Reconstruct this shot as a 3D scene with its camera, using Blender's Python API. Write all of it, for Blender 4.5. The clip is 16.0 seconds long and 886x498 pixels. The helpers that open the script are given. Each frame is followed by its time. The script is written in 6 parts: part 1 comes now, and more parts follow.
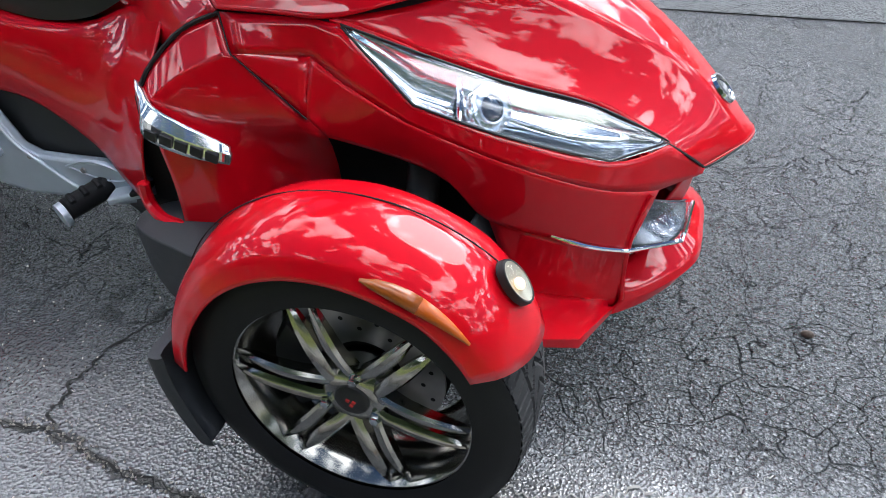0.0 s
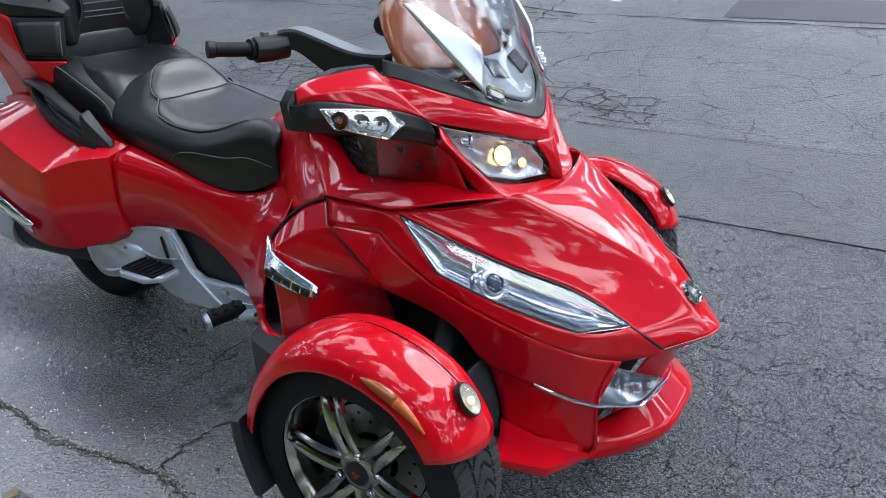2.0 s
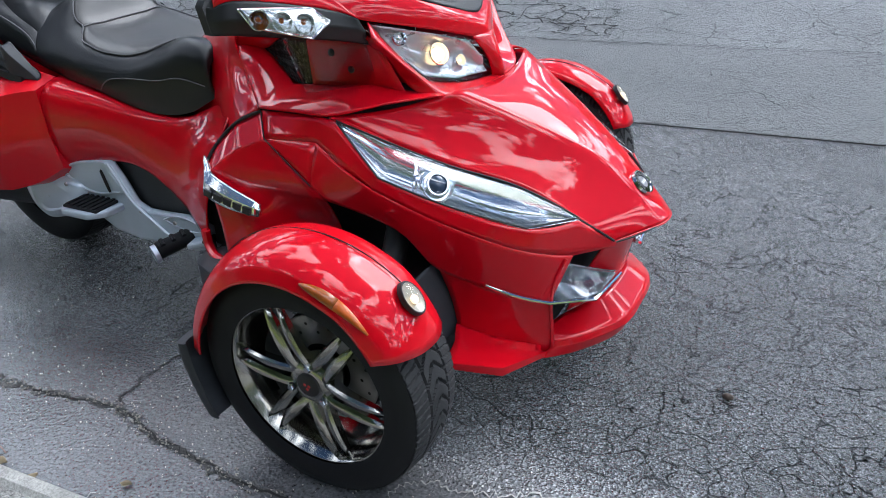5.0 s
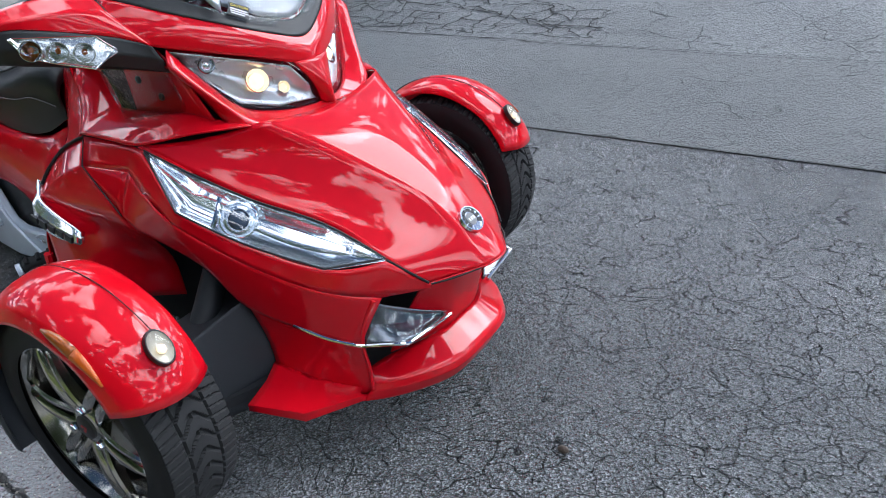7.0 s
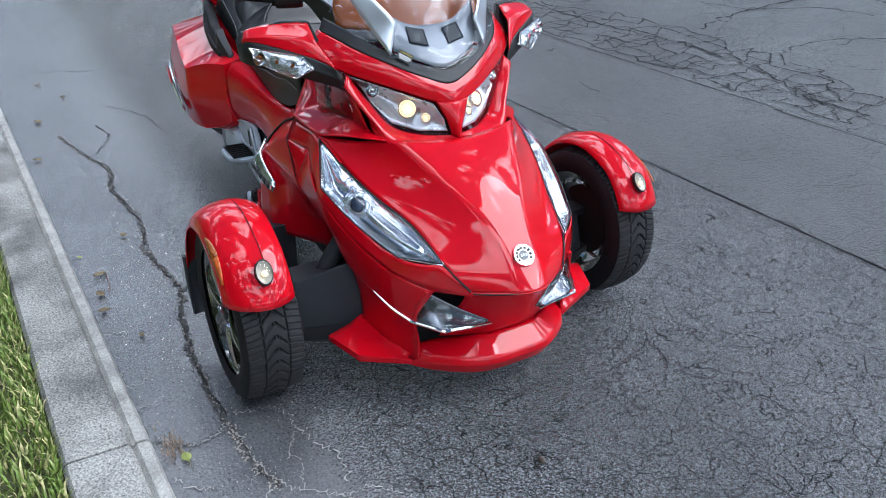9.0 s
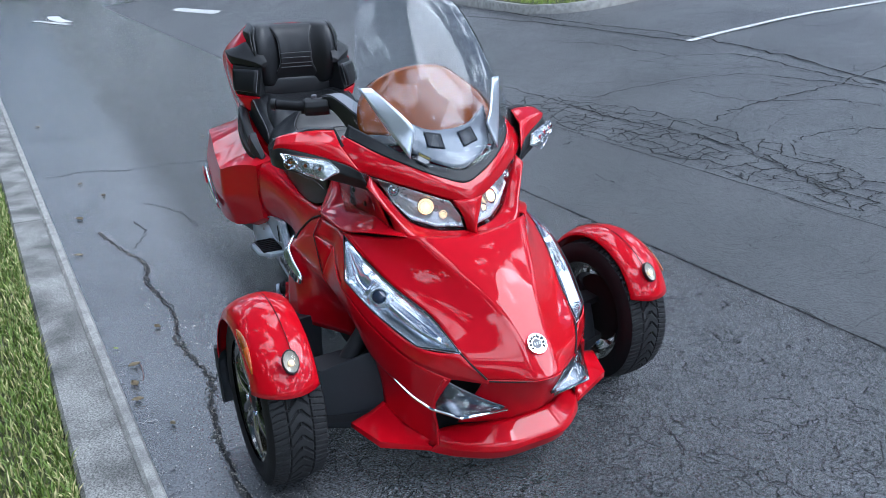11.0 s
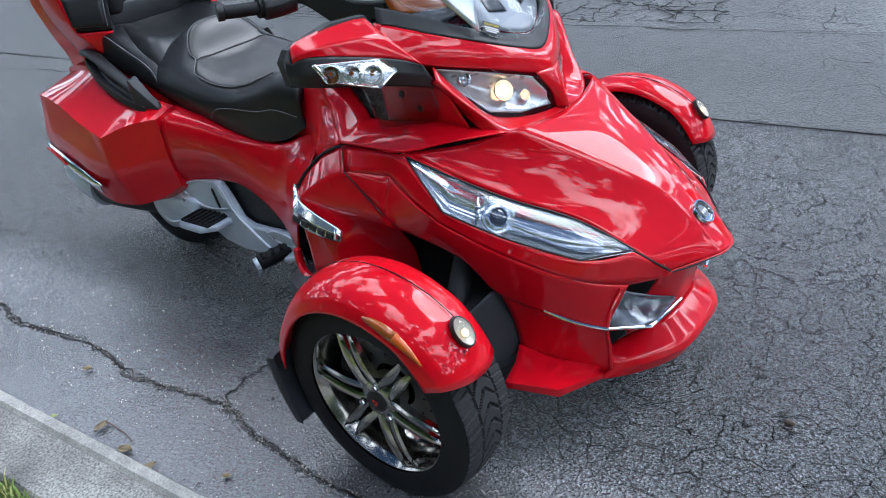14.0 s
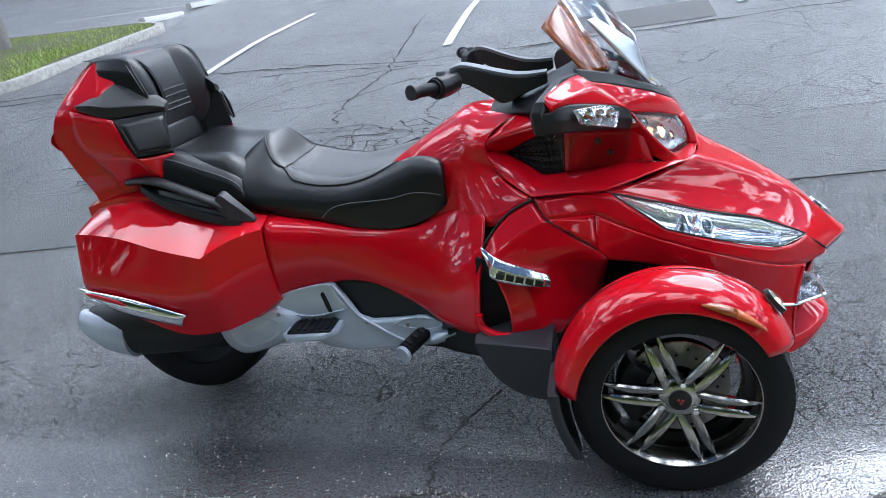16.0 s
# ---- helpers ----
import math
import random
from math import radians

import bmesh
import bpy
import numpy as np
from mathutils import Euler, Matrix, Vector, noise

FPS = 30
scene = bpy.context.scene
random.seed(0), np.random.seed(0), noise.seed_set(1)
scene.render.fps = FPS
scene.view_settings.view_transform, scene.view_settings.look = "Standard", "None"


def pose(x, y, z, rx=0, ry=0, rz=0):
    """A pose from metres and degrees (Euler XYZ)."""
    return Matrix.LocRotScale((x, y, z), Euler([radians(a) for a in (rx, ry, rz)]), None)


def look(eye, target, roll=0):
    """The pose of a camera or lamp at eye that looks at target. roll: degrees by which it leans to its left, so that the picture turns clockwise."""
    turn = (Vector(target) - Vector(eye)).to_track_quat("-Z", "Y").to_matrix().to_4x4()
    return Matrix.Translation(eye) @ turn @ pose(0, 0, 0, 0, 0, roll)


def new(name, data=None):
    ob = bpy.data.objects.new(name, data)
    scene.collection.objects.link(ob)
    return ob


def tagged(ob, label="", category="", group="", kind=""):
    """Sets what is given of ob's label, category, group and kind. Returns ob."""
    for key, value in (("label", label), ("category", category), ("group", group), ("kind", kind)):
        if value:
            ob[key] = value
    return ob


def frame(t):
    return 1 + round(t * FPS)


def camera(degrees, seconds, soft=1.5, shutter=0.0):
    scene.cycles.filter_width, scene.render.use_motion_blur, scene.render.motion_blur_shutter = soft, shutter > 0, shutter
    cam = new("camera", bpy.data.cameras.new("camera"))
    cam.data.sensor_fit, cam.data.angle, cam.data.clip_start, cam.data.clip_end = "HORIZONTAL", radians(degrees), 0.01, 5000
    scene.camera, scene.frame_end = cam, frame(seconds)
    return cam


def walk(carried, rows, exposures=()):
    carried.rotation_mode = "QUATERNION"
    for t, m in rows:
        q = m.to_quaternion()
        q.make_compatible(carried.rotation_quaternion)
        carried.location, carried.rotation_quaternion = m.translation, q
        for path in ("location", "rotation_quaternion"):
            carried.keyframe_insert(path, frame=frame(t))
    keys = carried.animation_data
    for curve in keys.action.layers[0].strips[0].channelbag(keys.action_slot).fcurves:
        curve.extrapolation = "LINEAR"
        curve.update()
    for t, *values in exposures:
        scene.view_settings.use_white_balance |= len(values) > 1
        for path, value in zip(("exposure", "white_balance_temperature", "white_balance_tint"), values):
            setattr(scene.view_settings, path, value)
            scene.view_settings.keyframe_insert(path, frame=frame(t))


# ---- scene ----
cam = camera(60.4, 16.0, soft=0.55)
PATH = [
    (0, (0.397, -1.414, 1.143), (-0.124, 0.095, -0.061), -2.9),
    (0.5, (0.448, -1.558, 1.145), (-0.128, -0.019, 0.005), -2.3),
    (1, (0.578, -1.659, 1.196), (-0.102, -0.084, 0.167), -1.3),
    (1.5, (0.805, -1.664, 1.249), (-0.014, -0.083, 0.339), -1.1),
    (2, (0.838, -1.707, 1.334), (-0.132, -0.146, 0.543), -1.3),
    (2.5, (0.807, -1.746, 1.379), (-0.311, -0.233, 0.698), -2.1),
    (3, (0.805, -1.75, 1.397), (-0.379, -0.263, 0.773), -2.9),
    (3.5, (0.818, -1.734, 1.368), (-0.343, -0.244, 0.71), -3.5),
    (4, (0.847, -1.705, 1.31), (-0.225, -0.197, 0.55), -3.8),
    (4.5, (0.867, -1.684, 1.253), (-0.11, -0.165, 0.394), -4.1),
    (5, (0.902, -1.66, 1.234), (0.003, -0.137, 0.301), -4.7),
    (5.2, (0.932, -1.646, 1.223), (0.059, -0.119, 0.272), -5.1),
    (7.3, (1.377, -1.187, 1.259), (0.293, 0.198, 0.306), -5.1),
    (7.5, (1.432, -1.129, 1.272), (0.296, 0.204, 0.307), -4.7),
    (8, (1.653, -1.012, 1.295), (0.308, 0.122, 0.344), -2.3),
    (8.5, (1.824, -1.049, 1.353), (0.374, -0.077, 0.378), 0.1),
    (9, (1.973, -1.129, 1.481), (0.44, -0.233, 0.56), 0.8),
    (9.5, (2.044, -1.15, 1.548), (0.415, -0.274, 0.787), 0.3),
    (9.7, (2.097, -1.148, 1.547), (0.436, -0.287, 0.838), -0.6),
    (12, (2.003, -1.196, 1.534), (0.396, -0.267, 0.788), -0.1),
    (12.5, (1.845, -1.222, 1.483), (0.29, -0.235, 0.703), -1.1),
    (13, (1.592, -1.288, 1.463), (0.104, -0.232, 0.644), -3.1),
    (13.5, (1.338, -1.488, 1.404), (0.009, -0.315, 0.478), -6.8),
    (14, (1.061, -1.616, 1.395), (-0.095, -0.3, 0.431), -9.4),
    (14.5, (0.737, -1.817, 1.383), (-0.251, -0.313, 0.509), -10.0),
    (15, (0.469, -2.038, 1.356), (-0.286, -0.406, 0.479), -9.4),
    (15.5, (0.115, -2.189, 1.358), (-0.549, -0.481, 0.556), -9.9),
    (16, (-0.088, -2.407, 1.365), (-0.566, -0.591, 0.677), -9.9),
]
walk(cam, [(t, look(eye, target, roll)) for t, eye, target, roll in PATH], [(0.0, 0.77, 5850, 9), (1.5, 0.59, 5750, 9), (2.2, 0.32, 5600, 9), (3.2, -0.01, 5300, 9), (4.1, 0.29, 5250, 9), (5.0, 0.59, 5650, 9), (9.0, 0.33, 5500, 9), (12.5, 0.15, 5100, 9), (13.6, 0.31, 5300, 9), (14.5, 0.61, 5550, 9), (15.4, 0.80, 5550, 9), (16.0, 0.65, 5500, 9)])

# ---- light ----
world = bpy.data.worlds.new("sky")
scene.world = world
world.use_nodes = True
wn, wl = world.node_tree.nodes, world.node_tree.links
wn.clear()
w_out = wn.new("ShaderNodeOutputWorld")
w_bg = wn.new("ShaderNodeBackground")
w_sky = wn.new("ShaderNodeTexSky")
w_sky.sky_type = "NISHITA"
w_sky.sun_disc = False
w_sky.dust_density, w_sky.ozone_density = 0.2, 2.5
w_sky.sun_elevation = radians(40)
w_sky.sun_rotation = radians(20)
SUN_AT = Vector((4.5, 8.0, 11.0)).normalized()


def w_math(op, a, b=0.0):
    n = wn.new("ShaderNodeMath")
    n.operation = op
    for k, v in enumerate((a, b)):
        if isinstance(v, (int, float)):
            n.inputs[k].default_value = v
        else:
            wl.new(v, n.inputs[k])
    return n.outputs[0]


def w_range(value, lo, hi, to_lo=0.0, to_hi=1.0):
    n = wn.new("ShaderNodeMapRange")
    n.interpolation_type = "SMOOTHSTEP"
    for k, v in zip(("From Min", "From Max", "To Min", "To Max"), (lo, hi, to_lo, to_hi)):
        n.inputs[k].default_value = v
    wl.new(value, n.inputs["Value"])
    return n.outputs["Result"]


# broken cumulus on a level cloud deck, brightest round the veiled sun
w_co = wn.new("ShaderNodeTexCoord")
w_xyz = wn.new("ShaderNodeSeparateXYZ")
wl.new(w_co.outputs["Generated"], w_xyz.inputs["Vector"])
w_up = w_math("MAXIMUM", w_math("ADD", w_xyz.outputs["Z"], 0.16), 0.05)
w_deck = wn.new("ShaderNodeCombineXYZ")
wl.new(w_math("DIVIDE", w_xyz.outputs["X"], w_up), w_deck.inputs["X"])
wl.new(w_math("DIVIDE", w_xyz.outputs["Y"], w_up), w_deck.inputs["Y"])


def w_noise(scale, detail, rough, warp):
    n = wn.new("ShaderNodeTexNoise")
    for k, v in zip(("Scale", "Detail", "Roughness", "Distortion"), (scale, detail, rough, warp)):
        n.inputs[k].default_value = v
    wl.new(w_deck.outputs["Vector"], n.inputs["Vector"])
    return n.outputs["Fac"]


w_body = w_noise(2.3, 9.0, 0.60, 0.25)
w_cover = w_range(w_body, 0.515, 0.565)
w_shade = w_range(w_noise(4.5, 6.0, 0.6, 0.1), 0.34, 0.66, 0.35, 1.0)
w_dot = wn.new("ShaderNodeVectorMath")
w_dot.operation = "DOT_PRODUCT"
w_dot.inputs[1].default_value = SUN_AT
wl.new(w_co.outputs["Generated"], w_dot.inputs[0])
w_glow = w_range(w_dot.outputs["Value"], 0.45, 1.0, 1.0, 2.0)
w_light = w_math("MULTIPLY", w_math("MULTIPLY", w_shade, w_glow), 50.0)
w_tone = wn.new("ShaderNodeVectorMath")
w_tone.operation = "SCALE"
w_tone.inputs[0].default_value = (1.0, 0.985, 0.965)
wl.new(w_light, w_tone.inputs["Scale"])
w_mix = wn.new("ShaderNodeMix")
w_mix.data_type = "RGBA"
wl.new(w_cover, w_mix.inputs["Factor"])
w_blue = wn.new("ShaderNodeVectorMath")
w_blue.operation = "SCALE"
w_blue.inputs["Scale"].default_value = 0.75
wl.new(w_sky.outputs["Color"], w_blue.inputs[0])
wl.new(w_blue.outputs["Vector"], w_mix.inputs["A"])
wl.new(w_tone.outputs["Vector"], w_mix.inputs["B"])
wl.new(w_mix.outputs["Result"], w_bg.inputs["Color"])
w_bg.inputs["Strength"].default_value = 0.08
wl.new(w_bg.outputs["Background"], w_out.inputs["Surface"])

sun = new("sun", bpy.data.lights.new("sun", "SUN"))
sun.data.energy, sun.data.angle, sun.data.color = 1.9, radians(34), (1.0, 0.95, 0.88)
sun.matrix_world = look(SUN_AT * 14, (0, 0, 0))


# ---- materials ----
def mat(name, color, rough=0.5, metal=0.0, coat=0.0, vary=0.12, scale=12.0, bump=0.0, bscale=200.0, rvary=0.1, spec=0.5, coat_rough=0.03, fine=0.0, crisp=0.0):
    """A painted, moulded or cast surface with two scales of variation."""
    m = bpy.data.materials.new(name)
    m.use_nodes = True
    n, l = m.node_tree.nodes, m.node_tree.links
    b = n["Principled BSDF"]
    co = n.new("ShaderNodeTexCoord")
    t1 = n.new("ShaderNodeTexNoise")
    t1.inputs["Scale"].default_value, t1.inputs["Detail"].default_value = scale, 6
    l.new(co.outputs["Object"], t1.inputs["Vector"])
    mix = n.new("ShaderNodeMix")
    mix.data_type = "RGBA"
    mix.inputs["A"].default_value = (*[c * (1 - vary) for c in color], 1)
    mix.inputs["B"].default_value = (*[min(1, c * (1 + vary)) for c in color], 1)
    if crisp:
        cr = n.new("ShaderNodeMapRange")
        cr.inputs["From Min"].default_value, cr.inputs["From Max"].default_value = 0.5 - crisp, 0.5 + crisp
        l.new(t1.outputs["Fac"], cr.inputs["Value"])
        l.new(cr.outputs["Result"], mix.inputs["Factor"])
    else:
        l.new(t1.outputs["Fac"], mix.inputs["Factor"])
    tone = mix.outputs["Result"]
    if fine:
        t3 = n.new("ShaderNodeTexNoise")
        t3.inputs["Scale"].default_value, t3.inputs["Detail"].default_value, t3.inputs["Roughness"].default_value = bscale, 5, 0.7
        l.new(co.outputs["Object"], t3.inputs["Vector"])
        r3 = n.new("ShaderNodeMapRange")
        r3.inputs["From Min"].default_value, r3.inputs["From Max"].default_value = 0.32, 0.68
        r3.inputs["To Min"].default_value, r3.inputs["To Max"].default_value = 1 - fine, 1 + fine
        l.new(t3.outputs["Fac"], r3.inputs["Value"])
        ov = n.new("ShaderNodeMix")
        ov.data_type, ov.blend_type = "RGBA", "MULTIPLY"
        ov.inputs["Factor"].default_value = 1.0
        l.new(tone, ov.inputs["A"])
        l.new(r3.outputs["Result"], ov.inputs["B"])
        tone = ov.outputs["Result"]
    l.new(tone, b.inputs["Base Color"])
    mr = n.new("ShaderNodeMapRange")
    mr.inputs["To Min"].default_value = max(0.0, rough - rvary * rough)
    mr.inputs["To Max"].default_value = min(1.0, rough + rvary * rough)
    l.new(t1.outputs["Fac"], mr.inputs["Value"])
    l.new(mr.outputs["Result"], b.inputs["Roughness"])
    b.inputs["Metallic"].default_value = metal
    b.inputs["Specular IOR Level"].default_value = spec
    if coat:
        b.inputs["Coat Weight"].default_value = coat
        b.inputs["Coat Roughness"].default_value = coat_rough
    if bump:
        t2 = n.new("ShaderNodeTexNoise")
        t2.inputs["Scale"].default_value, t2.inputs["Detail"].default_value = bscale, 3
        l.new(co.outputs["Object"], t2.inputs["Vector"])
        bu = n.new("ShaderNodeBump")
        bu.inputs["Strength"].default_value = bump
        bu.inputs["Distance"].default_value = 0.002
        l.new(t2.outputs["Fac"], bu.inputs["Height"])
        l.new(bu.outputs["Normal"], b.inputs["Normal"])
    return m


def glass(name, color=(1, 1, 1), rough=0.0, ior=1.45, thin=0.85):
    """Clear or tinted sheet: mostly see-through, with a mirror gloss by Fresnel."""
    m = bpy.data.materials.new(name)
    m.use_nodes = True
    n, l = m.node_tree.nodes, m.node_tree.links
    n.remove(n["Principled BSDF"])
    tr = n.new("ShaderNodeBsdfTransparent")
    tr.inputs["Color"].default_value = (*[c * thin for c in color], 1)
    gl = n.new("ShaderNodeBsdfGlossy")
    gl.inputs["Roughness"].default_value = rough
    lw = n.new("ShaderNodeLayerWeight")
    lw.inputs["Blend"].default_value = 0.5
    pw = n.new("ShaderNodeMath")
    pw.operation = "POWER"
    pw.inputs[1].default_value = 4.0
    fr = n.new("ShaderNodeMapRange")
    fr.inputs["To Min"].default_value, fr.inputs["To Max"].default_value = ((ior - 1) / (ior + 1)) ** 2, 0.7
    l.new(lw.outputs["Facing"], pw.inputs[0])
    l.new(pw.outputs["Value"], fr.inputs["Value"])
    mx = n.new("ShaderNodeMixShader")
    l.new(fr.outputs["Result"], mx.inputs["Fac"])
    l.new(tr.outputs["BSDF"], mx.inputs[1])
    l.new(gl.outputs["BSDF"], mx.inputs[2])
    l.new(mx.outputs["Shader"], n["Material Output"].inputs["Surface"])
    return m


def blade_mat(name, green, straw, share):
    """Leaf blades, each of its own tone between green and straw."""
    m = bpy.data.materials.new(name)
    m.use_nodes = True
    n, l = m.node_tree.nodes, m.node_tree.links
    g = n.new("ShaderNodeNewGeometry")
    r = n.new("ShaderNodeValToRGB")
    e = r.color_ramp.elements
    e[0].position, e[0].color = 0.0, (*[c * 0.6 for c in green], 1)
    e[1].position, e[1].color = 1.0, (*straw, 1)
    k = e.new(1 - share)
    k.color = (*green, 1)
    l.new(g.outputs["Random Per Island"], r.inputs["Fac"])
    l.new(r.outputs["Color"], n["Principled BSDF"].inputs["Base Color"])
    n["Principled BSDF"].inputs["Roughness"].default_value = 0.5
    return m


def glow(name, color, strength):
    m = bpy.data.materials.new(name)
    m.use_nodes = True
    b = m.node_tree.nodes["Principled BSDF"]
    b.inputs["Base Color"].default_value = (*color, 1)
    b.inputs["Emission Color"].default_value = (*color, 1)
    b.inputs["Emission Strength"].default_value = strength
    return m


RED = mat("red_paint", (0.56, 0.0003, 0.008), 0.40, 0.0, 0.85, 0.03, 40.0, spec=0.05, coat_rough=0.004)
SIGBOWL = mat("signal_bowl_silver", (0.60, 0.62, 0.61), 0.22, 0.80, 0, 0.1, 120)
FOGBOWL = mat("fog_bowl_silver", (0.20, 0.21, 0.23), 0.22, 0.8, 0, 0.1, 60)
LAMPBOWL = mat("lamp_bowl", (0.86, 0.90, 0.94), 0.09, 0.85, 0, 0.05, 30)
BLACK = mat("black_plastic", (0.010, 0.0105, 0.012), 0.48, 0, 0, 0.2, 30, 0.25, 900)
# near-black for seams, holes and gap fillers, standing in for their shade
DARK = mat("seam_and_shade_black", (0.004, 0.004, 0.005), 0.75, 0, 0, 0.2, 30)
GREYP = mat("grey_plastic", (0.16, 0.165, 0.175), 0.42, 0, 0, 0.12, 30, 0.2, 900)
LEATHER = mat("black_leather", (0.009, 0.0095, 0.011), 0.34, 0, 0, 0.25, 18, 0.35, 420, spec=0.45)
LEATHERG = mat("grey_leather", (0.050, 0.048, 0.046), 0.30, 0, 0, 0.35, 9, 0.35, 420)
STITCH = mat("grey_thread", (0.11, 0.11, 0.115), 0.8)
RUBBER = mat("tyre_rubber", (0.009, 0.0095, 0.011), 0.6, 0, 0, 0.3, 25, 0.2, 500, spec=0.25)
CHROME = mat("chrome", (0.80, 0.81, 0.83), 0.06, 1.0, 0, 0.05, 20)
BCHROME = mat("black_chrome", (0.40, 0.39, 0.36), 0.16, 1.0, 0, 0.2, 25)
STEEL = mat("brake_steel", (0.35, 0.34, 0.33), 0.35, 1.0, 0, 0.25, 30)
SILVER = mat("silver_paint", (0.50, 0.56, 0.64), 0.36, 0.25, 0.3, 0.07, 25)
IRON = mat("dark_cast_iron", (0.016, 0.017, 0.020), 0.6, 0.2, 0, 0.3, 25)
CLEAR = glass("clear_lens", (0.98, 0.99, 1.0), 0.0, 1.45, 0.98)
SCREEN = glass("clear_acrylic", (0.97, 0.985, 1.0), 0.0, 1.34, 0.97)
# blue tint and satin finish stand in for sky mirrored in the chrome
STRIP = mat("sky_tinted_chrome", (0.80, 0.85, 0.92), 0.30, 0.85, 0, 0.05, 20)
COVERCLOTH = mat("dark_slate_cloth", (0.018, 0.021, 0.026), 0.7, 0, 0, 0.3, 20, 0.3, 300)
UPPERBOWL = mat("upper_lamp_bowl", (0.82, 0.84, 0.86), 0.28, 0.55, 0, 0.05, 30)
RISERGREY = mat("riser_grey", (0.20, 0.21, 0.23), 0.42, 0.3, 0, 0.1, 30)
CHARCOAL = mat("charcoal_plastic", (0.024, 0.027, 0.032), 0.5, 0, 0, 0.2, 30, 0.25, 700)
SMOKE = glass("smoked_acrylic", (0.56, 0.58, 0.62), 0.02, 1.36, 0.95)
# red tint stands in for paint mirrored and seen through the clear sheet
REDTINT = glass("red_tinted_sheet", (0.88, 0.72, 0.73), 0.02, 1.5, 0.95)
AMBER = mat("amber_plastic", (0.46, 0.085, 0.002), 0.35, 0, 0.15, 0.06, 90)
REDLENS = mat("red_lens", (0.35, 0.004, 0.006), 0.1, 0, 1.0, 0.1, 60)
PLATE = mat("pale_grey_plastic", (0.27, 0.28, 0.30), 0.35, 0.2, 0, 0.08, 30)
BADGE = mat("polished_badge", (0.86, 0.87, 0.88), 0.10, 0.92, 0, 0.05, 40)
LENSDARK = mat("dark_projector_glass", (0.03, 0.045, 0.075), 0.06, 0, 1.0, 0.2, 60)
MARKBOWL = mat("marker_lamp_bowl", (0.42, 0.39, 0.31), 0.35, 0.3, 0, 0.1, 60)
SMOKE = mat("dark_amber_lens", (0.27, 0.065, 0.006), 0.25, 0, 0.3, 0.1, 70)
TREAD = mat("scuffed_tread_rubber", (0.026, 0.0265, 0.028), 0.72, 0, 0, 0.3, 25, 0.2, 500, spec=0.3)
BULB = glow("warm_bulb", (1.0, 0.72, 0.36), 1.5)
BULBDIM = glow("pale_bulb", (1.0, 0.72, 0.40), 0.9)
WHITEP = mat("white_print", (0.75, 0.75, 0.75), 0.5)
YELLOWP = mat("yellow_print", (0.75, 0.6, 0.06), 0.5)
REDP = mat("red_print", (0.5, 0.02, 0.02), 0.4)
MESH = mat("black_mesh", (0.012, 0.012, 0.013), 0.5)


# ---- mesh helpers ----
def curve(pts, k=6, breaks=()):
    """Smooth line or sheet through control points, with sharp turns at the breaks."""
    p = np.array(pts, float)
    n = len(p)
    cut = [0, *sorted(b for b in breaks if 0 < b < n - 1), n - 1]
    out = []
    for a, b in zip(cut, cut[1:]):
        q = p[a:b + 1]
        if len(q) == 2:
            m = np.array([q[1] - q[0]] * 2)
        else:
            m = np.empty_like(q)
            m[1:-1] = (q[2:] - q[:-2]) / 2
            m[0] = 1.5 * (q[1] - q[0]) - 0.5 * m[1]
            m[-1] = 1.5 * (q[-1] - q[-2]) - 0.5 * m[-2]
        for i in range(len(q) - 1):
            for j in range(k):
                t = j / k
                h = (2 * t**3 - 3 * t**2 + 1, t**3 - 2 * t**2 + t, -2 * t**3 + 3 * t**2, t**3 - t**2)
                out.append(h[0] * q[i] + h[1] * m[i] + h[2] * q[i + 1] + h[3] * m[i + 1])
    out.append(p[-1])
    return np.array(out)


def sheet(grid, ku=6, kv=6, bu=(), bv=()):
    """A fine grid over a coarse cage of rows of points."""
    g = curve(grid, ku, bu)
    return np.swapaxes(curve(np.swapaxes(g, 0, 1), kv, bv), 0, 1)


def side_of(g, sg):
    """(x, half-width, z) to the place on one side: sg -1 the kerb side, 1 the lane side."""
    g = np.array(g, float).copy()
    g[..., 1] *= sg
    return g


def whole(grid):
    """Half rows from the middle outwards, doubled over the middle plane."""
    g = np.array(grid, float)
    m = g[:, :0:-1].copy()
    m[..., 1] *= -1
    return np.concatenate([m, g], axis=1)


def grid_mesh(g, close_u=False, close_v=False, cap=False):
    g = np.array(g)
    nu, nv = g.shape[:2]
    f = []
    for i in range(nu if close_u else nu - 1):
        for j in range(nv if close_v else nv - 1):
            a, b = (i + 1) % nu, (j + 1) % nv
            f.append((i * nv + j, a * nv + j, a * nv + b, i * nv + b))
    if cap:
        f.append(tuple(range(nv))[::-1])
        f.append(tuple((nu - 1) * nv + j for j in range(nv)))
    me = bpy.data.meshes.new("form")
    me.from_pydata([tuple(v) for v in g.reshape(-1, 3)], [], f)
    return me


def finish(me, smooth=True, angle=40):
    bm = bmesh.new()
    bm.from_mesh(me)
    bmesh.ops.remove_doubles(bm, verts=bm.verts, dist=1e-5)
    bmesh.ops.recalc_face_normals(bm, faces=bm.faces)
    if smooth:
        for f in bm.faces:
            f.smooth = True
        for e in bm.edges:
            if len(e.link_faces) == 2 and e.calc_face_angle(0) > radians(angle):
                e.smooth = False
    bm.to_mesh(me)
    bm.free()
    return me


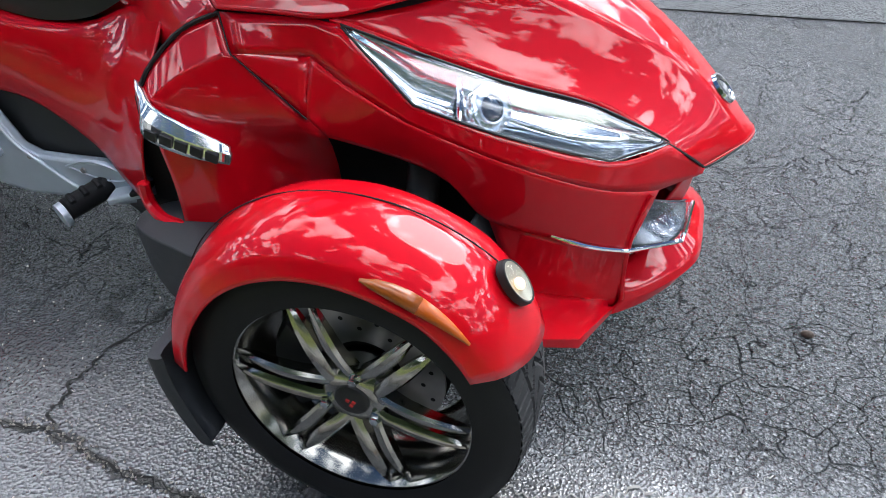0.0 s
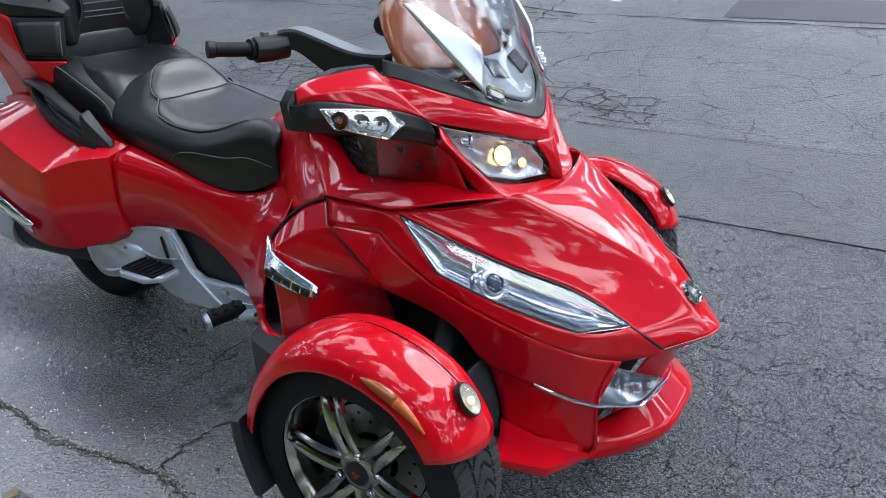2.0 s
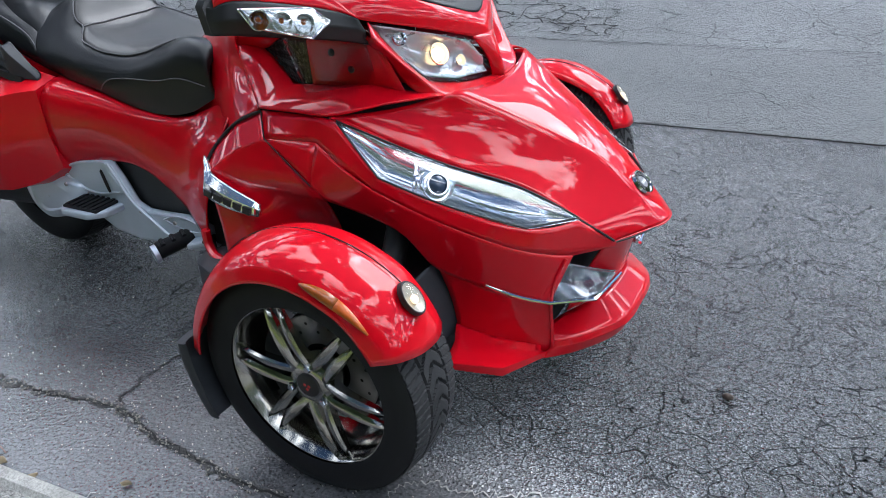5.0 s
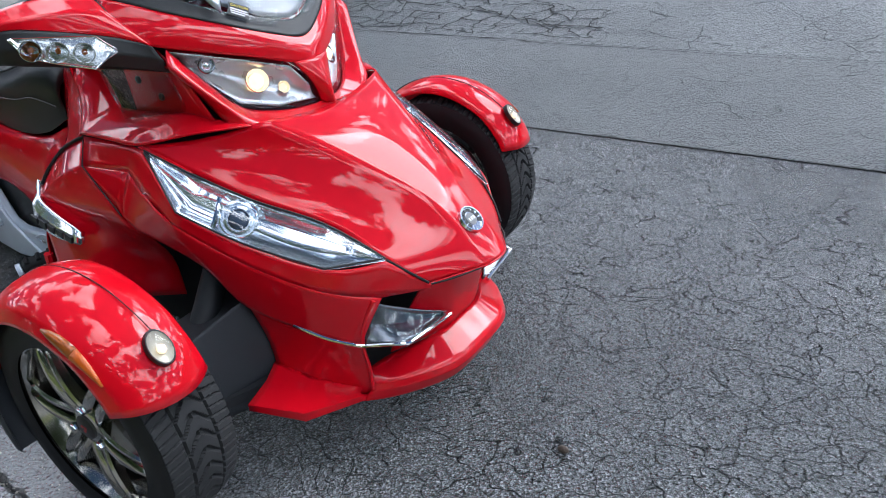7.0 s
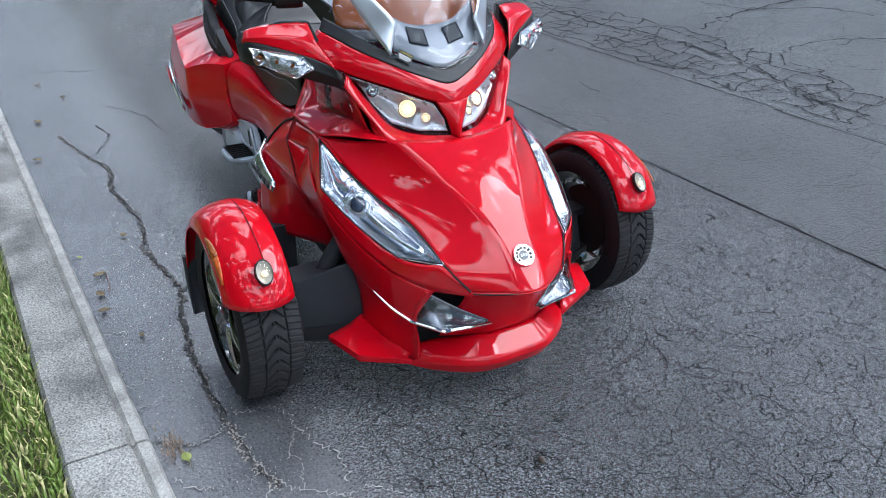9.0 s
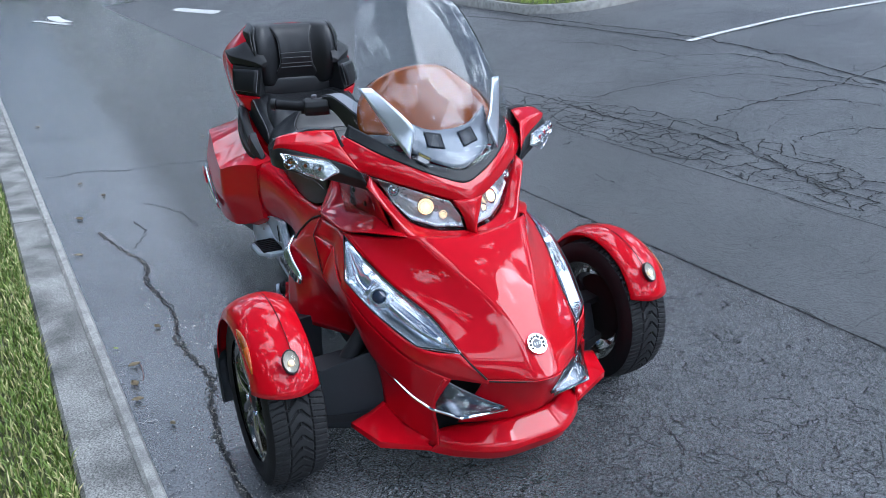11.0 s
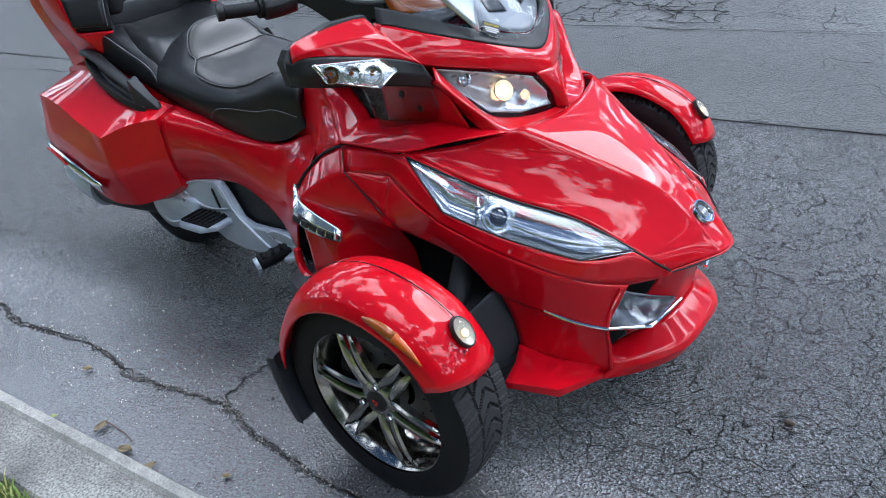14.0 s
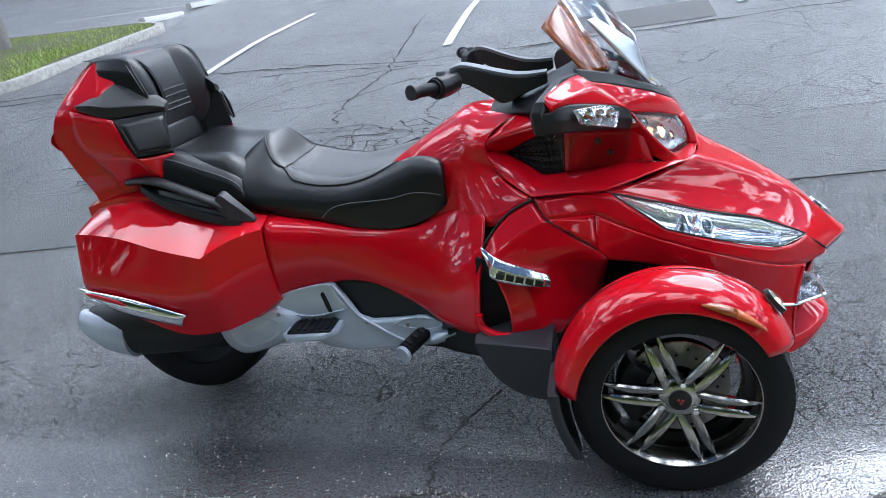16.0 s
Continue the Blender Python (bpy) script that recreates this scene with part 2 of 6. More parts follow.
def part(name, me, material, parent=None, label="", thick=0.0, bevel=0.0, smooth=True, angle=40):
    """Links a mesh as one object under a thing or a part."""
    if isinstance(me, bmesh.types.BMesh):
        bm, me = me, bpy.data.meshes.new(name)
        bm.to_mesh(me)
        bm.free()
    finish(me, smooth, angle)
    me.materials.append(material)
    ob = new(name, me)
    ob.parent = parent
    if label:
        ob["label"] = label
    if thick:
        s = ob.modifiers.new("thickness", "SOLIDIFY")
        s.thickness, s.offset = thick, -1
    if bevel:
        b = ob.modifiers.new("edges", "BEVEL")
        b.width, b.segments, b.limit_method, b.angle_limit = bevel, 2, "ANGLE", radians(35)
    return ob


def loft(sections, k=6, kv=5, breaks=(), vbreaks=(), cap=True, closed=True):
    """A closed skin through rings of points."""
    g = curve(sections, k, breaks)
    if closed:
        g = np.concatenate([g, g[:, :1]], axis=1)
    g = np.swapaxes(curve(np.swapaxes(g, 0, 1), kv, vbreaks), 0, 1)
    if closed:
        g = g[:, :-1]
    return grid_mesh(g, close_v=closed, cap=cap)


def tube(path, r, n=12, k=6, breaks=(), taper=None):
    p = curve(path, k, breaks)
    rings = []
    t0 = None
    for i, c in enumerate(p):
        t = Vector(p[min(i + 1, len(p) - 1)] - p[max(i - 1, 0)]).normalized()
        if t0 is None:
            a = t.orthogonal().normalized()
        else:
            a = (a - t * a.dot(t)).normalized()
        t0 = t
        b = t.cross(a)
        rr = r if taper is None else r + (taper - r) * i / (len(p) - 1)
        rings.append([tuple(Vector(c) + rr * (math.cos(w) * a + math.sin(w) * b)) for w in np.linspace(0, 2 * math.pi, n, False)])
    return grid_mesh(rings, close_v=True, cap=True)


def lathe(profile, n=48, centre=(0, 0, 0), axis="y"):
    """Profile of (radius, along) turned about an axis through the centre."""
    rows = []
    for w in np.linspace(0, 2 * math.pi, n, False):
        c, s = math.cos(w), math.sin(w)
        row = []
        for r, a in profile:
            v = {"y": (r * c, a, r * s), "x": (a, r * c, r * s), "z": (r * c, r * s, a)}[axis]
            row.append((v[0] + centre[0], v[1] + centre[1], v[2] + centre[2]))
        rows.append(row)
    return grid_mesh(rows, close_u=True)


def moved(me, m):
    me.transform(m)
    return me


def slab(outline, thick, plane="y", at=0.0):
    """An outline of (u, v) extruded: plane y gives x-z outlines, z gives x-y outlines, x gives y-z outlines."""
    n = len(outline)
    def put(u, v, d):
        return {"y": (u, at + d, v), "z": (u, v, at + d), "x": (at + d, u, v)}[plane]
    vs = [put(u, v, -thick / 2) for u, v in outline] + [put(u, v, thick / 2) for u, v in outline]
    fs = [tuple(range(n))[::-1], tuple(range(n, 2 * n))] + [(i, (i + 1) % n, n + (i + 1) % n, n + i) for i in range(n)]
    me = bpy.data.meshes.new("form")
    me.from_pydata(vs, [], fs)
    return me


def shield(outline, at, profile, sg):
    """A domed or dished plate on a side: rings of the (x, z) outline drawn in by a share, each at its own stand-off."""
    o = curve([*outline, outline[0]], 4)[:-1]
    m = o.mean(axis=0)
    rows = [[(m[0] + (x - m[0]) * max(k, 0.02), (at + d) * sg, m[1] + (z - m[1]) * max(k, 0.02)) for x, z in o] for k, d in profile]
    return grid_mesh(rows, close_v=True, cap=False)


def block(c, size, rot=(0, 0, 0)):
    bm = bmesh.new()
    bmesh.ops.create_cube(bm, size=1.0, matrix=pose(*c, *rot) @ Matrix.Diagonal((*size, 1)))
    me = bpy.data.meshes.new("form")
    bm.to_mesh(me)
    bm.free()
    return me


def ball(c, r, seg=20, scale=(1, 1, 1), rot=(0, 0, 0)):
    bm = bmesh.new()
    bmesh.ops.create_uvsphere(bm, u_segments=seg, v_segments=seg // 2, radius=r, matrix=pose(*c, *rot) @ Matrix.Diagonal((*scale, 1)))
    me = bpy.data.meshes.new("form")
    bm.to_mesh(me)
    bm.free()
    return me


def joined(*meshes):
    bm = bmesh.new()
    for me in meshes:
        bm.from_mesh(me)
    return bm


# ---- ground ----
def rise(x, y):
    """The lot climbs gently away from the gutter lane."""
    f = np.interp(y, (-400, 1.2, 2.2, 3.2, 5.0, 6.2, 8.0, 11.0, 20.0, 60.0, 400.0), (0, 0, 0.02, 0.09, 0.38, 0.57, 0.75, 0.92, 1.4, 4.2, 26.0))
    return float(f) * (1 + 0.05 * min(20.0, max(0.0, -x - 4)))


def asphalt(name, lo, hi, hair, rough, relief, facet=0.5, size=110.0, spec=0.85, coat=0.0, gutter=1.0, web=8.0, start=0.40, wide=4.6, gap=0.0016):
    m = bpy.data.materials.new(name)
    m.use_nodes = True
    n, l = m.node_tree.nodes, m.node_tree.links
    b = n["Principled BSDF"]
    co = n.new("ShaderNodeTexCoord")
    big = n.new("ShaderNodeTexNoise")
    big.inputs["Scale"].default_value, big.inputs["Detail"].default_value = 0.9, 8
    fine = n.new("ShaderNodeTexNoise")
    fine.inputs["Scale"].default_value, fine.inputs["Detail"].default_value = 130.0, 4
    warp = n.new("ShaderNodeTexNoise")
    warp.inputs["Scale"].default_value = 9.0
    add = n.new("ShaderNodeVectorMath")
    add.operation = "MULTIPLY_ADD"
    add.inputs[1].default_value = (0.13, 0.13, 0.0)
    vor = n.new("ShaderNodeTexVoronoi")
    vor.feature = "DISTANCE_TO_EDGE"
    vor.inputs["Scale"].default_value = web
    stone = n.new("ShaderNodeTexVoronoi")
    stone.inputs["Scale"].default_value = size
    for t in (big, fine, warp, stone):
        l.new(co.outputs["Object"], t.inputs["Vector"])
    l.new(warp.outputs["Color"], add.inputs[0])
    l.new(co.outputs["Object"], add.inputs[2])
    l.new(add.outputs["Vector"], vor.inputs["Vector"])
    crack = n.new("ShaderNodeMapRange")
    crack.inputs["From Max"].default_value = 0.0017 * web
    l.new(vor.outputs["Distance"], crack.inputs["Value"])
    # the web of hair cracks is denser in some patches than in others
    where = n.new("ShaderNodeMapRange")
    where.inputs["From Min"].default_value, where.inputs["From Max"].default_value = start, start + 0.16
    where.inputs["To Min"].default_value, where.inputs["To Max"].default_value = 1.0, 1.0 - hair
    l.new(big.outputs["Fac"], where.inputs["Value"])
    mx = n.new("ShaderNodeMath")
    mx.operation = "MAXIMUM"
    l.new(crack.outputs["Result"], mx.inputs[0])
    l.new(where.outputs["Result"], mx.inputs[1])
    pos = n.new("ShaderNodeSeparateXYZ")
    l.new(co.outputs["Object"], pos.inputs["Vector"])
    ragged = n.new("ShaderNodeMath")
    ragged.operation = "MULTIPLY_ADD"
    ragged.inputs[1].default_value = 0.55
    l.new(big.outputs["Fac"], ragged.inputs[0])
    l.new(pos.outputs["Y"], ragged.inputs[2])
    # the gutter strip was laid later and has no web
    bare = n.new("ShaderNodeMapRange")
    bare.inputs["From Min"].default_value, bare.inputs["From Max"].default_value = -0.05, -0.30
    l.new(ragged.outputs["Value"], bare.inputs["Value"])
    calm = n.new("ShaderNodeMapRange")
    calm.inputs["To Min"].default_value, calm.inputs["To Max"].default_value = 1.0, 0.20 if gutter > 1 else 1.0
    l.new(bare.outputs["Result"], calm.inputs["Value"])
    mx0, mx = mx, n.new("ShaderNodeMath")
    mx.operation = "MAXIMUM"
    l.new(mx0.outputs["Value"], mx.inputs[0])
    l.new(bare.outputs["Result"], mx.inputs[1])
    vor2 = n.new("ShaderNodeTexVoronoi")
    vor2.feature = "DISTANCE_TO_EDGE"
    vor2.inputs["Scale"].default_value = wide
    l.new(add.outputs["Vector"], vor2.inputs["Vector"])
    slit = n.new("ShaderNodeMapRange")
    slit.inputs["From Min"].default_value, slit.inputs["From Max"].default_value = 0.3 * gap * wide, gap * wide
    slit.inputs["To Min"].default_value = 0.25
    l.new(vor2.outputs["Distance"], slit.inputs["Value"])
    patchy = n.new("ShaderNodeTexNoise")
    patchy.inputs["Scale"].default_value, patchy.inputs["Detail"].default_value = 1.7, 3
    l.new(co.outputs["Object"], patchy.inputs["Vector"])
    sound = n.new("ShaderNodeMapRange")
    sound.inputs["From Min"].default_value, sound.inputs["From Max"].default_value = 0.50, 0.60
    l.new(patchy.outputs["Fac"], sound.inputs["Value"])
    open_slit = n.new("ShaderNodeMath")
    open_slit.operation = "MAXIMUM"
    l.new(slit.outputs["Result"], open_slit.inputs[0])
    l.new(sound.outputs["Result"], open_slit.inputs[1])
    mx1, mx = mx, n.new("ShaderNodeMath")
    mx.operation = "MINIMUM"
    l.new(mx1.outputs["Value"], mx.inputs[0])
    whole = n.new("ShaderNodeMath")
    whole.operation = "MAXIMUM"
    l.new(open_slit.outputs["Value"], whole.inputs[0])
    l.new(bare.outputs["Result"], whole.inputs[1])
    l.new(whole.outputs["Value"], mx.inputs[1])
    base = n.new("ShaderNodeValToRGB")
    base.color_ramp.elements[0].position, base.color_ramp.elements[0].color = 0.36, (lo, lo * 1.03, lo * 1.10, 1)
    base.color_ramp.elements[1].position, base.color_ramp.elements[1].color = 0.64, (hi, hi * 1.02, hi * 1.07, 1)
    l.new(big.outputs["Fac"], base.inputs["Fac"])
    grain = n.new("ShaderNodeMix")
    grain.data_type, grain.blend_type = "RGBA", "OVERLAY"
    grain.inputs["Factor"].default_value = 1.0
    l.new(base.outputs["Color"], grain.inputs["A"])
    l.new(fine.outputs["Fac"], grain.inputs["B"])
    # pale and dark stones lie side by side
    chip = n.new("ShaderNodeSeparateColor")
    l.new(stone.outputs["Color"], chip.inputs["Color"])
    tone = n.new("ShaderNodeMapRange")
    tone.inputs["To Min"].default_value, tone.inputs["To Max"].default_value = 0.45, 1.60
    l.new(chip.outputs["Blue"], tone.inputs["Value"])
    chips = n.new("ShaderNodeMix")
    chips.data_type, chips.blend_type = "RGBA", "MULTIPLY"
    l.new(calm.outputs["Result"], chips.inputs["Factor"])
    chips.clamp_result = False
    l.new(grain.outputs["Result"], chips.inputs["A"])
    l.new(tone.outputs["Result"], chips.inputs["B"])
    dark = n.new("ShaderNodeMix")
    dark.data_type, dark.blend_type = "RGBA", "MULTIPLY"
    dark.inputs["Factor"].default_value = 0.92
    l.new(chips.outputs["Result"], dark.inputs["A"])
    l.new(mx.outputs["Value"], dark.inputs["B"])
    # the gutter strip along the kerb is multiplied by its own tone
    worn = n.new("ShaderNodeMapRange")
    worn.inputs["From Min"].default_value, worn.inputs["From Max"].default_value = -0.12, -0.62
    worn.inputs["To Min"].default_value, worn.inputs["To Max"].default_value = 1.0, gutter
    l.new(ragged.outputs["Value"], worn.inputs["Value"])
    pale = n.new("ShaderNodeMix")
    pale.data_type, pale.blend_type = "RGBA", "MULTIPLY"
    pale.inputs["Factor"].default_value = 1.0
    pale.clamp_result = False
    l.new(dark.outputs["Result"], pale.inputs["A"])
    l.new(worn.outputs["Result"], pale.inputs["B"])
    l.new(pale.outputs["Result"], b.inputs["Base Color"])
    b.inputs["Roughness"].default_value = rough
    shine = n.new("ShaderNodeMath")
    shine.operation = "MULTIPLY"
    shine.inputs[1].default_value = spec
    l.new(mx.outputs["Value"], shine.inputs[0])
    l.new(shine.outputs["Value"], b.inputs["Specular IOR Level"])
    tar = n.new("ShaderNodeMath")
    tar.operation = "MULTIPLY"
    tar.inputs[1].default_value = coat
    l.new(mx.outputs["Value"], tar.inputs[0])
    # the gutter strip has a thinner tar coat
    thin = n.new("ShaderNodeMapRange")
    thin.inputs["To Min"].default_value, thin.inputs["To Max"].default_value = 1.0, 0.60 if gutter > 1 else 1.0
    l.new(bare.outputs["Result"], thin.inputs["Value"])
    film = n.new("ShaderNodeMath")
    film.operation = "MULTIPLY"
    l.new(tar.outputs["Value"], film.inputs[0])
    l.new(thin.outputs["Result"], film.inputs[1])
    l.new(film.outputs["Value"], b.inputs["Coat Weight"])
    b.inputs["Coat Roughness"].default_value, b.inputs["Coat IOR"].default_value = rough, 1.7
    h1 = n.new("ShaderNodeMath")
    h1.operation = "MULTIPLY_ADD"
    h1.inputs[1].default_value = 1.1
    l.new(stone.outputs["Distance"], h1.inputs[0])
    l.new(mx.outputs["Value"], h1.inputs[2])
    h2 = n.new("ShaderNodeMath")
    h2.operation = "MULTIPLY_ADD"
    h2.inputs[1].default_value = 0.8
    l.new(fine.outputs["Fac"], h2.inputs[0])
    l.new(h1.outputs["Value"], h2.inputs[2])
    bu = n.new("ShaderNodeBump")
    bu.inputs["Distance"].default_value = 0.008
    steep = n.new("ShaderNodeMath")
    steep.operation = "MULTIPLY"
    steep.inputs[1].default_value = min(relief, 1.0)
    l.new(calm.outputs["Result"], steep.inputs[0])
    l.new(steep.outputs["Value"], bu.inputs["Strength"])
    l.new(h2.outputs["Value"], bu.inputs["Height"])
    # each stone of the surface lies at its own tilt
    face = n.new("ShaderNodeVectorMath")
    face.operation = "SUBTRACT"
    face.inputs[1].default_value = (0.5, 0.5, 0.5)
    l.new(stone.outputs["Color"], face.inputs[0])
    lean = n.new("ShaderNodeVectorMath")
    lean.operation = "SCALE"
    l.new(face.outputs["Vector"], lean.inputs[0])
    l.new(calm.outputs["Result"], lean.inputs["Scale"])
    geo = n.new("ShaderNodeNewGeometry")
    tilt = n.new("ShaderNodeVectorMath")
    tilt.operation = "MULTIPLY_ADD"
    tilt.inputs[1].default_value = (facet, facet, 0.0)
    l.new(lean.outputs["Vector"], tilt.inputs[0])
    l.new(geo.outputs["Normal"], tilt.inputs[2])
    unit = n.new("ShaderNodeVectorMath")
    unit.operation = "NORMALIZE"
    l.new(tilt.outputs["Vector"], unit.inputs[0])
    l.new(unit.outputs["Vector"], bu.inputs["Normal"])
    l.new(bu.outputs["Normal"], b.inputs["Normal"])
    l.new(bu.outputs["Normal"], b.inputs["Coat Normal"])
    return m


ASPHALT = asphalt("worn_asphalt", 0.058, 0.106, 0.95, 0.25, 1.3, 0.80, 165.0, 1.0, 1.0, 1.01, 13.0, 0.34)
ASPHALT_BAND = asphalt("dark_asphalt_band", 0.052, 0.085, 0.15, 0.36, 1.0, 0.7, 130.0, 0.75, 0.4)
ASPHALT_LOT = asphalt("smooth_lot_asphalt", 0.045, 0.110, 0.95, 0.33, 1.0, 0.8, 110.0, 0.7, 0.4, 1.0, 3.2, 0.40, 2.1, 0.005)
CONCRETE = mat("weathered_concrete", (0.225, 0.22, 0.205), 0.88, 0, 0, 0.50, 5, 1.0, 160, fine=0.75, crisp=0.16)
PALECRACK = mat("pale_dusty_crack", (0.27, 0.265, 0.25), 0.95, 0, 0, 0.3, 50)
CEMENT = mat("clean_cement_edge", (0.36, 0.352, 0.325), 0.8, 0, 0, 0.28, 14, 0.6, 180, fine=0.4, crisp=0.2)
WHITELINE = mat("worn_white_road_paint", (0.60, 0.60, 0.58), 0.7, 0, 0, 0.35, 12, 0.6, 60, fine=0.45)
CRACK = mat("dark_open_crack", (0.016, 0.015, 0.014), 0.9, 0, 0, 0.4, 60)
PATCH = mat("older_dark_asphalt", (0.036, 0.036, 0.037), 0.6, 0, 0, 0.35, 60, 1.0, 150)
SOIL = mat("turf_soil", (0.07, 0.075, 0.03), 0.95, 0, 0, 0.5, 20, 0.8, 80)
BLADE = blade_mat("grass_blade", (0.20, 0.29, 0.05), (0.66, 0.58, 0.30), 0.45)
COVER = blade_mat("ground_cover_leaf", (0.28, 0.40, 0.05), (0.50, 0.55, 0.15), 0.4)
DRYLEAF = mat("dry_leaf", (0.20, 0.155, 0.085), 0.7, 0, 0, 0.4, 40)
BARK = mat("grey_tree_bark", (0.21, 0.20, 0.185), 0.9, 0, 0, 0.4, 14, 1.0, 60)
LEAF = mat("tree_leaf", (0.055, 0.10, 0.022), 0.5, 0, 0, 0.4, 5)


def kerb_y(x):
    return -1.022 + 0.0545 * x


def strip(ys, xs, lift=0.0):
    return grid_mesh([[(x, y, rise(x, y) + lift) for y in ys] for x in xs])


FAR = (-400, -150, -60, -30, -24, -20, -16, -12, -9, -6.5, -4, 0, 4, 8, 15, 30, 60, 150, 400)
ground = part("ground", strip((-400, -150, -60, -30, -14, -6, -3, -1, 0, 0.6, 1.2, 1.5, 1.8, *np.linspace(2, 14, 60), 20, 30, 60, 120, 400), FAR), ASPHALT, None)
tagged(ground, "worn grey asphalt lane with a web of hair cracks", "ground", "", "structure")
band = part("road", strip(np.linspace(1.78, 3.04, 9), FAR[3:-3], 0.004), ASPHALT_BAND, None)
tagged(band, "darker asphalt band between two paving seams", "road", "", "structure")
lot = part("pavement", strip((*np.linspace(3.04, 14, 60), 17, 20, 30, 45, 60), FAR[2:-3], 0.005), ASPHALT_LOT, None)
tagged(lot, "smoother grey car park asphalt with cracks", "pavement", "", "structure")


# ---- the three-wheeled motorcycle ----
bike = tagged(new("three_wheeled_motorcycle"), "glossy red three-wheeled touring motorcycle parked beside the kerb", "motorcycle")
FX, FZ = 0.0, 0.275


def panel(name, grid, sg=0, material=RED, parent=bike, ku=6, kv=6, bu=(), bv=(), thick=0.004, label=""):
    g = sheet(whole(grid) if sg == 0 else side_of(grid, sg), ku, kv, bu, bv)
    return part(name, grid_mesh(g), material, parent, label, thick, angle=60)


# hood with a raised middle
HOOD = [
    [(0.135, 0, 0.735), (0.104, 0.20, 0.745), (0.00, 0.28, 0.737), (-0.135, 0.340, 0.716)],
    [(0.225, 0, 0.70), (0.20, 0.155, 0.692), (0.11, 0.25, 0.668), (-0.01, 0.325, 0.668)],
    [(0.32, 0, 0.640), (0.29, 0.112, 0.641), (0.23, 0.20, 0.602), (0.13, 0.29, 0.613)],
    [(0.41, 0, 0.570), (0.385, 0.065, 0.580), (0.34, 0.155, 0.545), (0.27, 0.235, 0.560)],
    [(0.475, 0, 0.503), (0.455, 0.042, 0.518), (0.425, 0.12, 0.485), (0.36, 0.215, 0.508)],
    [(0.52, 0, 0.455), (0.51, 0.042, 0.462), (0.475, 0.10, 0.444), (0.425, 0.19, 0.456)],
    [(0.552, 0, 0.425), (0.54, 0.045, 0.422), (0.51, 0.095, 0.420), (0.462, 0.154, 0.416)],
]
HOOD = [[r[0], r[1], tuple(0.5 * (np.array(r[1]) + np.array(r[3])) + np.array((0.004, 0.004, -0.006)) * (i < 5)), r[3]] for i, r in enumerate(HOOD)]
HOOD = [[(x, w, z + dz * (i < 5)) for (x, w, z), dz in zip(r, (0, 0.006, 0, 0))] for i, r in enumerate(HOOD)]
hood = panel("hood", HOOD, 0, bv=(2, 4))
LIP = [[p for p in HOOD[-1]], [(x - 0.045, s, z - 0.022) for x, s, z in HOOD[-1]]]
panel("hood_lip", LIP, 0)
badge = part("round_badge", lathe([(0, 0.004), (0.027, 0.004), (0.028, 0.007), (0.031, 0.007), (0.033, 0)], 40, (0, 0, 0), "z"), CHROME, bike, "round chrome badge with dark segments")
badge.matrix_world = pose(0.480, 0, 0.500, 0, 45, 0)
for k in range(9):
    w = radians(60 + 30 * k)
    part("badge_segment", moved(block((0, 0, 0), (0.0075, 0.0085, 0.002)), Matrix.Translation((0.0215 * math.cos(w), 0.0215 * math.sin(w), 0.0045)) @ Matrix.Rotation(w, 4, "Z")), BLACK, badge)
part("badge_centre", moved(slab([(0.015 * math.cos(radians(w)), 0.015 * math.sin(radians(w))) for w in range(0, 360, 20)], 0.002, "z", 0.0045), Matrix.Identity(4)), GREYP, badge)
for dy in (-0.008, 0.0, 0.008):
    part("badge_bar", block((0.0, dy, 0.0062), (0.008, 0.004, 0.001)), WHITEP, badge)

